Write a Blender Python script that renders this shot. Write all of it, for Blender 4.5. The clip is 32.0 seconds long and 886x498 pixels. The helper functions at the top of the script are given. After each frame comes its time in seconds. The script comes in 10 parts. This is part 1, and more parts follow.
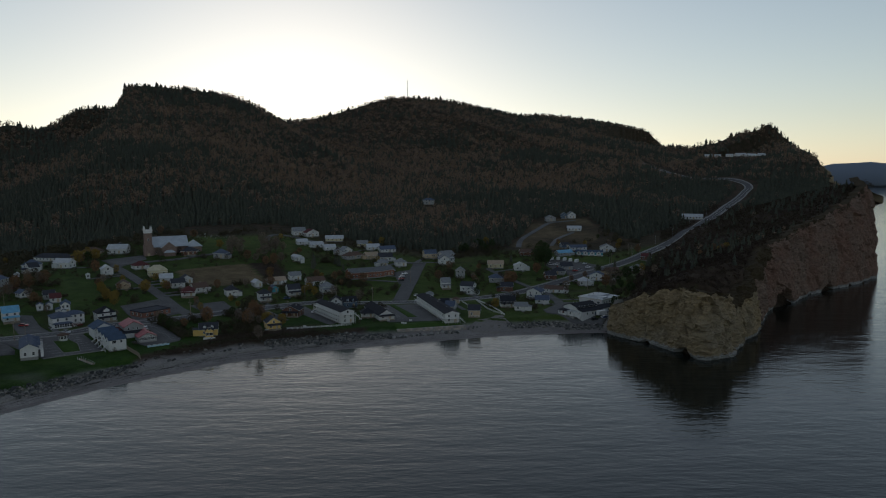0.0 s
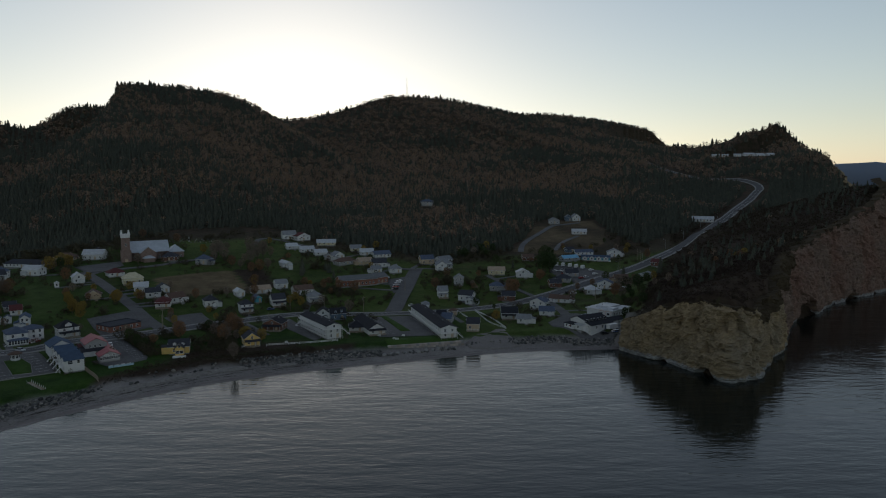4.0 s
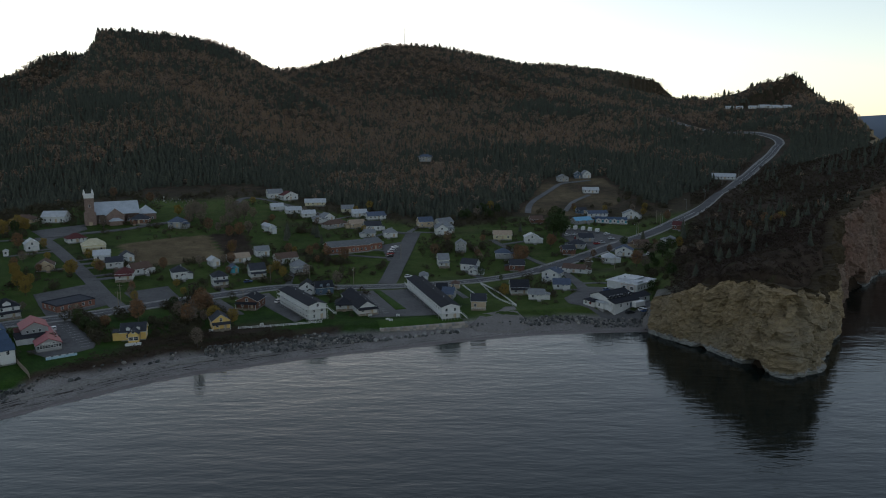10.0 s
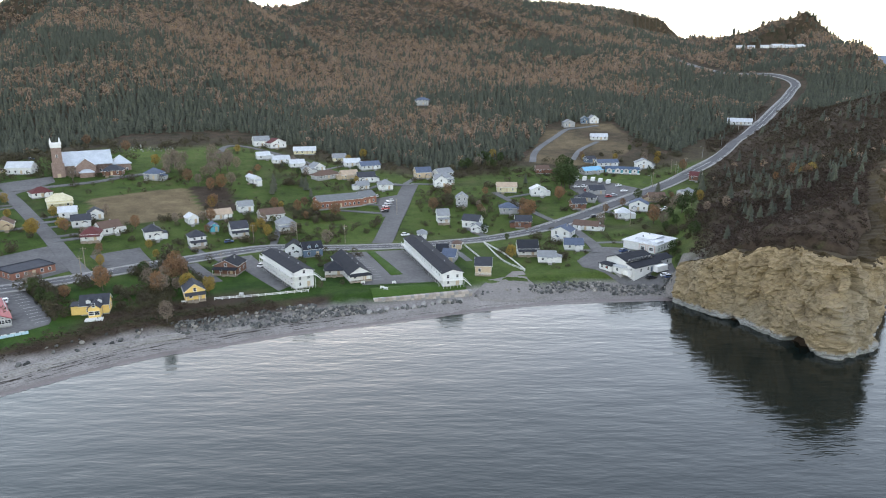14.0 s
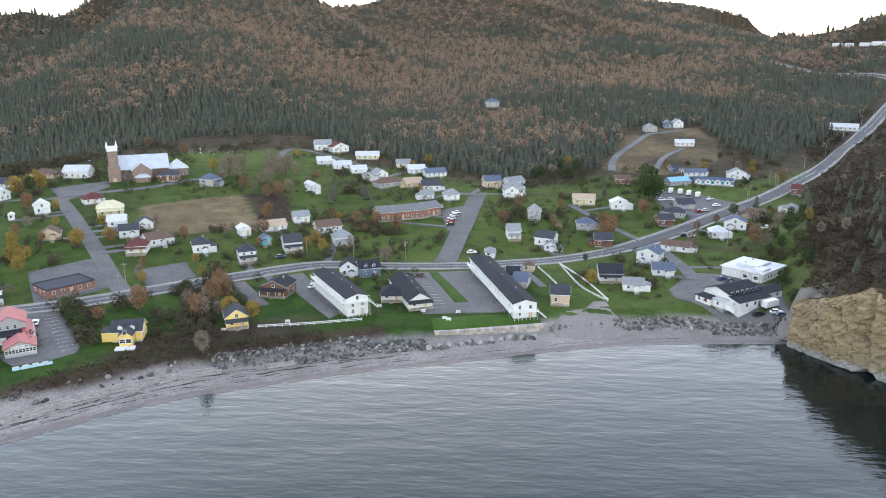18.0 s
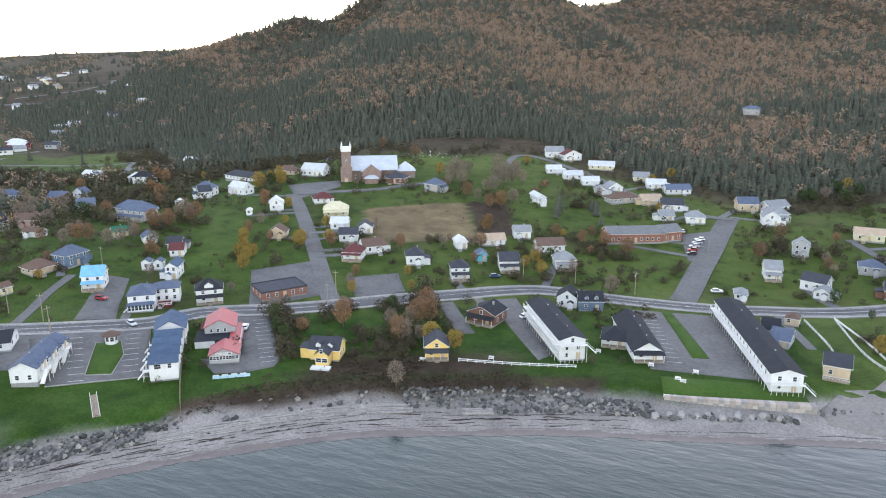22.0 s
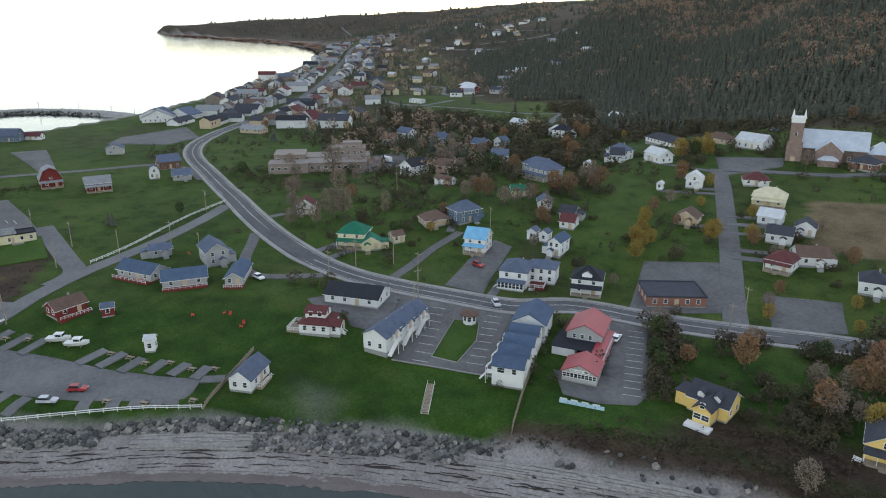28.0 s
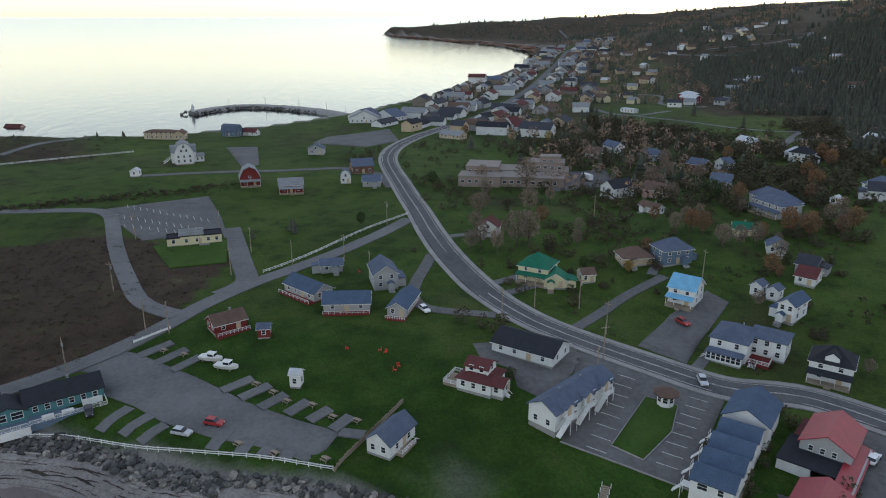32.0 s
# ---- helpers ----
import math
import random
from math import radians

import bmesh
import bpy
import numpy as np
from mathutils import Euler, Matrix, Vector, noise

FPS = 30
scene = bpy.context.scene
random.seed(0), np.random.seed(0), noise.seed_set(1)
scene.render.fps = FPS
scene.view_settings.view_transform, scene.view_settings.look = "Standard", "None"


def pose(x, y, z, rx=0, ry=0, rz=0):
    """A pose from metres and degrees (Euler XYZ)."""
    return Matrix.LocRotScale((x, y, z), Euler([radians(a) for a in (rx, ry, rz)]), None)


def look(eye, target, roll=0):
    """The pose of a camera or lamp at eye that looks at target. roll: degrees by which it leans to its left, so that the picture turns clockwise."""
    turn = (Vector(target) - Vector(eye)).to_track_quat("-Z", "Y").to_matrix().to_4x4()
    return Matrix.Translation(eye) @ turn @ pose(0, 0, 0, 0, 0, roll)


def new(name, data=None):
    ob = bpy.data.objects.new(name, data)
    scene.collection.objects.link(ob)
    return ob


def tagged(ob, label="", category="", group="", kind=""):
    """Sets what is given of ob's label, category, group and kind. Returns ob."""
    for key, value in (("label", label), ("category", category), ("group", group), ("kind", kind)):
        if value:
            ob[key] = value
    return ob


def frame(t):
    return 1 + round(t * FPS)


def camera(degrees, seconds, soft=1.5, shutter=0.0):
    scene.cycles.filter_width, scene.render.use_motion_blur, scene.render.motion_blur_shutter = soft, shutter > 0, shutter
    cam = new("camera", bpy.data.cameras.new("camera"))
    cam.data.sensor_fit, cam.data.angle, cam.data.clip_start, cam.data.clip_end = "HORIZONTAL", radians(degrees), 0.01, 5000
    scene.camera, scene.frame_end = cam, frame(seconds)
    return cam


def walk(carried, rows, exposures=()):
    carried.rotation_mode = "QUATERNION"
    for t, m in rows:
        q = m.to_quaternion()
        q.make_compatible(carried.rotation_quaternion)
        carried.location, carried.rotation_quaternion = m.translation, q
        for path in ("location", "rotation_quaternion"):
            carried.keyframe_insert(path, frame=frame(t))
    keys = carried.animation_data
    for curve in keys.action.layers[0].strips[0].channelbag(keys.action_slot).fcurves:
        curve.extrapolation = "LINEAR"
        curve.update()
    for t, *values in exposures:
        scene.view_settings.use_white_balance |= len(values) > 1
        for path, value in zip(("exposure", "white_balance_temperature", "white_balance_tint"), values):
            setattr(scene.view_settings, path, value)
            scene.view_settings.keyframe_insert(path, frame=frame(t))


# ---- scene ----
cam = camera(64.39, 32.0, soft=1.1)
# seconds, place, heading to the left of +y, pitch up, roll
PATH = [
    (0, 0.00, 0.00, 90.00, 0.000, -6.299, -0.046),
    (1, 1.10, 8.72, 89.99, 0.022, -6.314, -0.113),
    (2, 1.89, 17.43, 89.94, 0.052, -6.305, -0.126),
    (3, 2.38, 26.33, 90.17, 0.097, -6.316, -0.051),
    (3.5, 2.61, 30.76, 90.30, 0.085, -6.309, -0.040),
    (5.5, 3.15, 47.99, 90.11, 0.165, -6.265, -0.040),
    (6, 3.06, 52.33, 90.12, 0.141, -6.289, 0.012),
    (7, 2.77, 60.98, 90.17, 0.101, -6.283, 0.032),
    (8, 2.45, 69.64, 90.26, 0.094, -6.266, 0.022),
    (9, 1.99, 78.63, 90.27, 0.033, -6.281, 0.024),
    (9.5, 1.78, 83.11, 90.23, 0.006, -7.827, 0.024),
    (10, 1.55, 87.54, 90.20, -0.030, -10.073, 0.035),
    (10.5, 1.33, 91.88, 90.25, -0.098, -12.316, 0.096),
    (11, 1.11, 96.18, 90.32, -0.179, -14.220, 0.100),
    (11.5, 0.90, 100.49, 90.40, -0.175, -14.626, 0.003),
    (12, 0.69, 104.80, 90.48, -0.203, -14.663, 0.075),
    (13, 0.24, 113.48, 90.59, -0.279, -14.685, 0.065),
    (14, -0.22, 122.29, 90.59, -0.322, -14.696, 0.023),
    (14.5, -0.43, 126.72, 90.39, -0.314, -14.715, 0.093),
    (16.5, -1.12, 144.21, 90.48, 1.862, -14.689, -0.038),
    (17, -1.54, 148.60, 90.58, 2.685, -14.692, -0.123),
    (17.5, -2.01, 153.02, 90.67, 3.649, -14.692, -0.023),
    (18, -2.49, 157.43, 90.77, 5.155, -14.715, -0.065),
    (19, -3.59, 166.09, 91.15, 8.972, -14.744, -0.088),
    (20, -4.59, 174.46, 91.49, 13.584, -14.738, -0.006),
    (21, -6.25, 183.06, 91.57, 18.669, -14.729, 0.030),
    (22, -8.47, 191.73, 91.53, 24.091, -14.659, 0.040),
    (23, -11.51, 200.07, 91.53, 29.604, -14.636, -0.037),
    (24, -15.00, 207.85, 91.27, 35.062, -14.636, -0.043),
    (24.5, -17.05, 211.61, 91.14, 37.740, -15.724, 0.068),
    (25, -19.23, 215.29, 91.08, 40.530, -17.253, 0.089),
    (25.5, -21.47, 218.91, 91.05, 43.257, -18.444, 0.138),
    (27.5, -31.66, 232.60, 90.40, 55.582, -18.527, -0.001),
    (28, -34.75, 235.66, 90.28, 58.766, -18.506, 0.011),
    (29, -41.46, 241.22, 90.12, 65.146, -18.465, 0.012),
    (29.5, -44.98, 243.79, 90.04, 68.341, -18.438, -0.043),
    (30, -48.58, 246.20, 90.04, 71.006, -18.430, -0.017),
    (30.5, -52.19, 248.33, 90.05, 71.207, -18.419, -0.035),
    (31, -55.93, 250.14, 90.10, 71.236, -18.382, -0.045),
    (31.5, -59.78, 251.76, 90.11, 73.061, -18.359, -0.032),
    (32, -63.72, 253.43, 90.18, 75.657, -18.338, -0.018),
]
EXPOSURES = [(0, 0.2, 5800, 9), (9.0, 0.2, 5800, 9), (9.6, 0.45, 5800, 9), (10.2, 1.05, 5800, 9), (11.0, 2.1, 5850, 10), (12.0, 2.8, 6050, 11), (13.0, 3.0, 6220, 13), (17.0, 3.27, 6240, 15), (19.0, 3.38, 6240, 16), (21.0, 3.42, 6230, 16), (22.0, 3.33, 6230, 16), (23.0, 3.12, 6220, 15), (24.0, 2.6, 6300, 14), (25.0, 2.45, 6280, 13), (28.0, 2.45, 6220, 12), (30.0, 2.05, 6120, 13), (32.0, 1.9, 6000, 13)]
walk(cam, [(t, pose(x, y, z, 90 + pitch, 0, yaw) @ pose(0, 0, 0, 0, 0, roll)) for t, x, y, z, yaw, pitch, roll in PATH], EXPOSURES)

# ---- sky and sun ----
SUN_HEADING, SUN_HEIGHT = 11.5, 4.4   # degrees to the left of +y, and above the level
world = bpy.data.worlds.new("dusk_sky")
scene.world = world
world.use_nodes = True
wn = world.node_tree.nodes
sky = wn.new("ShaderNodeTexSky")
sky.sky_type, sky.sun_disc = "NISHITA", False
sky.sun_elevation, sky.sun_rotation = radians(SUN_HEIGHT), radians(-SUN_HEADING)
sky.altitude, sky.air_density, sky.dust_density, sky.ozone_density = 0, 0.9, 0.3, 0.9
wn["Background"].inputs["Strength"].default_value = 0.15
veil = wn.new("ShaderNodeHueSaturation")   # thin high haze takes some colour from the sky
veil.inputs["Saturation"].default_value = 0.76
world.node_tree.links.new(sky.outputs["Color"], veil.inputs["Color"])


def sky_math(operation, a, b):
    """One step of arithmetic on a colour of the sky."""
    k = wn.new("ShaderNodeVectorMath")
    k.operation = operation
    for socket, v in zip(k.inputs, (a, b)):
        if isinstance(v, tuple):
            socket.default_value = v
        else:
            world.node_tree.links.new(v, socket)
    return k.outputs[0]


# the haze scatters the glow round the sun into the whole sky: v / (1 + v / 14), and a pale even share
glow = sky_math("DIVIDE", veil.outputs["Color"], sky_math("ADD", sky_math("MULTIPLY", veil.outputs["Color"], (0.07, 0.07, 0.07)), (1.0, 1.0, 1.0)))
hazy = sky_math("ADD", glow, (0.37, 0.31, 0.315))
world.node_tree.links.new(hazy, wn["Background"].inputs["Color"])
sun = new("sun", bpy.data.lights.new("sun", "SUN"))
sun.data.energy, sun.data.angle, sun.data.color = 2.0, radians(0.5), (1.0, 0.78, 0.55)
sun_way = Vector((-math.sin(radians(SUN_HEADING)), math.cos(radians(SUN_HEADING)), math.tan(radians(SUN_HEIGHT))))
sun.matrix_world = look(sun_way * 1000, (0, 0, 0))
# ---- the lie of the land ----
BEACH = [(-380, -60), (-290, 20), (-235, 100), (-212, 160), (-197, 202), (-183, 221), (-167.5, 250.5), (-149, 277), (-126.8, 301.8), (-96.5, 328), (-73, 340),
         (-44, 353.2), (-18.5, 361.5), (12, 373), (37, 380.5), (64, 384.5), (95, 387)]
CLIFF = [(95, 387), (107, 367), (116, 348), (126, 331), (140, 337), (150, 358), (172, 383), (190, 418), (212, 452), (240, 478), (272, 514), (304, 538),
         (340, 566), (369, 596), (388, 640), (420, 760), (540, 960), (592, 1090), (640, 1250), (900, 1700), (1500, 4900)]
# height of the rock edge at the corners of the cape
EDGE = [15, 25.5, 32, 31.5, 30.5, 26, 30, 38, 42, 45, 51, 58, 68, 78, 84]
TOWN_SHORE = [(-3400, 4900), (-3500, 900), (-3226, 761), (-2800, 880), (-2429, 985), (-2100, 990), (-1782, 944), (-1464, 805), (-1097, 593), (-948, 492), (-805, 403),
              (-748, 350), (-713, 332), (-685, 296), (-640, 240), (-612, 180), (-590, 90), (-610, 0), (-560, -60), (-460, -80), (-380, -60)]
COAST = np.array(TOWN_SHORE + BEACH[1:] + CLIFF[1:], float)
# crest lines with their heights, and how steeply the land falls from them
RIDGES = [
    (0.40, 0, [(-826, 1204, 143), (-778, 1251, 155), (-748, 1286, 161), (-712, 1320, 175), (-702, 1350, 196), (-691, 1381, 212), (-666, 1451, 217)]),
    (0.26, 62, [(-682, 1534, 272), (-619, 1560, 274), (-556, 1590, 270), (-490, 1620, 263), (-445, 1640, 247), (-412, 1660, 224), (-380, 1680, 207), (-333, 1760, 212)]),
    (0.235, 0, [(-340, 1800, 219), (-268, 1840, 239), (-199, 1880, 265), (-142, 1917, 286), (-68, 1960, 288), (2, 2000, 288), (93, 2100, 267), (189, 2250, 262)]),
    (0.155, 0, [(189, 2250, 262), (319, 2290, 269), (487, 2310, 250), (650, 2330, 224), (672, 2330, 218), (690, 2300, 172), (690, 2200, 150)]),
    (0.30, 0, [(543, 1700, 147), (555, 1600, 142), (595, 1540, 152), (634, 1520, 171), (668, 1511, 177), (688, 1505, 190), (690, 1470, 148), (645, 1350, 124), (590, 1180, 117), (566, 1105, 117)]),
    (0.30, 0, [(610, 1330, 119), (546, 1300, 118), (480, 1310, 117)]),
    (0.33, 0, [(103, 386, 20), (111, 368, 31), (119, 354, 38), (131, 345, 43), (149, 366, 44), (166, 388, 43), (200, 435, 44), (245, 490, 47), (301, 548, 55), (355, 600, 70), (378, 645, 79), (400, 700, 78), (410, 770, 66)]),
    (0.13, 0, [(-3310, 790, 36), (-3180, 900, 52), (-3120, 1202, 66), (-2994, 1540, 86), (-2815, 1888, 106), (-2550, 2140, 132), (-1838, 2014, 138), (-1300, 1700, 134), (-1050, 1560, 132)]),
    (0.36, 0, [(-1100, 1500, 136), (-940, 1380, 146), (-860, 1250, 144)]),
    (0.55, 0, [(-776, 1258, 173), (-764, 1277, 174)]),
]


def to_line(x, y, line):
    """Distance to a polyline, and how far along it (vertex number and fraction) the nearest place lies."""
    best, along = np.full(x.shape, 1e9), np.zeros(x.shape)
    for k in range(len(line) - 1):
        (ax, ay), (bx, by) = line[k][:2], line[k + 1][:2]
        ux, uy = bx - ax, by - ay
        f = np.clip(((x - ax) * ux + (y - ay) * uy) / (ux * ux + uy * uy), 0, 1)
        d = np.hypot(x - ax - f * ux, y - ay - f * uy)
        along = np.where(d < best, k + f, along)
        best = np.minimum(best, d)
    return best, along


def on_land(x, y):
    inside = np.zeros(x.shape, bool)
    n = len(COAST)
    for k in range(n):
        (ax, ay), (bx, by) = COAST[k], COAST[(k + 1) % n]
        cross = (ay > y) != (by > y)
        with np.errstate(divide="ignore", invalid="ignore"):
            inside ^= cross & (x < (bx - ax) * (y - ay) / (by - ay if by != ay else 1e-9) + ax)
    return inside


def step(a, b, v):
    s = np.clip((v - a) / (b - a), 0, 1)
    return s * s * (3 - 2 * s)


def ripple(x, y, size):
    """A cheap smooth unevenness of about plus or minus one."""
    u, v = x / size, y / size
    return (np.sin(u + 1.7 * np.sin(v * 0.8 + 0.4)) + np.sin(v * 1.31 + 1.3 * np.sin(u * 0.7 + 2.0)) + np.sin((u + v) * 0.83 + 0.9)) / 3


def terrain(x, y):
    """Height of the ground over the sea."""
    x, y = np.asarray(x, float), np.asarray(y, float)
    land = on_land(x, y)
    d_beach, _ = to_line(x, y, BEACH)
    d_town, _ = to_line(x, y, TOWN_SHORE)
    d_cliff, on_cliff = to_line(x, y, CLIFF)
    inland = np.minimum(d_beach, d_town)
    west = step(-60, -220, x)
    far_west = step(-230, -380, x)
    rise = 0.10 - 0.082 * far_west
    z = 5.2 + 4.4 * west * step(20, 80, d_beach) + rise * np.clip(inland - 108, 0, 1000) + 1.0 * ripple(x, y, 38) * step(30, 120, inland)
    z = z + 4.0 * np.exp(-((x + 470) ** 2 + (y - 190) ** 2) / 120 ** 2) + 12 * np.exp(-((x + 560) ** 2 + (y - 40) ** 2) / 90 ** 2)
    for fall, drop, line in RIDGES:
        if line[0] == (103, 386, 20):
            # the cape is the highest of the slopes down from all parts of its crest
            up = np.full(x.shape, -99.0)
            for k in range(len(line) - 1):
                d, along = to_line(x, y, line[k:k + 2])
                up = np.maximum(up, line[k][2] + (line[k + 1][2] - line[k][2]) * along - (0.42 if k < 6 else 0.33) * d)
            up = up + 0.8 * ripple(x, y, 11) + 1.2 * ripple(x, y, 29)
            z = np.where(up > z + 3, up, np.where(up < z - 3, z, z + (up - z + 3) ** 2 / 12))
            continue
        d, along = to_line(x, y, line)
        h = np.interp(along, np.arange(len(line)), [p[2] for p in line])
        up = h - fall * d + (2.5 * ripple(x, y, 60) + 5 * ripple(x, y, 170)) * step(20, 250, d) * (h > 100)
        if drop:
            (ax, ay), (bx, by) = line[0][:2], line[1][:2]
            past = ((ax - x) * (bx - ax) + (ay - y) * (by - ay)) / math.hypot(bx - ax, by - ay)
            up = up - drop * step(-1, 5 + 0.30 * d, past + 0.04 * d)
        z = np.where(up > z + 12, up, np.where(up < z - 12, z, z + (up - z + 12) ** 2 / 48))
    z = np.where((y > 1390) & (y < 1640) & (x > 600), np.minimum(z, np.maximum(122, 190 - 1.15 * np.maximum(0, x - 690))), z)
    z = np.where((y > 1780) & (x > 672), np.minimum(z, np.maximum(135, 218 - 1.0 * (x - 672))), z)
    # the bank and the shingle
    beach = np.where(d_beach < 15, 0.16 * d_beach, 2.4 + 0.42 * (d_beach - 15) + 0.06 * np.maximum(0, d_beach - 26) ** 2)
    past = (x - 97) * 0.99 + (y - 389) * 0.15
    beach = beach + (0.9 + 4.1 * step(402, 388, y)) * np.maximum(0, past + 4)
    z = np.where(land, np.minimum(z, np.where(d_beach < 90, beach, 1e3)), z)
    z = np.minimum(z, np.where(x < -560, np.where(d_town < 12, 0.25 * d_town, 3 + 0.9 * (d_town - 12)), 1e3))
    z = np.minimum(z, np.where(x < -1500, 1.1 * d_town, 1e3))
    brow = np.interp(on_cliff, np.arange(len(EDGE)), EDGE) + 0.5 * np.maximum(0, d_cliff - 4) + 0.8 * ripple(x, y, 9)
    steep = np.where(on_cliff < len(EDGE) - 1, np.minimum(-12.0 + 7.0 * d_cliff, brow), -3.0 + 7.0 * d_cliff)
    z = np.where(d_cliff < d_beach + 2, np.minimum(z, steep), z)
    foot = (x - 100.5) - 0.24 * (y - 395)
    z = np.where((y > 396) & (y < 500) & (x > 55) & (x < 175), np.minimum(z, 5.7 + 0.6 * np.clip((y - 455) / 30, 0, 1.5) + 0.85 * np.maximum(0, foot) + 0.14 * np.maximum(0, y - 470) + 6 * step(402, 396, y)), z)
    out = np.minimum(np.minimum(d_beach, d_town), d_cliff)
    return np.where(land, z, np.maximum(-6.0, -0.16 * out - 0.1))
# ---- materials ----
def material(name, rough=0.8, metal=0.0, sheen=None):
    m = bpy.data.materials.new(name)
    m.use_nodes = True
    b = m.node_tree.nodes["Principled BSDF"]
    b.inputs["Roughness"].default_value, b.inputs["Metallic"].default_value = rough, metal
    b.inputs["Specular IOR Level"].default_value = sheen if sheen is not None else 0.5 if rough < 0.6 else 0.10
    return m, m.node_tree.nodes, m.node_tree.links, b


def noise_node(n, l, scale, detail=4.0, space="Object", rough=0.6):
    """A noise in metres: its value, and the coordinates' node."""
    c = n.new("ShaderNodeTexCoord")
    t = n.new("ShaderNodeTexNoise")
    t.inputs["Scale"].default_value, t.inputs["Detail"].default_value, t.inputs["Roughness"].default_value = scale, detail, rough
    l.new(c.outputs[space], t.inputs["Vector"])
    return t


def ramp(n, l, value, stops):
    r = n.new("ShaderNodeValToRGB")
    el = r.color_ramp.elements
    while len(el) < len(stops):
        el.new(0.5)
    for e, (p, c) in zip(el, stops):
        e.position, e.color = p, (*c, 1)
    l.new(value, r.inputs["Fac"])
    return r.outputs["Color"]


def mix(n, l, fac, a, b, mode="MIX"):
    m = n.new("ShaderNodeMix")
    m.data_type, m.blend_type = "RGBA", mode
    for sock, v in ((m.inputs["Factor"], fac), (m.inputs[6], a), (m.inputs[7], b)):
        if isinstance(v, (int, float)):
            sock.default_value = v
        elif isinstance(v, tuple):
            sock.default_value = (*v, 1)
        else:
            l.new(v, sock)
    return m.outputs[2]


def bump(n, l, b, height, strength, distance):
    k = n.new("ShaderNodeBump")
    k.inputs["Strength"].default_value, k.inputs["Distance"].default_value = strength, distance
    l.new(height, k.inputs["Height"])
    l.new(k.outputs["Normal"], b.inputs["Normal"])


def speckled(name, dark, light, scale, rough=0.8, big=0.08, grain=0.25, metal=0.0, relief=0.0, spread=0.0):
    """Two scales of unevenness between two base colours; spread: from object to object."""
    m, n, l, b = material(name, rough, metal)
    fine, wide = noise_node(n, l, scale), noise_node(n, l, scale * big, 3.0)
    c = ramp(n, l, wide.outputs["Fac"], [(0.3, dark), (0.7, light)])
    c = mix(n, l, grain, c, ramp(n, l, fine.outputs["Fac"], [(0.3, tuple(0.55 * v for v in dark)), (0.7, tuple(min(1, 1.3 * v) for v in light))]))
    if spread:
        o = n.new("ShaderNodeObjectInfo")
        c = mix(n, l, spread, c, ramp(n, l, o.outputs["Random"], [(0.0, tuple(0.6 * v for v in dark)), (1.0, tuple(min(1, 1.25 * v) for v in light))]))
    l.new(c, b.inputs["Base Color"])
    if relief:
        bump(n, l, b, fine.outputs["Fac"], 0.6, relief)
    return m


def sea_material():
    m, n, l, b = material("sea_water", 0.07)
    a = n.new("ShaderNodeVertexColor")
    a.layer_name = "shallow"
    l.new(mix(n, l, a.outputs["Color"], (0.003, 0.007, 0.007), (0.018, 0.030, 0.026)), b.inputs["Base Color"])
    b.inputs["IOR"].default_value = 1.33
    b.inputs["Specular IOR Level"].default_value = 0.61
    c = n.new("ShaderNodeTexCoord")
    s = n.new("ShaderNodeMapping")
    s.inputs["Rotation"].default_value, s.inputs["Scale"].default_value = (0, 0, radians(-8)), (0.35, 1.0, 1.0)
    l.new(c.outputs["Object"], s.inputs["Vector"])
    total = None
    for scale, w in ((0.09, 1.0), (0.33, 0.5), (1.1, 0.18)):
        t = n.new("ShaderNodeTexNoise")
        t.inputs["Scale"].default_value, t.inputs["Detail"].default_value = scale, 3.0
        l.new(s.outputs["Vector"], t.inputs["Vector"])
        k = n.new("ShaderNodeMath")
        k.operation = "MULTIPLY_ADD"
        k.inputs[1].default_value = w
        l.new(t.outputs["Fac"], k.inputs[0])
        if total:
            l.new(total, k.inputs[2])
        else:
            k.inputs[2].default_value = 0
        total = k.outputs[0]
    bump(n, l, b, total, 0.28, 1.0)
    return m


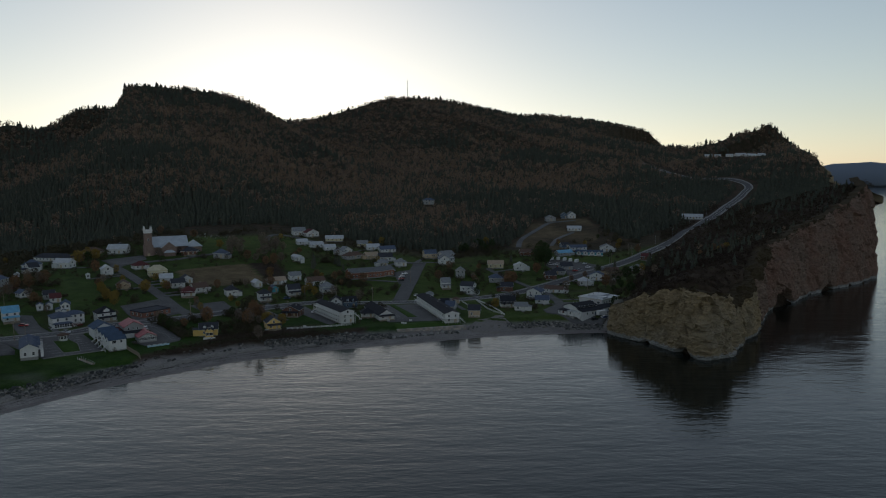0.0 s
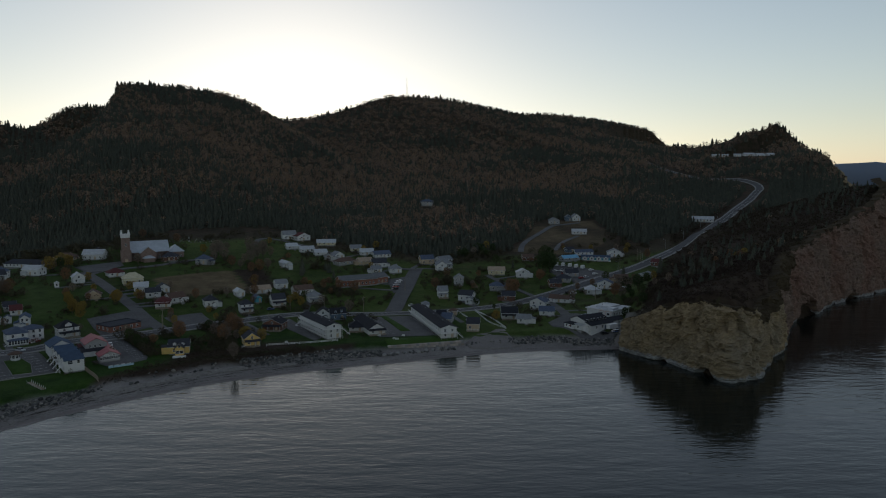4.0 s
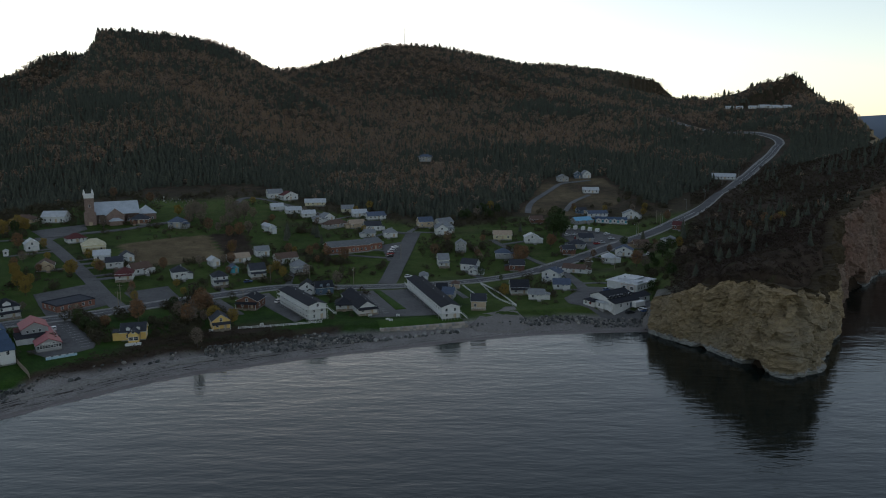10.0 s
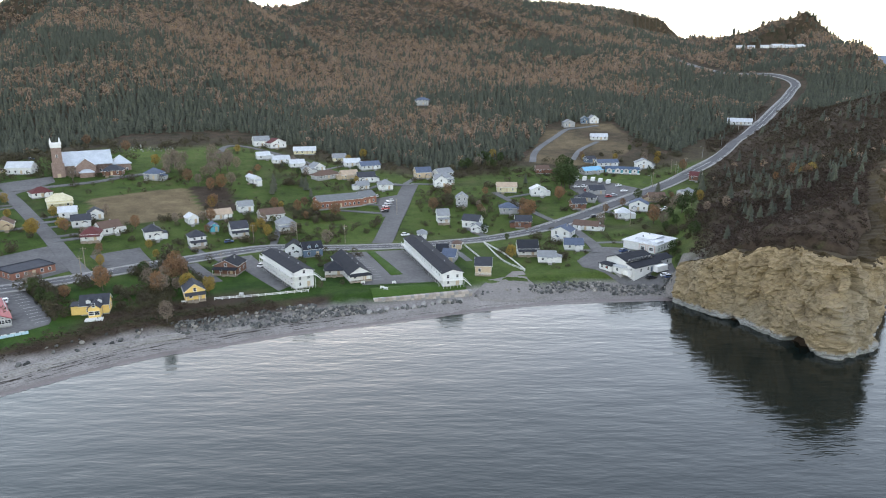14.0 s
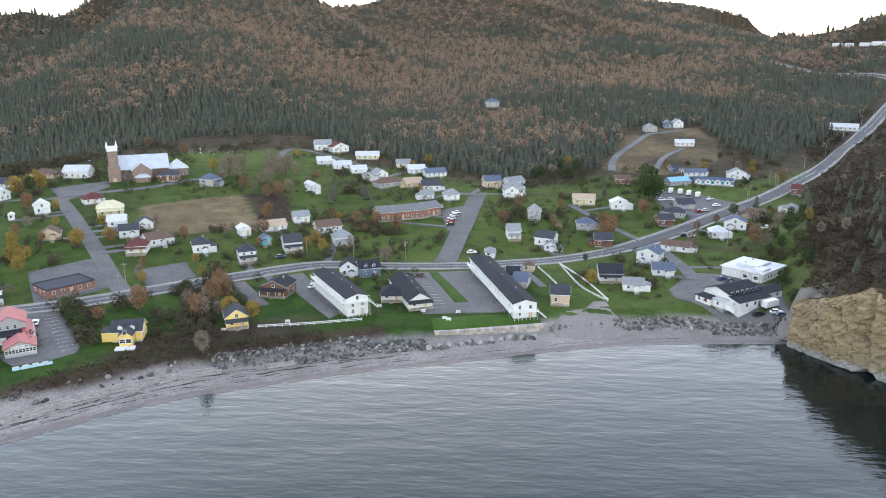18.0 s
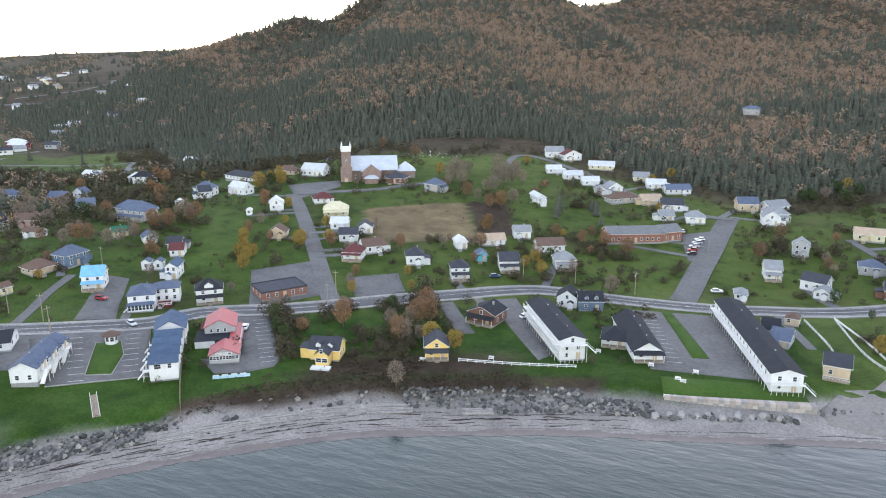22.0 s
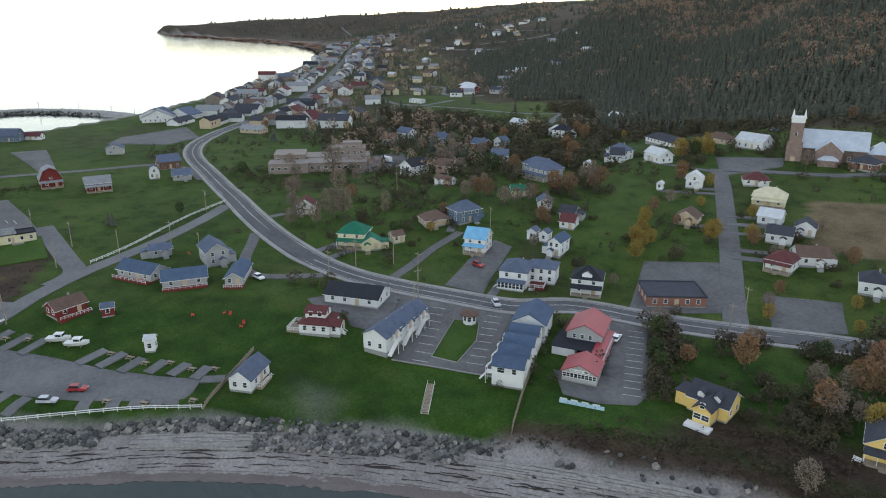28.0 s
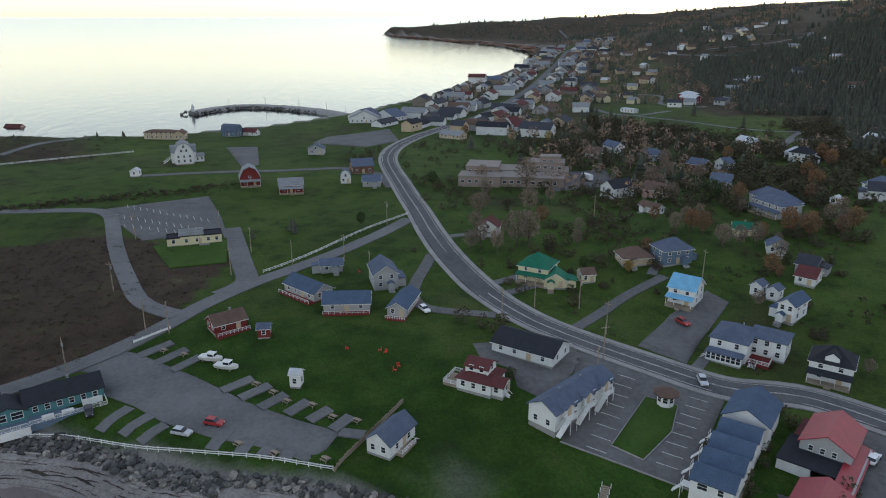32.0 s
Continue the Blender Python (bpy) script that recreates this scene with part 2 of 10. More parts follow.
def ground_material():
    """Grass, scrub, forest floor, shingle and field by the zones on the ground sheet."""
    m, n, l, b = material("ground_cover", 0.95)
    fine, mid, wide = noise_node(n, l, 1.6), noise_node(n, l, 0.12), noise_node(n, l, 0.02, 3.0)
    grass = ramp(n, l, mid.outputs["Fac"], [(0.28, (0.020, 0.032, 0.009)), (0.40, (0.041, 0.062, 0.013)), (0.55, (0.057, 0.082, 0.018)), (0.66, (0.066, 0.078, 0.022)), (0.80, (0.084, 0.070, 0.036))])
    scrub = ramp(n, l, mid.outputs["Fac"], [(0.25, (0.024, 0.018, 0.013)), (0.55, (0.047, 0.034, 0.024)), (0.68, (0.046, 0.042, 0.022)), (0.8, (0.090, 0.078, 0.042))])
    floor = ramp(n, l, mid.outputs["Fac"], [(0.3, (0.024, 0.026, 0.014)), (0.7, (0.066, 0.044, 0.030))])
    field = ramp(n, l, mid.outputs["Fac"], [(0.3, (0.085, 0.064, 0.036)), (0.7, (0.155, 0.122, 0.068))])
    shingle = ramp(n, l, mid.outputs["Fac"], [(0.3, (0.150, 0.140, 0.131)), (0.7, (0.215, 0.202, 0.190))])
    a = n.new("ShaderNodeVertexColor")
    a.layer_name = "zone"
    parts = n.new("ShaderNodeSeparateColor")
    l.new(a.outputs["Color"], parts.inputs["Color"])
    lush = n.new("ShaderNodeVertexColor")
    lush.layer_name = "lush"
    lawn = ramp(n, l, mid.outputs["Fac"], [(0.30, (0.013, 0.030, 0.005)), (0.50, (0.022, 0.049, 0.007)), (0.66, (0.032, 0.060, 0.010)), (0.80, (0.043, 0.050, 0.016))])
    grass = mix(n, l, lush.outputs["Color"], grass, lawn)
    c = mix(n, l, parts.outputs["Red"], grass, scrub)
    c = mix(n, l, parts.outputs["Green"], c, floor)
    c = mix(n, l, parts.outputs["Blue"], c, shingle)
    c = mix(n, l, a.outputs["Alpha"], c, field)
    c = mix(n, l, 0.7, c, ramp(n, l, fine.outputs["Fac"], [(0.25, (0.25, 0.25, 0.25)), (0.75, (0.75, 0.75, 0.75))]), "OVERLAY")
    c = mix(n, l, 0.5, c, ramp(n, l, wide.outputs["Fac"], [(0.3, (0.3, 0.3, 0.3)), (0.7, (0.7, 0.7, 0.7))]), "OVERLAY")
    l.new(c, b.inputs["Base Color"])
    bump(n, l, b, fine.outputs["Fac"], 0.7, 0.25)
    return m


def rock_material(name, dark, light, red):
    """Tilted, broken strata."""
    m, n, l, b = material(name, 0.9)
    c = n.new("ShaderNodeTexCoord")
    s = n.new("ShaderNodeMapping")
    s.inputs["Rotation"].default_value, s.inputs["Scale"].default_value = (radians(32), radians(-24), 0), (0.09, 0.09, 0.42)
    l.new(c.outputs["Object"], s.inputs["Vector"])
    t = n.new("ShaderNodeTexNoise")
    t.inputs["Scale"].default_value, t.inputs["Detail"].default_value, t.inputs["Distortion"].default_value = 1.0, 10.0, 0.5
    l.new(s.outputs["Vector"], t.inputs["Vector"])
    v = noise_node(n, l, 0.6, 9.0, rough=0.72)
    wide = noise_node(n, l, 0.03, 3.0)
    col = ramp(n, l, t.outputs["Fac"], [(0.25, dark), (0.5, light), (0.62, tuple(0.6 * q for q in light)), (0.8, light)])
    col = mix(n, l, 0.45, col, ramp(n, l, v.outputs["Fac"], [(0.3, dark), (0.75, light)]))
    col = mix(n, l, ramp(n, l, wide.outputs["Fac"], [(0.42, (0, 0, 0)), (0.62, (0.85, 0.85, 0.85))]), col, red)
    sep = n.new("ShaderNodeSeparateXYZ")
    l.new(c.outputs["Object"], sep.inputs["Vector"])
    foot = n.new("ShaderNodeMath")
    foot.operation = "MULTIPLY_ADD"
    foot.inputs[1].default_value = 5.0
    l.new(v.outputs["Fac"], foot.inputs[0])
    neg = n.new("ShaderNodeMath")
    neg.operation = "MULTIPLY"
    neg.inputs[1].default_value = -1.0
    l.new(sep.outputs["Z"], neg.inputs[0])
    l.new(neg.outputs[0], foot.inputs[2])
    col = mix(n, l, ramp(n, l, foot.outputs[0], [(0.0, (0, 0, 0)), (0.9, (0.85, 0.85, 0.85))]), col, (0.24, 0.25, 0.25))
    joint = n.new("ShaderNodeTexVoronoi")
    joint.inputs["Scale"].default_value, joint.feature = 0.42, "DISTANCE_TO_EDGE"
    bent = n.new("ShaderNodeMapping")
    bent.inputs["Rotation"].default_value, bent.inputs["Scale"].default_value = (radians(28), radians(-20), radians(15)), (0.7, 0.7, 1.9)
    l.new(c.outputs["Object"], bent.inputs["Vector"])
    warp = mix(n, l, 0.45, bent.outputs["Vector"], v.outputs["Color"], "ADD")
    l.new(warp, joint.inputs["Vector"])
    open_joint = ramp(n, l, joint.outputs["Distance"], [(0.0, (0.5, 0.5, 0.5)), (0.05, (0, 0, 0))])
    col = mix(n, l, open_joint, col, tuple(0.35 * q for q in dark))
    l.new(col, b.inputs["Base Color"])
    crack = n.new("ShaderNodeTexVoronoi")
    crack.inputs["Scale"].default_value = 1.3
    crack.feature = "DISTANCE_TO_EDGE"
    l.new(s.outputs["Vector"], crack.inputs["Vector"])
    h = mix(n, l, 0.5, t.outputs["Fac"], v.outputs["Fac"])
    h = mix(n, l, 0.35, h, crack.outputs["Distance"])
    h = mix(n, l, 0.4, h, joint.outputs["Distance"])
    grit = noise_node(n, l, 2.2, 5.0)
    h = mix(n, l, 0.3, h, grit.outputs["Fac"])
    bump(n, l, b, h, 0.8, 0.7)
    return m


SEA = sea_material()
GROUND = ground_material()
ROCK = rock_material("cliff_rock", (0.095, 0.070, 0.043), (0.32, 0.25, 0.148), (0.20, 0.172, 0.124))
RED_ROCK = rock_material("red_cliff_rock", (0.070, 0.048, 0.040), (0.215, 0.158, 0.122), (0.165, 0.100, 0.075))
FAR_ROCK = rock_material("far_rock", (0.09, 0.06, 0.05), (0.20, 0.14, 0.11), (0.16, 0.09, 0.06))
# ---- helpers for meshes ----
def mesh_object(name, verts, faces, mat, parent=None, smooth=False):
    me = bpy.data.meshes.new(name)
    me.from_pydata([tuple(map(float, v)) for v in verts] if not isinstance(verts, list) else verts, [], faces)
    me.materials.append(mat)
    if smooth:
        me.shade_smooth()
    ob = new(name, me)
    if parent is not None:
        ob.parent = parent
    return ob


def big_mesh(name, verts, tris, mat, smooth=False):
    """A mesh from arrays of vertices and triangles (or quads)."""
    verts, tris = np.asarray(verts, np.float32), np.asarray(tris, np.int32)
    k = tris.shape[1]
    me = bpy.data.meshes.new(name)
    me.vertices.add(len(verts))
    me.vertices.foreach_set("co", verts.ravel())
    me.loops.add(tris.size)
    me.loops.foreach_set("vertex_index", tris.ravel())
    me.polygons.add(len(tris))
    me.polygons.foreach_set("loop_start", np.arange(0, tris.size, k, dtype=np.int32))
    me.update(calc_edges=True)
    me.materials.append(mat)
    if smooth:
        me.shade_smooth()
    return new(name, me)


def spaced(stops):
    """Coordinates with their own spacing between stops: (from, step), ..., (end, 0)."""
    out = []
    for (a, s), (b, _) in zip(stops, stops[1:]):
        out.append(np.arange(a, b - s * 0.4, s))
    return np.concatenate(out + [[stops[-1][0]]])


def grid_quads(nx, ny):
    i = np.arange(ny - 1)[:, None] * nx + np.arange(nx - 1)[None]
    return np.stack([i, i + 1, i + 1 + nx, i + nx], -1).reshape(-1, 4)


def polygon_mask(x, y, pts):
    inside = np.zeros(x.shape, bool)
    for (ax, ay), (bx, by) in zip(pts, pts[1:] + pts[:1]):
        if ay != by:
            inside ^= ((ay > y) != (by > y)) & (x < (bx - ax) * (y - ay) / (by - ay) + ax)
    return inside


# ---- ground: one sheet from under the sea to the hills ----
gx = spaced([(-4800, 120), (-1600, 40), (-800, 14), (-716, 4), (-660, 14), (-520, 3.2), (330, 6), (720, 14), (1000, 60), (1900, 0)])
gy = spaced([(-400, 60), (60, 12), (180, 3.2), (640, 5), (860, 11), (2400, 60), (4900, 0)])
GX, GY = np.meshgrid(gx, gy)
GZ = terrain(GX, GY)
FOREST_EDGE = [(-1500, 1000), (-900, 790), (-700, 690), (-640, 662), (-563, 640), (-530, 690), (-500, 655), (-440, 622), (-410, 588), (-382, 583), (-351, 596), (-314, 609), (-286, 640), (-209, 667), (-147, 695), (-90, 665), (-34, 632),
               (0, 612), (55, 650), (104, 655), (168, 650), (207, 690), (270, 770), (330, 850)]


def forest_line(x):
    return np.interp(x, [p[0] for p in FOREST_EDGE], [p[1] for p in FOREST_EDGE])


def headland(x, y):
    """How far a place lies on the scrubby slope of the cape."""
    return step(-10, 10, (x - 108) * 0.93 - (y - 410) * 0.36)


ground = big_mesh("ground", np.stack([GX, GY, GZ], -1).reshape(-1, 3), grid_quads(len(gx), len(gy)), GROUND, True)
tagged(ground, "grassy village ground rising to wooded hills above a shingle shore", "ground", kind="structure")
d_shore, _ = to_line(GX, GY, BEACH)
zone = np.zeros((*GX.shape, 4), np.float32)
zone[..., 1] = np.maximum(step(-6, 14, GY - forest_line(GX)) * step(-10, 10, GZ - 12), step(-1500, -1700, GX))
bank = (step(12, 15, d_shore) - step(21, 26, d_shore)) * ((GX > -140) & (GX < -40))
scrub_strip = (step(20, 30, d_shore) - step(34, 46, d_shore)) * step(-128, -116, GX) * (1 - step(-76, -62, GX))
heath = polygon_mask(GX, GY, [(-216, 178), (-260, 225), (-305, 240), (-340, 195), (-330, 120), (-260, 60), (-228, 110)]).astype(float)
heath = np.maximum(heath, step(160, 120, GY - 0.25 * (GX + 560)) * step(-470, -500, GX) * np.clip(0.8 + 0.4 * ripple(GX, GY, 24), 0, 1))
wild = step(-330, -520, GX + 0.25 * (GY - 400)) * step(380, 470, GY) * (0.55 + 0.45 * ripple(GX, GY, 50))
BROWN = [(-152.0, 544.0), (-132.0, 555.0), (-111.0, 509.0), (-125.0, 493.0)]
PARK = [(-660, 535), (-520, 520), (-415, 545), (-425, 620), (-480, 650), (-530, 690), (-563, 630), (-650, 650)]
wild = np.where(polygon_mask(GX, GY, PARK), 0, wild)
brown_field = polygon_mask(GX, GY, BROWN).astype(float)
rough = step(-42, -16, GY - forest_line(GX) + 14 * ripple(GX, GY, 16)) * 0.9
tufts = 0.7 * np.clip(ripple(GX, GY, 19) + 0.6 * ripple(GX, GY, 7) - 0.45, 0, 1) * step(70, 110, d_shore)
zone[..., 0] = np.maximum.reduce([headland(GX, GY), bank, scrub_strip, heath, np.clip(wild, 0, 1), rough, tufts, brown_field])
zone[..., 2] = np.maximum(1 - step(15, 19, d_shore + 2.0 * ripple(GX, GY, 7)), (to_line(GX, GY, TOWN_SHORE)[0] < 26) & (GX < -560)) * (1 - headland(GX, GY) * (d_shore > 6))
zone[..., 2] = np.maximum(zone[..., 2], 0.35 * np.clip(1.3 - np.hypot((GX + 175) / 6.5, (GY - 284) / 6.0) + 0.7 * ripple(GX, GY, 3.1), 0, 1))
zone[..., 3] = polygon_mask(GX, GY, [(-194.0, 505.0), (-153.0, 543.0), (-125.0, 493.0), (-164.0, 461.0)])
# pale dry grass on the bank below the upper houses
dry = polygon_mask(GX, GY, [(64, 650), (88, 735), (104, 785), (160, 785), (162, 730), (150, 680), (120, 640), (88, 634)]) * np.clip(0.45 + 0.5 * ripple(GX, GY, 12), 0, 0.8)
zone[..., 3] = np.maximum(zone[..., 3], dry)
layer = ground.data.color_attributes.new("zone", "FLOAT_COLOR", "POINT")
layer.data.foreach_set("color", zone.ravel())
# closely mown, well watered grass: near the shore, and more of it to the west
lush = np.zeros((*GX.shape, 4), np.float32)
near_shore = step(95, 60, d_shore) * step(30, 0, GX)
lush[..., :3] = np.clip(np.maximum(near_shore, 0.12 + 0.42 * step(-120, -230, GX)) + 0.18 * ripple(GX, GY, 27), 0, 1)[..., None] * step(620, 560, GY)[..., None]
ground.data.color_attributes.new("lush", "FLOAT_COLOR", "POINT").data.foreach_set("color", lush.ravel())


def level(x, y):
    """Height of the ground sheet itself, between its own corners."""
    x, y = np.asarray(x, float), np.asarray(y, float)
    i = np.clip(np.searchsorted(gx, x) - 1, 0, len(gx) - 2)
    j = np.clip(np.searchsorted(gy, y) - 1, 0, len(gy) - 2)
    u = np.clip((x - gx[i]) / (gx[i + 1] - gx[i]), 0, 1)
    v = np.clip((y - gy[j]) / (gy[j + 1] - gy[j]), 0, 1)
    return (GZ[j, i] * (1 - u) + GZ[j, i + 1] * u) * (1 - v) + (GZ[j + 1, i] * (1 - u) + GZ[j + 1, i + 1] * u) * v


# ---- sea, curving up to the level of the eye at its far rim, as the distance lifts it ----
sx = spaced([(-4950, 150), (-1200, 60), (-300, 25), (600, 60), (1200, 150), (4950, 0)])
sy = spaced([(-4950, 300), (-600, 60), (0, 25), (700, 60), (1200, 150), (4950, 0)])
SX, SY = np.meshgrid(sx, sy)
far_out = np.clip((np.hypot(SX + 20, SY - 150) - 2400) / 2450, 0, 1)
SZ = 84 * far_out ** 1.6 * step(600, -300, SX)
sea = big_mesh("water", np.stack([SX, SY, SZ], -1).reshape(-1, 3), grid_quads(len(sx), len(sy)), SEA, True)
shallow = np.zeros((*SX.shape, 4), np.float32)
shallow[..., 0] = shallow[..., 1] = shallow[..., 2] = np.exp(-to_line(SX, SY, BEACH)[0] / 75) * step(20, 150, to_line(SX, SY, CLIFF)[0])
sea.data.color_attributes.new("shallow", "FLOAT_COLOR", "POINT").data.foreach_set("color", shallow.ravel())
tagged(sea, "calm grey-green sea with fine wind ripples", "sea", kind="structure")
def tone(c, k):
    return tuple(min(1.0, v * k) for v in c)


WALLS = {"white": (0.60, 0.60, 0.585), "cream": (0.55, 0.50, 0.33), "yellow": (0.66, 0.47, 0.16), "red": (0.15, 0.030, 0.028), "grey": (0.33, 0.33, 0.325), "teal": (0.085, 0.20, 0.21), "rosebrick": (0.26, 0.205, 0.175),
         "slateblue": (0.11, 0.15, 0.20), "tan": (0.45, 0.36, 0.25), "brown": (0.16, 0.085, 0.06), "pink": (0.52, 0.36, 0.30), "brick": (0.25, 0.12, 0.085),
         "turquoise": (0.10, 0.33, 0.40), "taupe": (0.21, 0.185, 0.165)}
ROOFS = {"black": (0.026, 0.028, 0.034), "charcoal": (0.045, 0.048, 0.058), "slate": (0.085, 0.105, 0.150), "blue": (0.062, 0.090, 0.140), "skyblue": (0.13, 0.33, 0.50),
         "maroon": (0.095, 0.036, 0.036), "brown": (0.11, 0.075, 0.06), "green": (0.02, 0.12, 0.075), "grey": (0.20, 0.21, 0.22), "white": (0.40, 0.42, 0.44),
         "tan": (0.34, 0.27, 0.20), "cream": (0.45, 0.42, 0.30), "midgrey": (0.135, 0.14, 0.145), "scarlet": (0.23, 0.013, 0.024)}
WALL_MAT = {k: speckled("painted_wall_" + k, tone(c, 0.86), tone(c, 1.06), 3.0, 0.7, 0.12, 0.18, spread=0.10) for k, c in WALLS.items()}
ROOF_MAT = {k: speckled("roof_" + k, tone(c, 0.75), tone(c, 1.2), 4.0, 0.85 if k not in ("white", "scarlet", "skyblue") else 0.5, 0.1, 0.35, relief=0.03, spread=0.12) for k, c in ROOFS.items()}
TRIM = speckled("white_trim", (0.56, 0.56, 0.545), (0.67, 0.67, 0.65), 3.0, 0.6)
CONCRETE = speckled("concrete", (0.19, 0.185, 0.178), (0.29, 0.283, 0.27), 2.0, 0.9, relief=0.02)
ASPHALT = speckled("asphalt", (0.070, 0.071, 0.074), (0.110, 0.110, 0.112), 0.9, 0.9, 0.12, 0.3, relief=0.02)
SIDE_ASPHALT = speckled("old_asphalt", (0.085, 0.084, 0.084), (0.135, 0.133, 0.132), 0.8, 0.9, 0.12, 0.3, relief=0.02)
GRAVEL = speckled("gravel", (0.095, 0.096, 0.098), (0.155, 0.156, 0.157), 0.9, 0.95, 0.06, 0.22, relief=0.03)
SHINGLE = speckled("pale_shingle", (0.150, 0.140, 0.131), (0.215, 0.202, 0.190), 1.2, 0.95, 0.1, 0.3, relief=0.03)
PAINT = speckled("road_paint", (0.36, 0.36, 0.34), (0.60, 0.60, 0.57), 1.5, 0.7)
LAWN = speckled("lawn", (0.030, 0.064, 0.012), (0.050, 0.088, 0.018), 1.5, 0.95, 0.1, 0.3)
WOOD = speckled("weathered_wood", (0.18, 0.145, 0.11), (0.32, 0.27, 0.21), 3.0, 0.85, relief=0.01)
BARK = speckled("bark", (0.055, 0.045, 0.035), (0.13, 0.11, 0.09), 6.0, 0.95, relief=0.02)


def stone_material():
    """Armour stones: grey, now and then pale or tan, from piece to piece."""
    m, n, l, b = material("boulder_stone", 0.9)
    g, o = n.new("ShaderNodeNewGeometry"), n.new("ShaderNodeObjectInfo")
    total = n.new("ShaderNodeMath")
    total.operation = "ADD"
    l.new(g.outputs["Random Per Island"], total.inputs[0])
    l.new(o.outputs["Random"], total.inputs[1])
    part_of = n.new("ShaderNodeMath")
    part_of.operation = "FRACT"
    l.new(total.outputs[0], part_of.inputs[0])
    c = ramp(n, l, part_of.outputs[0], [(0.0, (0.040, 0.042, 0.041)), (0.35, (0.075, 0.077, 0.074)), (0.65, (0.115, 0.115, 0.108)), (0.85, (0.165, 0.155, 0.138)), (1.0, (0.25, 0.235, 0.21))])
    fine = noise_node(n, l, 1.6, 5.0)
    c = mix(n, l, 0.55, c, ramp(n, l, fine.outputs["Fac"], [(0.3, (0.2, 0.2, 0.2)), (0.7, (0.8, 0.8, 0.8))]), "OVERLAY")
    l.new(c, b.inputs["Base Color"])
    bump(n, l, b, fine.outputs["Fac"], 0.6, 0.08)
    return m


STONE = stone_material()
METAL = speckled("grey_metal", (0.25, 0.26, 0.27), (0.42, 0.43, 0.44), 4.0, 0.45, metal=0.7)
TIN = speckled("tin_roof", (0.34, 0.38, 0.42), (0.46, 0.50, 0.54), 1.0, 0.35, 0.2, 0.2, metal=0.25)
RUBBER = speckled("rubber", (0.012, 0.012, 0.012), (0.03, 0.03, 0.03), 8.0, 0.8)
CHURCH_STONE = speckled("church_stone", (0.15, 0.105, 0.09), (0.27, 0.20, 0.17), 1.6, 0.9, 0.3, 0.45, relief=0.05)
GLASS, _, _, _b = material("dark_window_glass", 0.08)
_b.inputs["Base Color"].default_value = (0.02, 0.024, 0.03, 1)


def foliage(name, stops, rough=0.9):
    """Leaves whose colour changes from clump to clump."""
    m, n, l, b = material(name, rough)
    g = n.new("ShaderNodeNewGeometry")
    o = n.new("ShaderNodeObjectInfo")
    tufts = noise_node(n, l, 0.17, 2.0)
    even = n.new("ShaderNodeMapRange")
    even.inputs["From Min"].default_value, even.inputs["From Max"].default_value = 0.32, 0.68
    l.new(tufts.outputs["Fac"], even.inputs["Value"])
    both = n.new("ShaderNodeMix")
    both.inputs["Factor"].default_value = 0.58
    l.new(g.outputs["Random Per Island"], both.inputs["A"])
    l.new(even.outputs["Result"], both.inputs["B"])
    c = ramp(n, l, both.outputs["Result"], stops)
    c = mix(n, l, 0.35, c, ramp(n, l, o.outputs["Random"], [(p, tone(q, 1.1)) for p, q in stops]))
    l.new(c, b.inputs["Base Color"])
    return m


CONIFER = foliage("conifer_needles", [(0.0, (0.038, 0.043, 0.034)), (0.5, (0.060, 0.065, 0.048)), (1.0, (0.090, 0.092, 0.062))])
HARDWOOD = foliage("autumn_hardwood", [(0.0, (0.130, 0.104, 0.096)), (0.3, (0.185, 0.142, 0.126)), (0.5, (0.240, 0.165, 0.122)), (0.68, (0.170, 0.148, 0.108)), (0.82, (0.33, 0.180, 0.088)), (1.0, (0.26, 0.19, 0.09))])
SCRUB = foliage("heath_scrub", [(0.0, (0.026, 0.019, 0.016)), (0.4, (0.056, 0.038, 0.032)), (0.66, (0.036, 0.038, 0.020)), (0.88, (0.100, 0.056, 0.044)), (1.0, (0.018, 0.025, 0.014))])
YELLOW_LEAF = foliage("yellow_leaves", [(0.0, (0.15, 0.105, 0.028)), (0.5, (0.25, 0.175, 0.045)), (1.0, (0.12, 0.11, 0.035))])
RUST_LEAF = foliage("rust_leaves", [(0.0, (0.10, 0.072, 0.050)), (0.5, (0.17, 0.104, 0.060)), (1.0, (0.24, 0.130, 0.060))])
BARE_TWIG = foliage("bare_twigs", [(0.0, (0.115, 0.094, 0.075)), (0.6, (0.190, 0.150, 0.116)), (1.0, (0.24, 0.170, 0.115))])
GREEN_LEAF = foliage("green_leaves", [(0.0, (0.022, 0.038, 0.014)), (0.5, (0.044, 0.064, 0.024)), (1.0, (0.076, 0.084, 0.028))])
THICKET_LEAF = foliage("thicket_twigs", [(0.0, (0.044, 0.036, 0.028)), (0.45, (0.072, 0.057, 0.044)), (0.7, (0.054, 0.055, 0.027)), (0.88, (0.094, 0.063, 0.038)), (1.0, (0.034, 0.042, 0.021))])
# ---- parts of things ----
def part(name, verts, faces, mat, parent, label=""):
    """One mesh object under a thing or a part."""
    me = bpy.data.meshes.new(name)
    me.from_pydata(verts, [], faces)
    me.materials.append(mat)
    return link_part(name, me, parent, label)


def link_part(name, me, parent, label="", m=None):
    ob = new(name, me)
    ob.parent = parent
    if m is not None:
        ob.matrix_local = m
    if label:
        tagged(ob, label)
    return ob


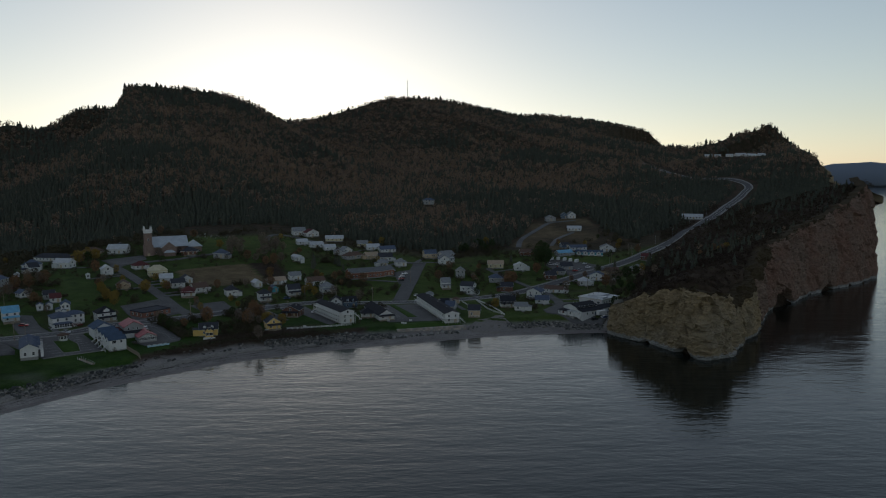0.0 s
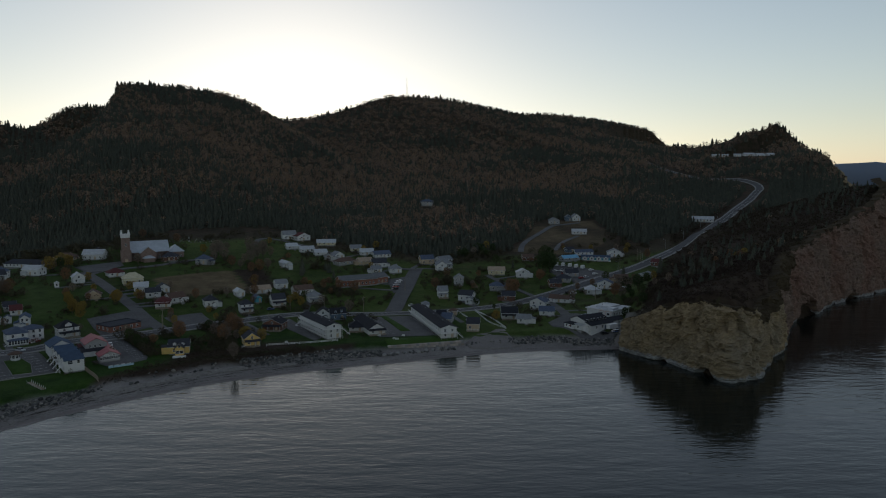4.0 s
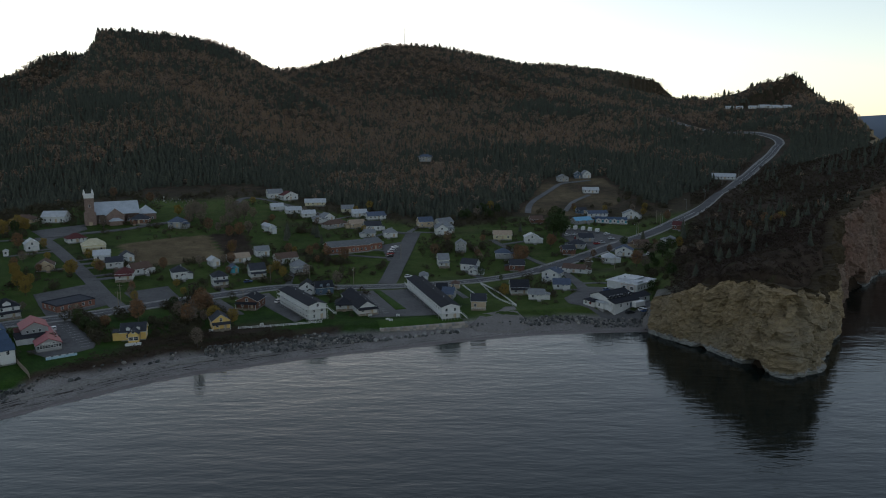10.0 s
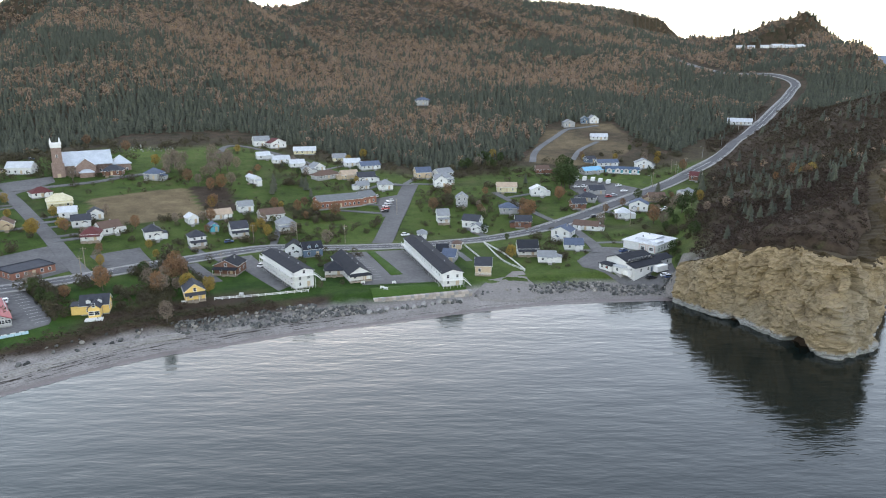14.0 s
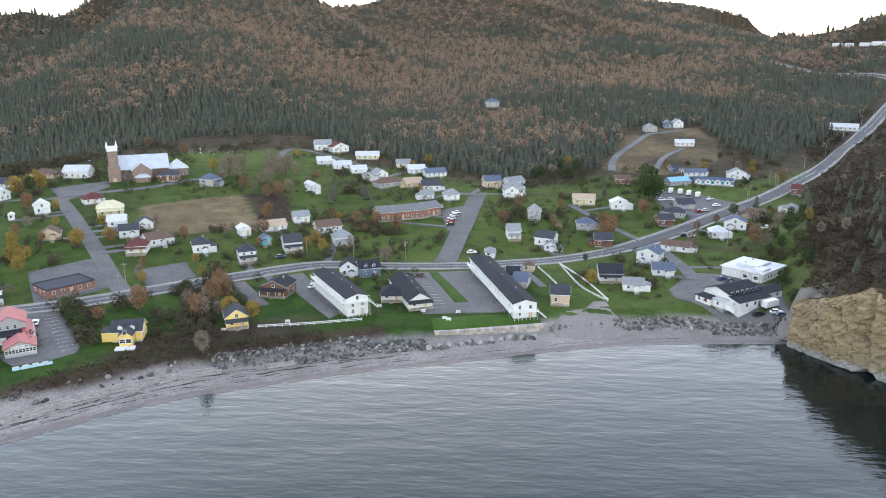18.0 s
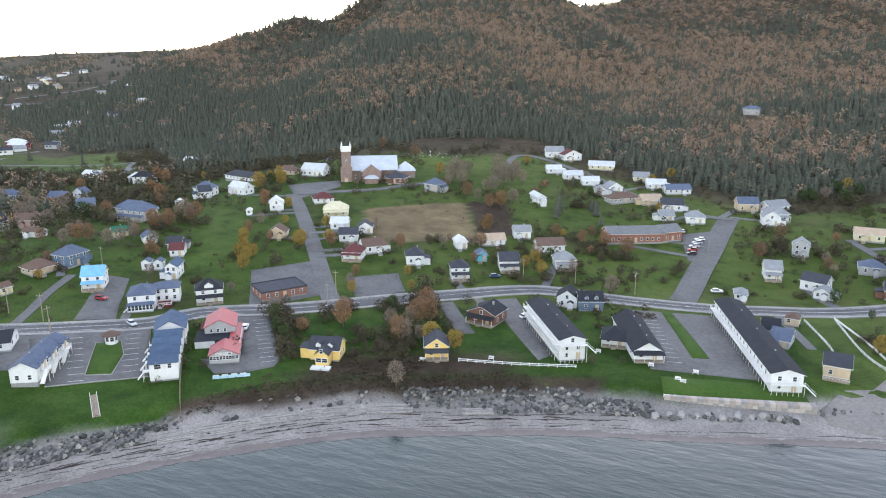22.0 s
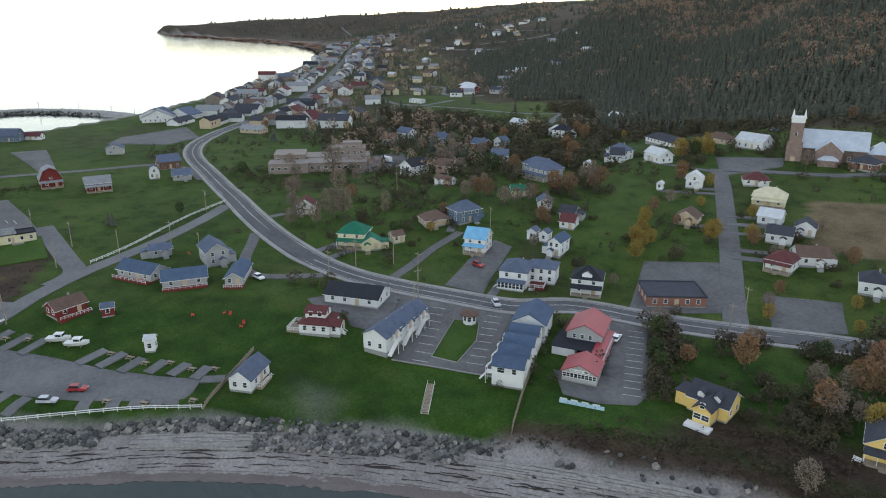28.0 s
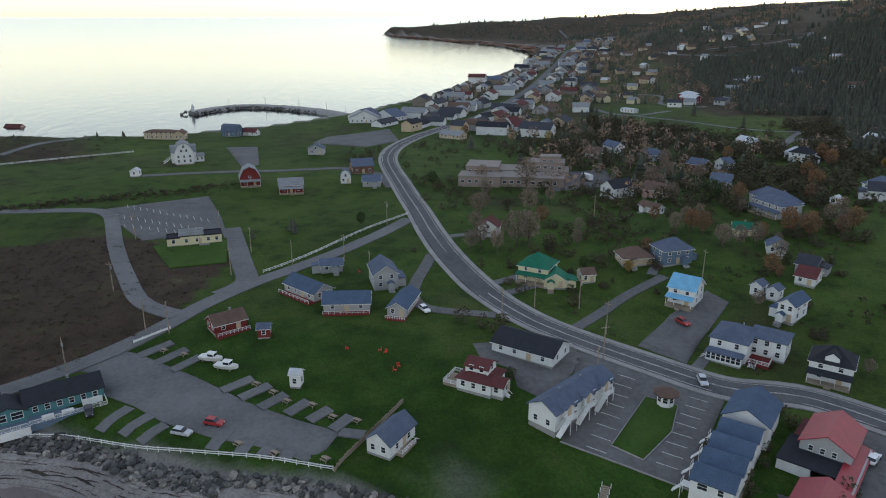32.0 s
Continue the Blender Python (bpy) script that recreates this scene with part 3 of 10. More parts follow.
def box(x0, y0, z0, x1, y1, z1):
    v = [(x0, y0, z0), (x1, y0, z0), (x1, y1, z0), (x0, y1, z0), (x0, y0, z1), (x1, y0, z1), (x1, y1, z1), (x0, y1, z1)]
    f = [(3, 2, 1, 0), (4, 5, 6, 7), (0, 1, 5, 4), (1, 2, 6, 5), (2, 3, 7, 6), (3, 0, 4, 7)]
    return v, f


def boxes(items):
    v, f = [], []
    for b in items:
        w, g = box(*b)
        f += [tuple(i + len(v) for i in q) for q in g]
        v += w
    return v, f


def tube(points, radii, sides=6):
    """A tapered limb through some points."""
    v, f = [], []
    for k, (p, r) in enumerate(zip(points, radii)):
        for s in range(sides):
            a = 2 * math.pi * s / sides
            v.append((p[0] + r * math.cos(a), p[1] + r * math.sin(a), p[2]))
        if k:
            o = (k - 1) * sides
            f += [(o + s, o + (s + 1) % sides, o + sides + (s + 1) % sides, o + sides + s) for s in range(sides)]
    f.append(tuple(range(len(v) - sides, len(v))))
    return v, f


def prism(profile, y0, y1):
    """A profile in x and z, drawn out along y."""
    n = len(profile)
    v = [(x, y0, z) for x, z in profile] + [(x, y1, z) for x, z in profile]
    f = [tuple(range(n)), tuple(range(2 * n - 1, n - 1, -1))] + [(i + n, (i + 1) % n + n, (i + 1) % n, i) for i in range(n)]
    return v, f


def turned(verts, on):
    """Turn a quarter round, for ridges that run along x."""
    return [(-y, x, z) for x, y, z in verts] if on else verts


def thing(name, x, y, rot=0.0, label="", category="", group="", z=None, sink=0.0):
    ob = new(name)
    ob.empty_display_size = 0.5
    ob.matrix_world = pose(x, y, (float(level(x, y)) if z is None else z) - sink, 0, 0, rot)
    return tagged(ob, label, category, group)


# ---- roads ----
ROAD_LINES, LOTS, BUILT = [], [], []


def free(x, y, gap):
    """Where nothing is built and no road or lot lies."""
    x, y = np.asarray(x, float), np.asarray(y, float)
    ok = np.ones(x.shape, bool)
    for line, half in ROAD_LINES:
        ok &= to_line(x, y, line)[0] > half + gap
    for a, b, r in BUILT:
        ok &= np.hypot(x - a, y - b) > r + gap
    for pts in LOTS:
        ok &= ~polygon_mask(x, y, pts)
    return ok


def smooth_line(pts, spacing=3.0):
    p = [np.array(q, float) for q in pts]
    if len(p) == 2:
        n = max(2, int(np.linalg.norm(p[1] - p[0]) / spacing) + 1)
        return np.array([p[0] + (p[1] - p[0]) * k / n for k in range(n + 1)])
    p = [2 * p[0] - p[1]] + p + [2 * p[-1] - p[-2]]
    out = []
    for a, b, c, d in zip(p, p[1:], p[2:], p[3:]):
        n = max(1, int(np.linalg.norm(c - b) / spacing))
        for k in range(n):
            t = k / n
            out.append(0.5 * (2 * b + (c - a) * t + (2 * a - 5 * b + 4 * c - d) * t * t + (3 * b - a - 3 * c + d) * t ** 3))
    out.append(p[-2])
    out = np.array(out)
    for _ in range(3):
        out[1:-1] = (out[:-2] + 2 * out[1:-1] + out[2:]) / 4
    return out


def ribbon(name, line, offset, width, lift, mat, parent=None, deep=0.0, dash=0, across=4):
    """A strip laid on the ground, with a real edge where deep is given."""
    d = np.gradient(line, axis=0)
    nrm = np.stack([-d[:, 1], d[:, 0]], 1) / np.maximum(1e-6, np.linalg.norm(d, axis=1))[:, None]
    across = max(1, across)
    cols = [line + nrm * (offset + width * (k / across - 0.5)) for k in range(across + 1)]
    zs = [level(c[:, 0], c[:, 1]) for c in cols]
    top = np.maximum.reduce(zs) if width > 2.5 else None
    v, f, n = [], [], len(cols)
    for i in range(len(line)):
        for k in range(n):
            z = zs[k][i] * 0.4 + top[i] * 0.6 if top is not None else zs[k][i]
            v.append((cols[k][i][0], cols[k][i][1], z + lift))
    for i in range(len(line) - 1):
        if dash and i % (2 * dash) >= dash:
            continue
        f += [(i * n + k + 1, i * n + k, (i + 1) * n + k, (i + 1) * n + k + 1) for k in range(n - 1)]
    if deep:
        for k in (0, n - 1):
            o = len(v)
            v += [(x, y, z - deep) for x, y, z in [v[i * n + k] for i in range(len(line))]]
            f += [(i * n + k, (i + 1) * n + k, o + i + 1, o + i) for i in range(len(line) - 1)]
    ob = mesh_object(name, v, f, mat, parent)
    return ob


def road(name, pts, width, kind):
    line = smooth_line(pts)
    ROAD_LINES.append((pts, width / 2))
    mat = {"main": ASPHALT, "side": SIDE_ASPHALT, "gravel": GRAVEL}[kind]
    ob = ribbon(name, line, 0, width, 0.20, mat, deep=0.8)
    words = {"main": "two-lane asphalt road with white edge lines", "side": "worn grey asphalt side street", "gravel": "pale grey gravel drive"}[kind]
    tagged(ob, words, "road", kind="structure")
    if kind == "main":
        for side in (-1, 1):
            tagged(ribbon("pavement", line, side * (width / 2 + 1.0), 1.6, 0.30, CONCRETE, ob, deep=0.6, across=2), "pale concrete pavement with a kerb")
            ribbon("edge_line", line, side * (width / 2 - 0.5), 0.15, 0.24 + 0.05, PAINT, ob, across=1)
        for side in (-0.16, 0.16):
            ribbon("centre_line", line, side, 0.13, 0.29, PAINT, ob, across=1)
    return ob


def patch(name, pts, kind):
    """A flat piece of ground cover, cut fine enough to follow the ground."""
    LOTS.append(pts)
    bm = bmesh.new()
    bm.faces.new([bm.verts.new((x, y, 0)) for x, y in pts])
    xs, ys = [p[0] for p in pts], [p[1] for p in pts]
    pitch = 4.0 if max(max(xs) - min(xs), max(ys) - min(ys)) < 70 else 6.0
    for lo, hi, axis in ((min(xs), max(xs), (1, 0, 0)), (min(ys), max(ys), (0, 1, 0))):
        for k in np.arange(lo + pitch, hi, pitch):
            bmesh.ops.bisect_plane(bm, geom=bm.verts[:] + bm.edges[:] + bm.faces[:], plane_co=Vector(axis) * k, plane_no=axis)
    lift = {"asphalt": 0.13, "gravel": 0.12, "lawn": 0.30, "shingle": 0.10}[kind]
    for vtx in bm.verts:
        vtx.co.z = float(level(vtx.co.x, vtx.co.y)) + lift
    rim = bmesh.ops.extrude_edge_only(bm, edges=[e for e in bm.edges if e.is_boundary])
    for g in rim["geom"]:
        if isinstance(g, bmesh.types.BMVert):
            g.co.z -= 0.5
    bmesh.ops.recalc_face_normals(bm, faces=bm.faces[:])
    for q in bm.faces:
        q.smooth = q.normal.z > 0.7
    me = bpy.data.meshes.new(name)
    bm.to_mesh(me)
    bm.free()
    me.materials.append({"asphalt": SIDE_ASPHALT, "gravel": GRAVEL, "lawn": LAWN, "shingle": SHINGLE}[kind])
    ob = new(name, me)
    words = {"shingle": "pale shingle ramp spreading onto the beach", "asphalt": "grey asphalt parking ground", "gravel": "pale grey gravel ground", "lawn": "mown green grass island with a raised edge"}[kind]
    return tagged(ob, words, "lawn" if kind == "lawn" else "beach" if kind == "shingle" else "parking lot", kind="structure")


def fence(name, pts, kind):
    line = smooth_line(pts, 2.6)
    z = level(line[:, 0], line[:, 1])
    root = thing(name, float(line[0][0]), float(line[0][1]), 0, {"rail": "white wooden rail fence on posts", "panel": "low white panel fence beside the drive"}[kind], "fence", z=0)
    root.location = (0, 0, 0)
    post = bpy.data.meshes.new("post")
    post.from_pydata(*[box(-0.08, -0.08, -0.3, 0.08, 0.08, 1.15)[0], [], box(0, 0, 0, 1, 1, 1)[1]])
    post.materials.append(TRIM)
    for (x, y), h in zip(line, z):
        link_part("post", post, root, m=pose(x, y, h))
    for a, b, za, zb in zip(line, line[1:], z, z[1:]):
        u = (b - a) / np.linalg.norm(b - a)
        s = np.array([-u[1], u[0]]) * 0.05
        for lo, hi in (((0.25, 0.95),) if kind == "panel" else ((0.38, 0.55), (0.85, 1.03))):
            v = [(a[0] + i * s[0], a[1] + i * s[1], za + q) for i in (-1, 1) for q in (lo, hi)] + [(b[0] + i * s[0], b[1] + i * s[1], zb + q) for i in (-1, 1) for q in (lo, hi)]
            part("rail", [tuple(map(float, q)) for q in v], [(0, 1, 5, 4), (2, 6, 7, 3), (1, 3, 7, 5), (0, 4, 6, 2), (0, 2, 3, 1), (4, 5, 7, 6)], TRIM, root)
    return root


# ---- roads, lots and fences ----
road("main_road", [(-590.0, 395.2), (-547.0, 361.0), (-505.2, 336.8), (-471.0, 324.5), (-436.7, 319.0), (-390.2, 316.6), (-348.1, 314.7), (-313.5, 312.4), (-284.8, 312.2), (-257.8, 315.0), (-233.8, 320.8), (-217.8, 329.0), (-200.9, 340.7), (-185.2, 353.2), (-179.6, 367.0), (-157.0, 382.9), (-139.2, 398.5), (-127.1, 410.2), (-109.9, 425.3), (-82.4, 448.9), (-48.8, 452.1), (-17.8, 456.1), (2.8, 462.4), (20.3, 468.0), (38.7, 478.8), (58.6, 494.1), (85.2, 517.5), (113.4, 545.6), (148.6, 580.5), (175.4, 609.8), (229.8, 675.0), (324.9, 822.3), (405.4, 950.9), (424.7, 980.2), (433.7, 1017.9), (429.7, 1075.0), (406.9, 1148.9), (383.1, 1243.4), (372.6, 1327.6)], 7.4, "main")
road("church_street", [(-142.9, 395.2), (-159.1, 414.5), (-180.7, 440.3), (-201.8, 464.8), (-226.4, 493.4), (-243.6, 511.5)], 7, "side")
road("church_lane", [(-241.5, 512.5), (-222.0, 527.8), (-205.1, 540.9), (-196.3, 553.5), (-182.6, 567.9)], 5, "side")
road("wide_street", [(-29.0, 460.9), (-27.5, 480.0), (-25.9, 500.3), (-23.4, 523.6), (-21.1, 551.5), (-18.8, 575.2)], 10, "side")
road("upper_street", [(-160.0, 636.0), (-162.6, 655.2), (-159.0, 665.4), (-144.3, 663.4), (-124.6, 650.6), (-103.0, 634.8), (-82.0, 612.4), (-62.1, 595.9), (-49.2, 589.4), (-29.0, 574.8), (-16.7, 574.4)], 5, "side")
road("bay_road", [(-333.2, 308.3), (-317.4, 294.0), (-299.7, 273.7), (-283.9, 251.2), (-265.5, 232.4), (-256.2, 224.3), (-246.4, 213.1), (-238.4, 200.2), (-232.6, 188.3)], 6, "gravel")
road("lot_loop", [(-260.5, 226.1), (-271.6, 215.0), (-297.3, 206.6), (-326.2, 198.9), (-367.2, 189.6), (-375.0, 177.7), (-378.1, 161.6), (-382.0, 145.3)], 5.5, "gravel")
road("lot_link", [(-272.2, 236.7), (-280.6, 244.9), (-296.4, 243.5), (-316.3, 241.2), (-338.0, 238.6)], 7, "gravel")
road("cape_lane", [(-388.6, 310.9), (-419.3, 309.1), (-435.1, 294.2), (-432.6, 262.4), (-433.3, 234.1), (-431.7, 193.8)], 5, "side")
road("cape_path", [(-502.6, 110.2), (-537.1, 122.0), (-555.8, 135.9)], 4, "gravel")
road("meadow_path", [(-224.2, 332.0), (-238.1, 352.7), (-247.1, 372.0)], 3.5, "side")
road("hill_road", [(69.5, 644.7), (73.8, 672.0), (81.4, 695.3), (99.4, 731.5), (115.0, 761.2), (129.3, 766.9), (144.8, 774.3)], 5, "gravel")
road("hill_track", [(100.5, 652.2), (112.4, 685.0), (132.1, 712.8)], 4, "gravel")
road("slope_lane", [(34.3, 558.4), (51.7, 525.1), (66.6, 498.7)], 4, "side")
road("restaurant_lane", [(70.7, 500.7), (72.7, 476.7), (75.3, 453.1), (74.3, 439.7)], 6, "side")
road("cabin_drive", [(-288.8, 306.9), (-278.8, 302.5), (-264.2, 295.2), (-247.6, 294.0), (-236.9, 313.1)], 4, "side")
road("far_road", [(-590.0, 395.2), (-633.6, 431.5), (-802.1, 532.2), (-1065.3, 675.2), (-1289.5, 796.1), (-1494.5, 911.8), (-2375.1, 1282.8), (-2680.6, 1382.0)], 8, "side")
patch("motel_court", [(-179.1, 308.1), (-159.5, 325.2), (-184.8, 351.2), (-212.3, 327.1)], "asphalt")
patch("diner_lot", [(-166.3, 370.8), (-156.4, 376.2), (-142.1, 361.3), (-133.3, 350.6), (-132.1, 346.4), (-137.3, 339.5), (-144.6, 335.2), (-154.2, 340.2), (-145.7, 348.6), (-157.9, 360.1)], "asphalt")
patch("camping_lot", [(-238.2, 193.9), (-247.2, 210.4), (-241.5, 218.5), (-226.2, 233.4), (-212.5, 244.9), (-202.7, 255.5), (-195.6, 264.4), (-190.5, 261.0), (-187.9, 256.7), (-195.4, 246.9), (-200.8, 237.9), (-209.5, 227.2), (-218.4, 219.8), (-224.3, 213.1), (-229.0, 210.2), (-235.5, 208.2), (-240.7, 199.7)], "gravel")
patch("inn_lot", [(-210.5, 342.7), (-225.1, 360.9), (-234.4, 378.7), (-225.8, 380.3), (-210.9, 362.0), (-199.0, 349.6)], "asphalt")
patch("store_lot", [(-166.8, 378.0), (-191.0, 409.6), (-175.2, 429.8), (-152.2, 402.9)], "asphalt")
patch("court_lot", [(-154.2, 422.3), (-138.0, 436.5), (-126.5, 420.4), (-138.2, 404.4)], "asphalt")
patch("motel_lot", [(-95.0, 428.3), (-86.7, 435.1), (-59.7, 389.8), (-62.6, 383.4), (-86.2, 414.8)], "asphalt")
patch("cottage_drive", [(-110.8, 415.6), (-106.3, 419.6), (-87.9, 395.5), (-92.6, 391.9)], "asphalt")
patch("seaside_lot", [(-47.1, 441.7), (-15.6, 448.1), (0.1, 395.6), (-30.7, 390.9), (-42.2, 420.1)], "asphalt")
patch("flats_lot", [(-38.9, 541.9), (-23.9, 553.1), (-24.0, 513.6), (-31.8, 507.6)], "asphalt")
patch("school_lot", [(-395.4, 392.0), (-395.4, 426.2), (-361.9, 415.8), (-358.4, 379.0)], "asphalt")
patch("visitor_lot", [(-373.9, 184.9), (-386.6, 227.7), (-355.5, 234.1), (-330.8, 237.3), (-331.5, 222.7), (-330.1, 207.2)], "asphalt")
patch("camper_lot", [(84.0, 570.0), (90.0, 594.0), (100.0, 596.0), (115.0, 586.0), (131.0, 570.5), (108.4, 544.5), (100.5, 535.5), (96.0, 540.0), (97.0, 550.0), (88.0, 556.0)], "asphalt")
patch("harbour_lot", [(-552.5, 295.5), (-586.3, 345.4), (-523.6, 341.0), (-501.7, 314.8), (-524.2, 283.8)], "asphalt")
patch("cafe_lot", [(61.7, 426.3), (76.2, 450.5), (87.5, 447.5), (99.5, 434.0), (102.5, 420.0), (99.5, 404.0), (96.0, 396.5), (90.0, 396.0), (75.3, 400.3), (62.3, 416.6)], "asphalt")
patch("beach_ramp", [(13.5, 388.5), (20.0, 398.5), (27.0, 401.5), (31.0, 410.0), (35.5, 410.5), (36.5, 401.0), (41.5, 394.5), (43.5, 389.5), (36.0, 385.0), (25.0, 382.5), (16.0, 383.0)], "shingle")
patch("cape_lot", [(-514.8, 230.8), (-513.7, 249.5), (-450.3, 250.3), (-438.3, 242.1)], "asphalt")
patch("church_yard", [(-259.2, 528.8), (-234.9, 548.2), (-227.4, 536.4), (-235.1, 503.6)], "asphalt")
patch("court_island", [(-175.2, 317.6), (-169.5, 321.4), (-175.7, 331.3), (-183.2, 337.3), (-188.0, 332.4)], "lawn")
patch("seaside_strip", [(-34.5, 443.8), (-31.3, 445.0), (-15.5, 405.6), (-20.3, 404.0)], "lawn")
patch("visitor_green", [(-323.0, 211.6), (-326.0, 237.4), (-301.3, 238.1), (-299.7, 220.0)], "lawn")
for a, b in [((-241.0, 218.2), (-245.4, 225.9)), ((-236.2, 222.7), (-240.8, 229.9)), ((-231.5, 227.0), (-236.0, 233.6)), ((-218.7, 239.3), (-221.8, 246.4)), ((-214.3, 243.5), (-217.7, 250.4)), ((-209.3, 247.9), (-212.9, 253.9)), ((-205.3, 253.6), (-208.8, 258.7)), ((-201.4, 258.2), (-204.6, 263.2)), ((-196.8, 262.9), (-200.6, 267.4)), ((-217.9, 219.2), (-211.6, 213.6)), ((-213.2, 224.3), (-208.3, 218.8)), ((-208.5, 227.9), (-204.6, 222.9)), ((-202.5, 241.2), (-197.2, 237.8)), ((-197.7, 245.7), (-194.3, 243.7)), ((-194.3, 250.1), (-191.8, 247.9)), ((-191.7, 253.8), (-189.7, 252.3)), ((-195.6, 264.4), (-193.1, 269.3))]:
    road("camp_bay", [a, b], 3.0, "gravel")
fence("shore_fence", [(-214.8, 198.3), (-212.2, 207.4), (-203.4, 222.3), (-197.7, 234.0), (-191.6, 247.9), (-184.1, 261.7)], "rail")
fence("meadow_fence", [(-288.9, 250.0), (-301.7, 266.8), (-323.5, 288.7), (-339.7, 308.8)], "rail")
fence("lawn_fence", [(-84.2, 372.7), (-66.5, 377.3), (-50.9, 382.6)], "rail")
fence("sign_fence", [(-247.6, 216.0), (-252.7, 224.7)], "panel")
fence("path_fence", [(22.2, 458.4), (28.1, 425.9), (36.2, 410.1)], "rail")
fence("cape_fence", [(-478.6, 117.0), (-495.8, 148.6), (-509.0, 178.6)], "rail")
MAIN_EAST = [(58.6, 494.1), (85.2, 517.5), (113.4, 545.6), (148.6, 580.5), (175.4, 609.8), (229.8, 675.0), (324.9, 822.3), (405.4, 950.9), (424.7, 980.2), (433.7, 1017.9), (429.7, 1075.0), (406.9, 1148.9), (383.1, 1243.4), (372.6, 1327.6)]
# ---- park paths, stairs, fences ----
road("park_path", [(-423.9, 554.9), (-443.6, 582.5), (-441.0, 599.0), (-427.1, 609.6)], 5, "gravel")
road("park_path", [(-431.9, 564.6), (-450.7, 586.2), (-466.1, 605.6), (-470.3, 625.2), (-475.7, 648.8), (-491.4, 673.2), (-512.0, 695.3), (-542.0, 701.8)], 3.5, "gravel")
road("park_path", [(-617.6, 534.4), (-600.9, 544.6), (-570.1, 558.0), (-552.5, 567.3), (-533.2, 574.4), (-507.0, 580.1), (-491.5, 587.3), (-475.5, 597.6), (-468.0, 616.6)], 3.5, "gravel")
road("park_path", [(-759.2, 602.1), (-738.7, 624.0), (-711.3, 643.8), (-680.0, 630.0), (-652.7, 612.2), (-625.5, 621.3), (-619.6, 637.4)], 5, "gravel")
road("hill_lane", [(-999.5, 888.6), (-980.7, 912.4), (-964.8, 937.4), (-947.1, 960.3), (-944.8, 985.5), (-935.1, 1000.2), (-960.6, 1035.3)], 7, "gravel")
road("hill_lane", [(-1060, 850), (-992.4, 847.9), (-910.5, 872.2), (-830.2, 894.0)], 6, "gravel")
road("hill_lane", [(-1480, 905), (-1380, 990), (-1230, 1040), (-1090, 1020), (-960.6, 1035.3)], 7, "side")
patch("shop_drive", [(-221.7, 301.7), (-214.3, 301.5), (-207.3, 307.3), (-200.2, 306.1), (-193.4, 310.4), (-196.5, 316.0), (-207.5, 325.6), (-217.0, 327.0)], "asphalt")
road("park_drive", [(-644.0, 540.7), (-606.6, 538.1), (-589.5, 552.2), (-603.1, 591.2)], 5, "gravel")
# ---- houses ----
def shared(name, vf, mat):
    me = bpy.data.meshes.new(name)
    me.from_pydata(vf[0], [], vf[1])
    me.materials.append(mat)
    return me


def window_meshes(w, h):
    t = 0.11
    fr = boxes([(-w / 2 - t, -0.07, -t, w / 2 + t, 0.03, 0), (-w / 2 - t, -0.07, h, w / 2 + t, 0.03, h + t), (-w / 2 - t, -0.07, 0, -w / 2, 0.03, h),
                (w / 2, -0.07, 0, w / 2 + t, 0.03, h), (-w / 2, -0.05, h * 0.48, w / 2, 0.02, h * 0.54)])
    return shared("window", fr, TRIM), shared("pane", box(-w / 2, -0.025, 0, w / 2, 0.02, h), GLASS)


WINDOWS = {"small": window_meshes(0.95, 1.25), "wide": window_meshes(1.7, 1.25), "tall": window_meshes(0.9, 1.7), "glazed": window_meshes(2.2, 1.6)}
DOOR = shared("door", boxes([(-0.5, -0.06, 0, 0.5, 0.03, 2.05), (-0.62, -0.04, 0, -0.5, 0.03, 2.15), (0.5, -0.04, 0, 0.62, 0.03, 2.15), (-0.62, -0.04, 2.05, 0.62, 0.03, 2.17)]), WALL_MAT["tan"])
CHIMNEY = shared("chimney", boxes([(-0.26, -0.26, -1.0, 0.26, 0.26, 0.8), (-0.32, -0.32, 0.8, 0.32, 0.32, 0.9)]), CONCRETE)
POST = shared("post", box(-0.07, -0.07, 0, 0.07, 0.07, 2.4), TRIM)
VENT = shared("vent", box(-0.15, -0.15, -0.3, 0.15, 0.15, 0.35), METAL)


def add_window(kind, parent, m):
    fr, pane = WINDOWS[kind]
    w = link_part("window", fr, parent, m=m)
    link_part("pane", pane, w, "dark window glass")


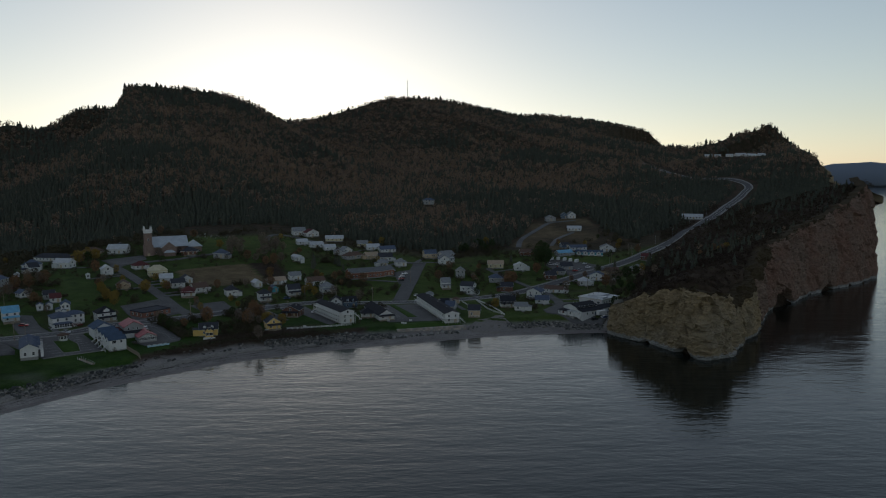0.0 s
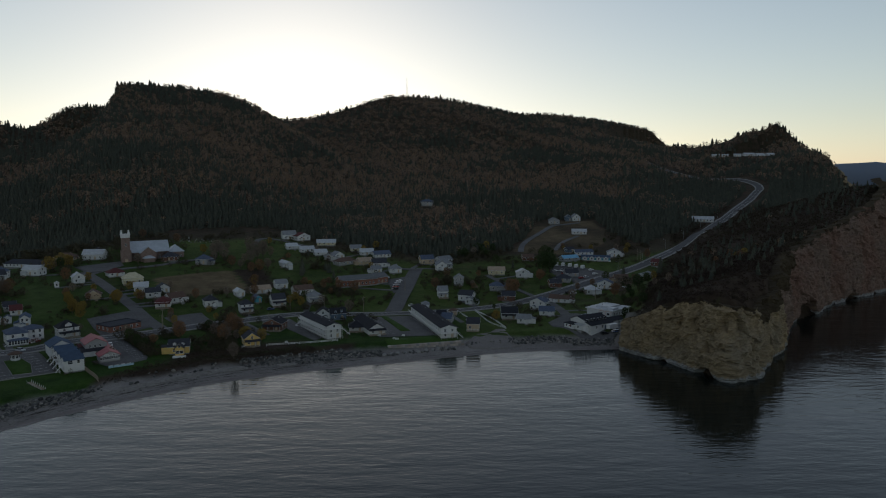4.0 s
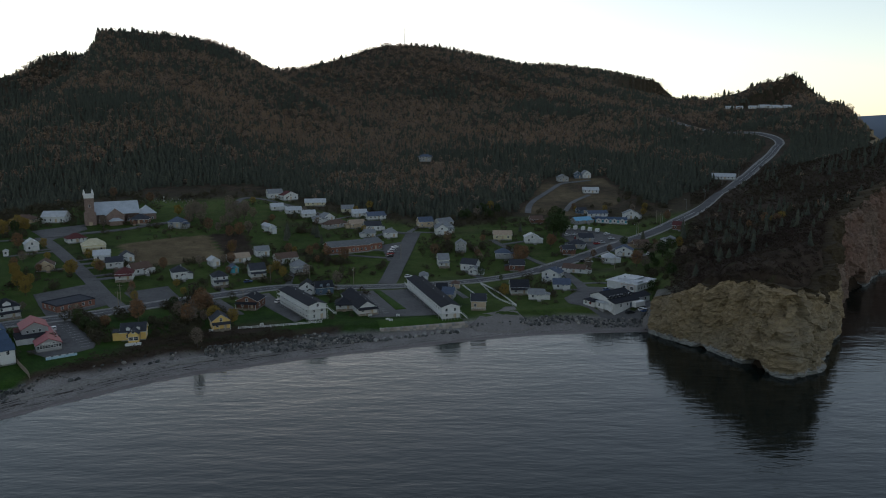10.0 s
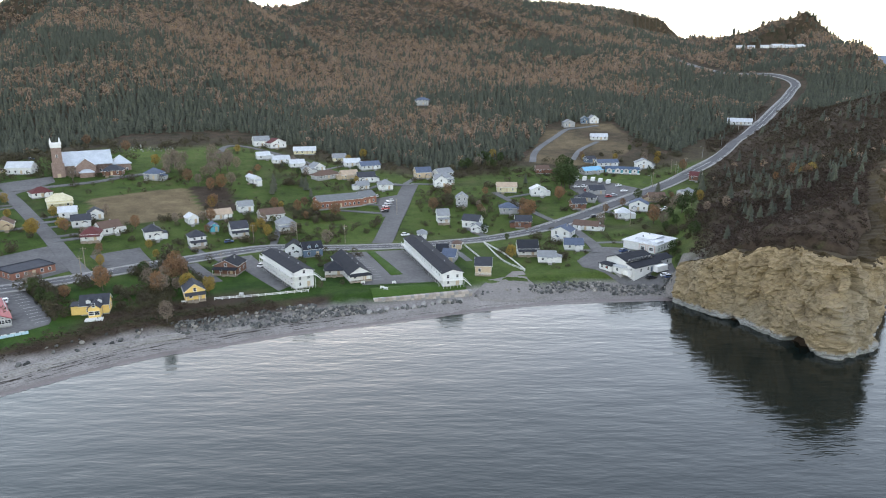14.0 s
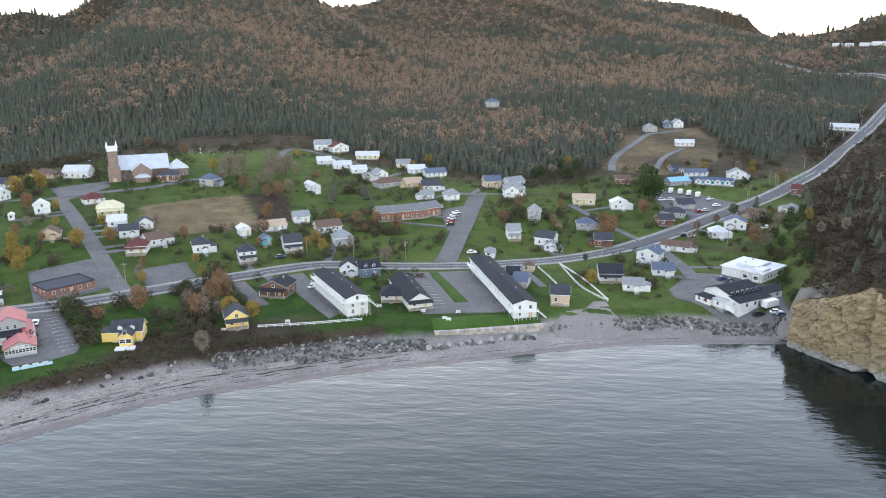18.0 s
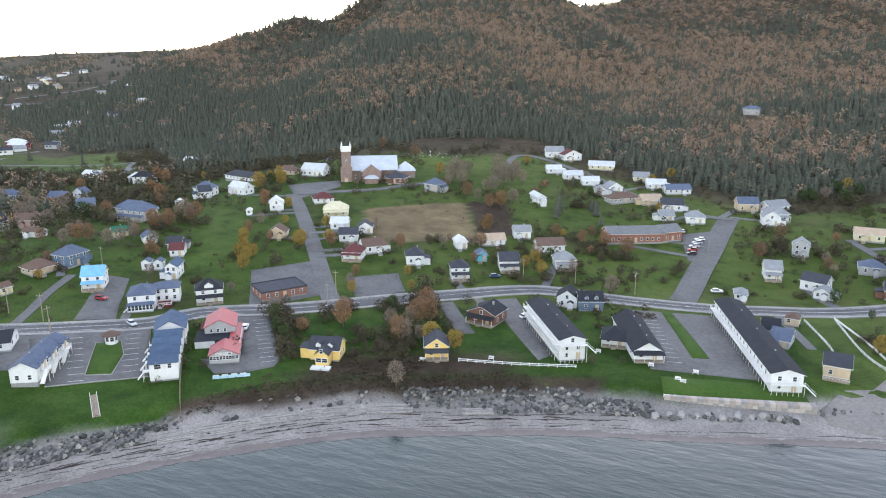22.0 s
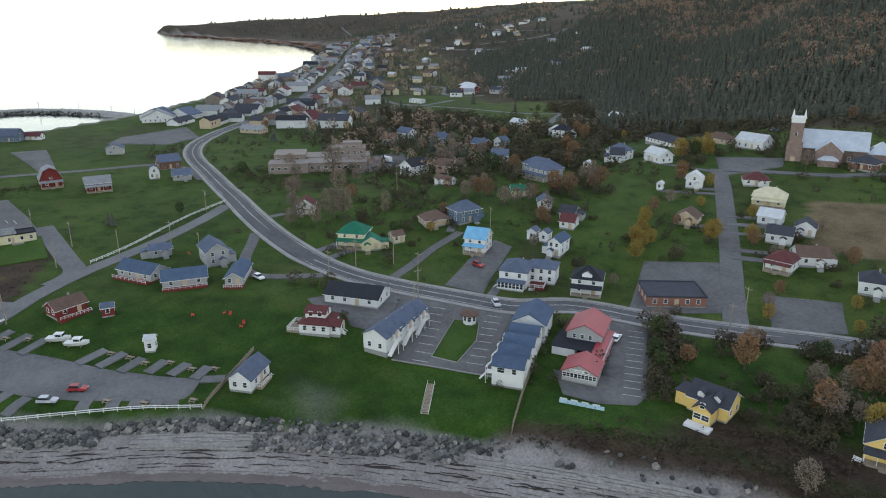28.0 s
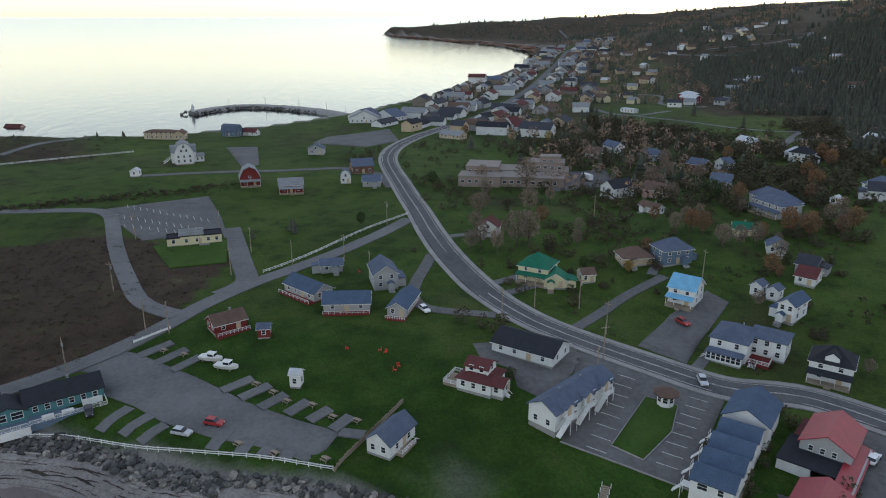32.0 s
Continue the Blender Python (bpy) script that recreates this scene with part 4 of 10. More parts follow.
def roof_shape(shape, w, d, h, pitch, over=0.4, t=0.18):
    """A roof over w by d, its ridge along y, the eaves at h: vertices and faces."""
    a = w / 2
    if shape == "flat":
        return boxes([(-a - 0.15, -d / 2 - 0.15, h, a + 0.15, d / 2 + 0.15, h + 0.22), (-a - 0.2, -d / 2 - 0.2, h + 0.05, -a, d / 2 + 0.2, h + 0.55),
                      (a, -d / 2 - 0.2, h + 0.05, a + 0.2, d / 2 + 0.2, h + 0.55), (-a, -d / 2 - 0.2, h + 0.05, a, -d / 2, h + 0.55), (-a, d / 2, h + 0.05, a, d / 2 + 0.2, h + 0.55)]), 0.3
    rise = a * pitch
    lo = h - over * pitch
    if shape == "hip":
        e, b = a + over, d / 2 + over
        r = max(0.0, b - e)
        q = lo + (a + over) * pitch if b >= e else lo + b * pitch
        v = [(-e, -b, lo), (e, -b, lo), (e, b, lo), (-e, b, lo)]
        top = [(0, -r, q), (0, r, q)] if r > 0 else [(-(e - b), 0, q), (e - b, 0, q)]
        if r > 0:
            f = [(0, 1, 4), (1, 2, 5, 4), (2, 3, 5), (3, 0, 4, 5)]
        else:
            f = [(0, 1, 5, 4), (1, 2, 5), (2, 3, 4, 5), (3, 0, 4)]
        v += top
        v += [(-e, -b, lo - t), (e, -b, lo - t), (e, b, lo - t), (-e, b, lo - t)]
        f += [(1, 0, 6, 7), (2, 1, 7, 8), (3, 2, 8, 9), (0, 3, 9, 6), (6, 9, 8, 7)]
        return (v, f), q - h
    if shape == "gambrel":
        prof = [(-a - over, h - over * 0.8), (-a * 0.62, h + a * 0.85), (0, h + a * 1.15), (a * 0.62, h + a * 0.85), (a + over, h - over * 0.8)]
        rise = a * 1.15
    else:
        prof = [(-a - over, lo), (0, h + rise), (a + over, lo)]
    under = [(x, z - t * 1.2) for x, z in reversed(prof)]
    return prism(prof + under, -d / 2 - over, d / 2 + over), rise


def wall_shape(shape, w, d, h, pitch):
    a = w / 2
    if shape == "gambrel":
        prof = [(-a, 0), (a, 0), (a, h), (a * 0.6, h + a * 0.80), (0, h + a * 1.05), (-a * 0.6, h + a * 0.80), (-a, h)]
    elif shape == "gable":
        prof = [(-a, 0), (a, 0), (a, h), (0, h + a * pitch - 0.12), (-a, h)]
    else:
        prof = [(-a, 0), (a, 0), (a, h), (-a, h)]
    return prism(prof, -d / 2, d / 2)


COUNT = {1: "single-storey", 2: "two-storey"}
ROOF_WORD = {"midgrey": "grey", "skyblue": "sky-blue", "slate": "slate-blue", "scarlet": "bright red"}
WALL_WORD = {"slateblue": "slate-blue", "brick": "brick", "taupe": "brown", "rosebrick": "brown brick"}


def house(x, y, rot, w, d, storeys, shape, axis, wall, roof, extras="", name="house", label="", pitch=None, roof_mat=None, wall_mat=None):
    """A building: w along its front, d deep, standing on its own foundation."""
    if max(w, d) < 19:
        w, d = 0.93 * w, 0.9 * d
    ca, sa = math.cos(radians(rot)), math.sin(radians(rot))
    corners = [float(level(x + i * w / 2 * ca - j * d / 2 * sa, y + i * w / 2 * sa + j * d / 2 * ca)) for i in (-1, 1) for j in (-1, 1)]
    z = max(min(corners) + 0.5, sum(corners) / 4 + 0.3)
    BUILT.append((x, y, 0.5 * max(w, d)))
    small = w * d < 26
    size = "small " if small else "long " if max(w, d) > 26 else ""
    words = label or f"{size}{WALL_WORD.get(wall, wall)} {COUNT[1] if storeys < 1.4 else COUNT[2]} {'shed' if small else 'building' if size else 'house'} with a {ROOF_WORD.get(roof, roof)} {shape if shape != 'stepped' else 'stepped'} roof"
    ob = thing("shed" if small and name == "house" else name, x, y, rot, words, "shed" if small else "building" if size else "house", z=z)
    h = 2.6 * min(storeys, 1) + 2.35 * max(0, storeys - 1) + 0.1
    if shape == "stepped":
        shape = "gable"
    quarter = axis == "x"
    rw, rd = (d, w) if quarter else (w, d)
    pitch = pitch or (0.30 if "gallery" in extras else 0.45 if rw > 9 else 0.62 if storeys < 1.4 else 0.7)
    wm, rm = wall_mat or WALL_MAT[wall], roof_mat or ROOF_MAT[roof]
    v, f = wall_shape(shape, rw, rd, h, pitch)
    part("wall", turned(v, quarter), f, wm, ob)
    (v, f), rise = roof_shape(shape, rw, rd, h, pitch, 0.45 if not small else 0.25)
    top = part("roof", turned(v, quarter), f, rm, ob)
    base = [(-w / 2 + 0.06, -d / 2 + 0.06, -3.0, w / 2 - 0.06, d / 2 - 0.06, 0.05)]
    part("foundation", *boxes(base), WALL_MAT["red"] if "skirt" in extras else CONCRETE, ob)
    # white boards under the roof's edge, an entrance porch and, on every other house, a lean-to
    if shape in ("gable", "hip") and -420 < x < 190 and y < 690:
        (v, f), _ = roof_shape(shape, rw, rd, h - 0.16, pitch, (0.45 if not small else 0.25) + 0.05, 0.10)
        part("fascia", turned(v, quarter), f, TRIM, top, "white fascia boards")
    if not small and max(w, d) < 16 and not extras and -420 < x < 190 and y < 690:
        u = w * (0.18 if int(abs(x)) % 2 else -0.2)
        v, f = wall_shape("gable", 2.0, 1.7, 2.2, 0.6)
        porch = part("entrance_porch", [(a + u, b - d / 2 - 0.8, c) for a, b, c in v], f, wm, ob)
        (v, f), _ = roof_shape("gable", 2.0, 1.7, 2.2, 0.6, 0.2, 0.12)
        part("porch_roof", [(a + u, b - d / 2 - 0.8, c) for a, b, c in v], f, rm, porch)
        part("doorstep", *box(u - 0.9, -d / 2 - 2.9, -1.5, u + 0.9, -d / 2 - 1.6, -0.05), WOOD if int(abs(y)) % 2 else CONCRETE, ob)
        if int(abs(x + y)) % 2:
            e = 1 if int(abs(x * 3)) % 2 else -1
            q0, q1 = sorted((e * w / 2, e * (w / 2 + 2.8)))
            lean = part("lean_to", *box(q0, -d * 0.3, -2.5, q1, d * 0.36, 2.05), wm, ob)
            hi, lo = (2.75, 1.95)
            za, zb = (hi, lo) if e > 0 else (lo, hi)
            q0, q1 = (q0 - (0.3 if e < 0 else 0), q1 + (0.3 if e > 0 else 0))
            v = [(q0, -d * 0.3 - 0.25, za), (q1, -d * 0.3 - 0.25, zb), (q1, d * 0.36 + 0.25, zb), (q0, d * 0.36 + 0.25, za)]
            part("lean_to_roof", v + [(i, j, k + 0.16) for i, j, k in v], [(3, 2, 1, 0), (4, 5, 6, 7), (0, 1, 5, 4), (1, 2, 6, 5), (2, 3, 7, 6), (3, 0, 4, 7)], rm, lean)
    # windows, floor by floor, on the front and both ends
    floors = max(1, int(storeys + 0.55))
    kind = "glazed" if "bigwin" in extras else "small"
    spans = [("front", w), ("left", d), ("right", d)]
    for side, span in spans:
        n = 1 if span < 4.2 else min(16, max(2, int(span / (2.7 if "aptwin" in extras else 3.4))))
        for fl in range(floors):
            sill = 0.9 + 2.35 * fl
            gable_face = shape in ("gable", "gambrel") and ((side == "front") != quarter)
            if sill + 1.2 > h + (rise * 0.55 if gable_face else -0.05):
                continue
            few = n
            if gable_face and sill + 1.2 > h:
                few = 1
            for k in range(few):
                u = ((k + 0.5) / few - 0.5) * span * (0.92 if few > 1 else 1)
                if side == "front" and fl == 0 and few > 1 and k == few // 2 and "bigwin" not in extras:
                    link_part("door", DOOR, ob, "panelled entrance door", pose(u, -d / 2 - 0.02, 0.05))
                    continue
                m = pose(u, -d / 2 - 0.03, sill) if side == "front" else pose(-w / 2 - 0.03, -u, sill, 0, 0, -90) if side == "left" else pose(w / 2 + 0.03, u, sill, 0, 0, 90)
                add_window(kind, ob, m)
    if not small and storeys >= 1 and shape != "flat" and max(w, d) < 20 and int(abs(7 * x + 3 * y)) % 3 == 0:
        link_part("chimney", CHIMNEY, ob, m=pose(w * 0.16, d * 0.12, h + rise * 0.72))
    if max(w, d) >= 20 and shape != "flat":
        for k in range(3):
            u = (k - 1) * max(w, d) * 0.28
            link_part("vent", VENT, ob, m=pose(u, 0.9, h + rise * 0.8) if quarter else pose(0.9, u, h + rise * 0.8))
    if "porch" in extras:
        part("porch_deck", *boxes([(-w / 2, -d / 2 - 2.0, -0.9, w / 2, -d / 2, 0.05), (-0.7, -d / 2 - 2.9, -0.9, 0.7, -d / 2 - 2.0, -0.15)]), WOOD, ob)
        for k in range(4):
            link_part("porch_post", POST, ob, m=pose((k / 3 - 0.5) * (w - 0.3), -d / 2 - 1.85, 0.05))
        pv = [(-w / 2 - 0.2, -d / 2 - 2.3, 2.35), (w / 2 + 0.2, -d / 2 - 2.3, 2.35), (w / 2 + 0.2, -d / 2, 2.95), (-w / 2 - 0.2, -d / 2, 2.95)]
        part("porch_roof", pv + [(a, b, c - 0.15) for a, b, c in pv], [(0, 1, 2, 3), (7, 6, 5, 4), (1, 0, 4, 5), (2, 1, 5, 6), (0, 3, 7, 4), (3, 2, 6, 7)], rm, ob)
    if "deck" in extras:
        part("deck", *boxes([(-w / 2, -d / 2 - 2.2, -1.0, w / 2, -d / 2, 0.05)]), WALL_MAT["red"] if wall in ("red",) or "skirt" in extras else WOOD, ob)
        rails = [(-w / 2, -d / 2 - 2.2, 0.9, w / 2, -d / 2 - 2.12, 1.0), (-w / 2, -d / 2 - 2.2, 0.45, w / 2, -d / 2 - 2.14, 0.52)]
        rails += [(-w / 2 + k * w / 8 - 0.05, -d / 2 - 2.2, 0.05, -w / 2 + k * w / 8 + 0.05, -d / 2 - 2.1, 1.0) for k in range(9)]
        part("deck_railing", *boxes(rails), TRIM, ob, "white deck railing")
    if "frontgable" in extras:
        fw, fd = w * 0.42, 4.2
        v, f = wall_shape("gable", fw, fd + 2, h, 0.8)
        wing = part("front_wing", [(a + w * 0.06, b - d / 2 - fd / 2 + 1, c) for a, b, c in v], f, wm, ob)
        (v, f), _ = roof_shape("gable", fw, fd + 2, h, 0.8, 0.35)
        part("wing_roof", [(a + w * 0.06, b - d / 2 - fd / 2 + 1, c) for a, b, c in v], f, rm, wing)
        part("wing_base", *box(w * 0.06 - fw / 2, -d / 2 - fd, -3, w * 0.06 + fw / 2, -d / 2, 0.03), CONCRETE, wing)
        part("terrace", *boxes([(w * 0.06 - fw * 0.75, -d / 2 - fd - 2.4, -1.2, w * 0.06 + fw * 0.75, -d / 2 - fd, 0.0)]), TRIM, ob, "white railed terrace")
        part("side_wing", *boxes([(-w / 2 - 3.2, -d / 2 + 1.0, -2, -w / 2, d / 2 - 1.5, h - 0.7)]), wm, ob)
        part("side_roof", *boxes([(-w / 2 - 3.5, -d / 2 + 0.7, h - 0.7, -w / 2, d / 2 - 1.2, h - 0.45)]), rm, ob)
        for k in (-1, 1):
            add_window("wide", ob, pose(w * 0.06 + k * fw * 0.22, -d / 2 - fd - 0.03, 0.95))
        add_window("small", ob, pose(w * 0.06, -d / 2 - fd - 0.03, h + 0.1))
    if "dormer" in extras:
        spots = [(-w * 0.2, 1.5), (w * 0.2, 1.5)] if "dormer2" in extras else [(0, w * 0.33)]
        for u, dw in spots:
            v, f = wall_shape("gable", dw, d * 0.4, 1.5, 0.7)
            dm = part("dormer", [(a + u, b - d * 0.26, c + h - 0.1) for a, b, c in v], f, TRIM if wall == "yellow" else wm, ob)
            (v, f), _ = roof_shape("gable", dw, d * 0.4, 1.5, 0.7, 0.2)
            part("dormer_roof", [(a + u, b - d * 0.26, c + h - 0.1) for a, b, c in v], f, rm, dm)
            fr, pane = WINDOWS["small"]
            wn_ = link_part("dormer_window", fr, dm, m=pose(u, -d * 0.46 - 0.03, h + 0.15))
    if "balcony" in extras or "gallery" in extras:
        # open galleries with white rails along the long side
        long_y = d > w
        span = d if long_y else w
        for fl in range(1, max(2, floors)):
            zf = 2.35 * fl + 0.25
            for side in ((-1, 1) if "gallery" in extras and not long_y else (-1,) if "gallery" in extras else (1,)):
                e = (w if long_y else d) / 2
                def g(u0, o0, z0, u1, o1, z1):
                    o0, o1 = sorted((side * (e + o0), side * (e + o1)))
                    return (o0, u0, z0, o1, u1, z1) if long_y else (u0, o0, z0, u1, o1, z1)
                gal = part("gallery", *boxes([g(-span / 2, 0.0, zf - 0.15, span / 2, 1.5, zf)]), TRIM, ob)
                items = [g(-span / 2, 1.42, zf + 0.9, span / 2, 1.5, zf + 1.0), g(-span / 2, 1.44, zf + 0.4, span / 2, 1.48, zf + 0.46)]
                n = max(3, int(span / 2.4))
                items += [g(-span / 2 + k * span / n - 0.035, 1.43, zf - 2.5, -span / 2 + k * span / n + 0.035, 1.5, zf + 1.0) for k in range(n + 1)]
                items += [g(-span / 2 + k * 0.6, 1.45, zf, -span / 2 + k * 0.6 + 0.05, 1.48, zf + 0.9) for k in range(int(span / 0.6))]
                part("gallery_railing", *boxes(items), TRIM, gal)
        if "gallery" in extras:
            zf = 2.35 * (floors - 1) + 0.25
            bal = part("front_balcony", *box(-w / 2, -d / 2 - 1.6, zf - 0.15, w / 2, -d / 2, zf), TRIM, ob, "white railed end balcony")
            part("handrail", *box(-w / 2, -d / 2 - 1.6, zf + 0.9, w / 2, -d / 2 - 1.5, zf + 1.0), TRIM, bal)
            stairs = part("end_stairs", *boxes([(w / 2 + 0.32 * k, -d / 2 - 1.5, zf - 0.30 * k - 0.12, w / 2 + 0.32 * k + 0.36, -d / 2 - 0.3, zf - 0.30 * k) for k in range(10)]), TRIM, ob, "white outside stairs")
            part("stair_rail", [(w / 2 + a, -d / 2 - 1.5 + b, zf + c - a * 0.94) for a in (0.0, 3.2) for b in (0, 0.06) for c in (0.85, 0.95)], [(0, 1, 3, 2), (4, 6, 7, 5), (0, 4, 5, 1), (2, 3, 7, 6), (0, 2, 6, 4), (1, 5, 7, 3)], TRIM, stairs)
            for k in range(7):
                part("post", *box(-w / 2 + k * w / 6 - 0.05, -d / 2 - 1.6, -0.5, -w / 2 + k * w / 6 + 0.05, -d / 2 - 1.5, zf + 1.0), TRIM, bal)
    return ob


# ---- houses: place, heading, width, depth, storeys ----
house(-213.9, 314.6, 42, 18.0, 11.0, 1, "gable", "x", "white", "black", "motel")
house(-231.0, 369.3, 38, 8.1, 9.0, 2, "gable", "x", "white", "skyblue", "porch")
house(-185.5, 379.5, 42, 9.8, 9.0, 2, "hip", "x", "white", "black", "dormer,porch")
house(-259.2, 334.4, 48, 10.5, 10.0, 2, "hip", "x", "cream", "green", "porch")
house(-252.6, 337.6, 68, 7.5, 7.0, 1, "gable", "y", "cream", "green")
house(-252.6, 348.0, 86, 4.8, 5.0, 1, "gable", "x", "cream", "brown")
house(-302.0, 332.2, 63, 7.8, 8.0, 1.5, "gable", "y", "white", "maroon")
house(-260.6, 368.6, 82, 10.6, 9.0, 1, "hip", "x", "tan", "brown")
house(-257.1, 380.2, 91, 11.2, 9.0, 2, "hip", "x", "slateblue", "slate")
house(-228.8, 409.3, 33, 6.0, 8.0, 1, "gable", "x", "white", "maroon", "garage")
house(-212.9, 390.8, 28, 4.8, 10.0, 2, "gable", "y", "white", "blue")
house(-251.6, 415.7, 56, 6.1, 7.0, 1, "gable", "y", "white", "slate")
house(-270.6, 416.4, 57, 6.4, 6.0, 1, "gable", "x", "cream", "green")
house(-288.3, 444.8, 3, 16.5, 11.0, 2, "hip", "x", "grey", "slate", "porch")
house(-339.7, 403.8, 18, 8.6, 14.0, 2, "gable", "y", "white", "black")
house(-334.4, 419.3, 31, 9.8, 8.0, 1.5, "gable", "x", "pink", "brown")
house(-308.0, 402.4, 17, 9.9, 5.0, 1, "gable", "x", "white", "brown")
house(-384.6, 538.3, 29, 12.1, 9.0, 2, "hip", "x", "white", "black")
house(-294.0, 499.0, 11, 11.1, 10.0, 2, "hip", "x", "white", "slate", "porch")
house(-290.2, 474.0, 23, 3.4, 4.0, 1, "gable", "y", "white", "white")
house(-340.9, 457.4, 46, 9.3, 9.0, 1.5, "gable", "x", "grey", "slate")
house(-249.4, 239.8, 113, 9.6, 7.0, 1, "gable", "x", "red", "brown", "deck")
house(-241.3, 249.7, 82, 3.6, 3.5, 1, "gable", "x", "red", "slate")
house(-266.6, 263.2, 34, 15.5, 8.0, 1, "gable", "x", "grey", "blue", "deck,skirt")
house(-252.8, 273.3, 79, 14.1, 8.0, 1, "gable", "x", "grey", "blue", "deck,skirt")
house(-248.0, 288.9, 62, 6.0, 15.0, 1, "gable", "y", "grey", "blue", "deck,skirt")
house(-269.2, 286.6, 90, 8.1, 12.0, 2, "gable", "y", "grey", "slate")
house(-285.4, 272.0, 87, 7.7, 5.0, 1, "gable", "x", "grey", "slate")
house(-404.6, 245.7, 93, 9.8, 9.0, 1.5, "gambrel", "y", "red", "grey", "porch")
house(-389.5, 264.1, 89, 11.5, 8.0, 1.5, "gable", "x", "red", "grey", "porch")
house(-395.1, 302.7, 79, 9.3, 8.0, 1, "gable", "x", "grey", "slate")
house(-426.3, 302.1, 91, 11.6, 14.0, 1.5, "gable", "x", "brown", "slate")
house(-401.7, 290.9, 82, 5.1, 5.0, 1.5, "gambrel", "y", "white", "slate")
house(-431.6, 191.1, 74, 4.4, 4.0, 1, "gable", "y", "white", "white")
house(-569.1, 232.9, 58, 12.8, 8.0, 1.5, "gambrel", "x", "slateblue", "slate")
house(-570.3, 244.8, 58, 13.1, 7.0, 1, "gable", "x", "white", "maroon")
house(-479.3, 283.2, 75, 9.9, 7.0, 1.5, "gable", "y", "grey", "slate")
house(-626.3, 333.0, 77, 23.3, 14.0, 1.5, "gable", "y", "white", "grey")
house(-215.9, 256.6, 67, 2.7, 3.0, 1.3, "gable", "x", "white", "white")
house(-92.8, 375.4, 26, 7.6, 9.0, 1.5, "gable", "y", "yellow", "charcoal", "porch")
house(-122.0, 359.6, 16, 9.7, 8.0, 1.4, "gable", "x", "yellow", "charcoal", "dormer2,frontgable")
house(-88.5, 408.6, -8, 10.9, 10.0, 1.5, "gable", "y", "brown", "black", "porch")
house(-67.5, 437.9, 8, 8.0, 9.0, 1.5, "gable", "y", "white", "black")
house(-59.4, 437.4, 24, 9.5, 8.0, 1.5, "gable", "x", "slateblue", "black", "dormer2")
house(-63.1, 402.2, 33, 8.0, 36.0, 2.7, "gable", "y", "white", "black", "gallery")
house(-44.5, 407.8, 7, 8.2, 9.0, 1, "hip", "x", "white", "black", "porch")
house(-38.1, 410.6, 22, 9.0, 30.0, 1.1, "gable", "y", "white", "black", "porch")
house(-3.9, 421.1, 17, 8.5, 62.0, 2.2, "gable", "y", "white", "black", "gallery")
house(1.2, 436.9, 1, 5.7, 9.0, 1, "gable", "x", "white", "black")
house(-59.1, 525.3, 27, 26.4, 11.0, 1.7, "gable", "x", "brick", "midgrey", "aptwin")
house(-44.7, 534.3, 41, 10.7, 12.0, 1.7, "gable", "x", "brick", "midgrey", "aptwin")
house(-127.2, 630.7, 24, 10.0, 8.0, 1, "gable", "x", "white", "white")
house(-112.9, 623.0, 23, 12.7, 8.0, 1, "gable", "x", "white", "white")
house(-99.9, 614.3, 23, 10.9, 8.0, 1, "gable", "x", "white", "white")
house(-89.7, 597.6, 17, 7.3, 8.0, 1, "gable", "y", "white", "grey")
house(-84.7, 607.0, 37, 9.5, 9.0, 1, "gable", "y", "white", "grey")
house(-75.8, 587.0, 44, 18.4, 9.0, 1, "hip", "x", "grey", "brown")
house(-60.7, 589.9, 26, 11.9, 9.0, 1, "gable", "x", "tan", "tan")
house(-48.4, 582.3, 13, 12.3, 10.0, 1.3, "gable", "x", "white", "charcoal")
house(-48.8, 563.9, 19, 7.7, 8.0, 1, "gable", "x", "white", "grey")
house(-34.5, 564.7, 12, 9.7, 9.0, 1.3, "hip", "x", "white", "grey")
house(-73.4, 638.0, 13, 10.0, 9.0, 1, "gable", "x", "cream", "grey")
house(-62.6, 624.0, 14, 11.9, 9.0, 1, "gable", "x", "white", "white")
house(-49.6, 616.3, 27, 15.3, 9.0, 1, "gable", "x", "white", "slate")
house(-138.6, 673.1, 25, 12.8, 10.0, 1.6, "gable", "x", "white", "grey")
house(-126.7, 671.0, 40, 14.0, 10.0, 1.5, "gable", "y", "white", "maroon")
house(-101.7, 655.7, 10, 17.4, 9.0, 1, "gable", "x", "cream", "white")
house(-11.4, 594.3, 18, 11.1, 9.0, 1.6, "gable", "x", "tan", "slate")
house(2.4, 580.9, 21, 11.6, 10.0, 1.6, "hip", "x", "white", "grey", "porch")
house(2.1, 598.7, 42, 13.7, 9.0, 1, "gable", "x", "white", "grey")
house(-108.0, 506.3, 27, 8.6, 8.0, 1.3, "gable", "x", "white", "grey")
house(-117.3, 489.5, 32, 13.0, 8.0, 1, "gable", "x", "white", "tan")
house(-128.0, 478.2, 33, 5.7, 8.0, 1.2, "gable", "y", "white", "white")
house(-91.1, 495.1, 30, 13.4, 9.0, 1.3, "gable", "x", "white", "brown")
house(-114.3, 469.1, 27, 5.0, 7.0, 1, "gable", "y", "turquoise", "slate")
house(-137.3, 450.4, 29, 7.9, 9.0, 1.6, "hip", "x", "white", "charcoal")
house(-114.9, 446.0, 30, 7.7, 8.0, 2, "hip", "x", "white", "charcoal", "porch")
house(-100.5, 465.4, 27, 8.6, 9.0, 1.7, "gable", "x", "white", "charcoal", "porch")
house(-80.1, 479.4, 26, 9.2, 9.0, 1.6, "hip", "x", "white", "grey", "porch")
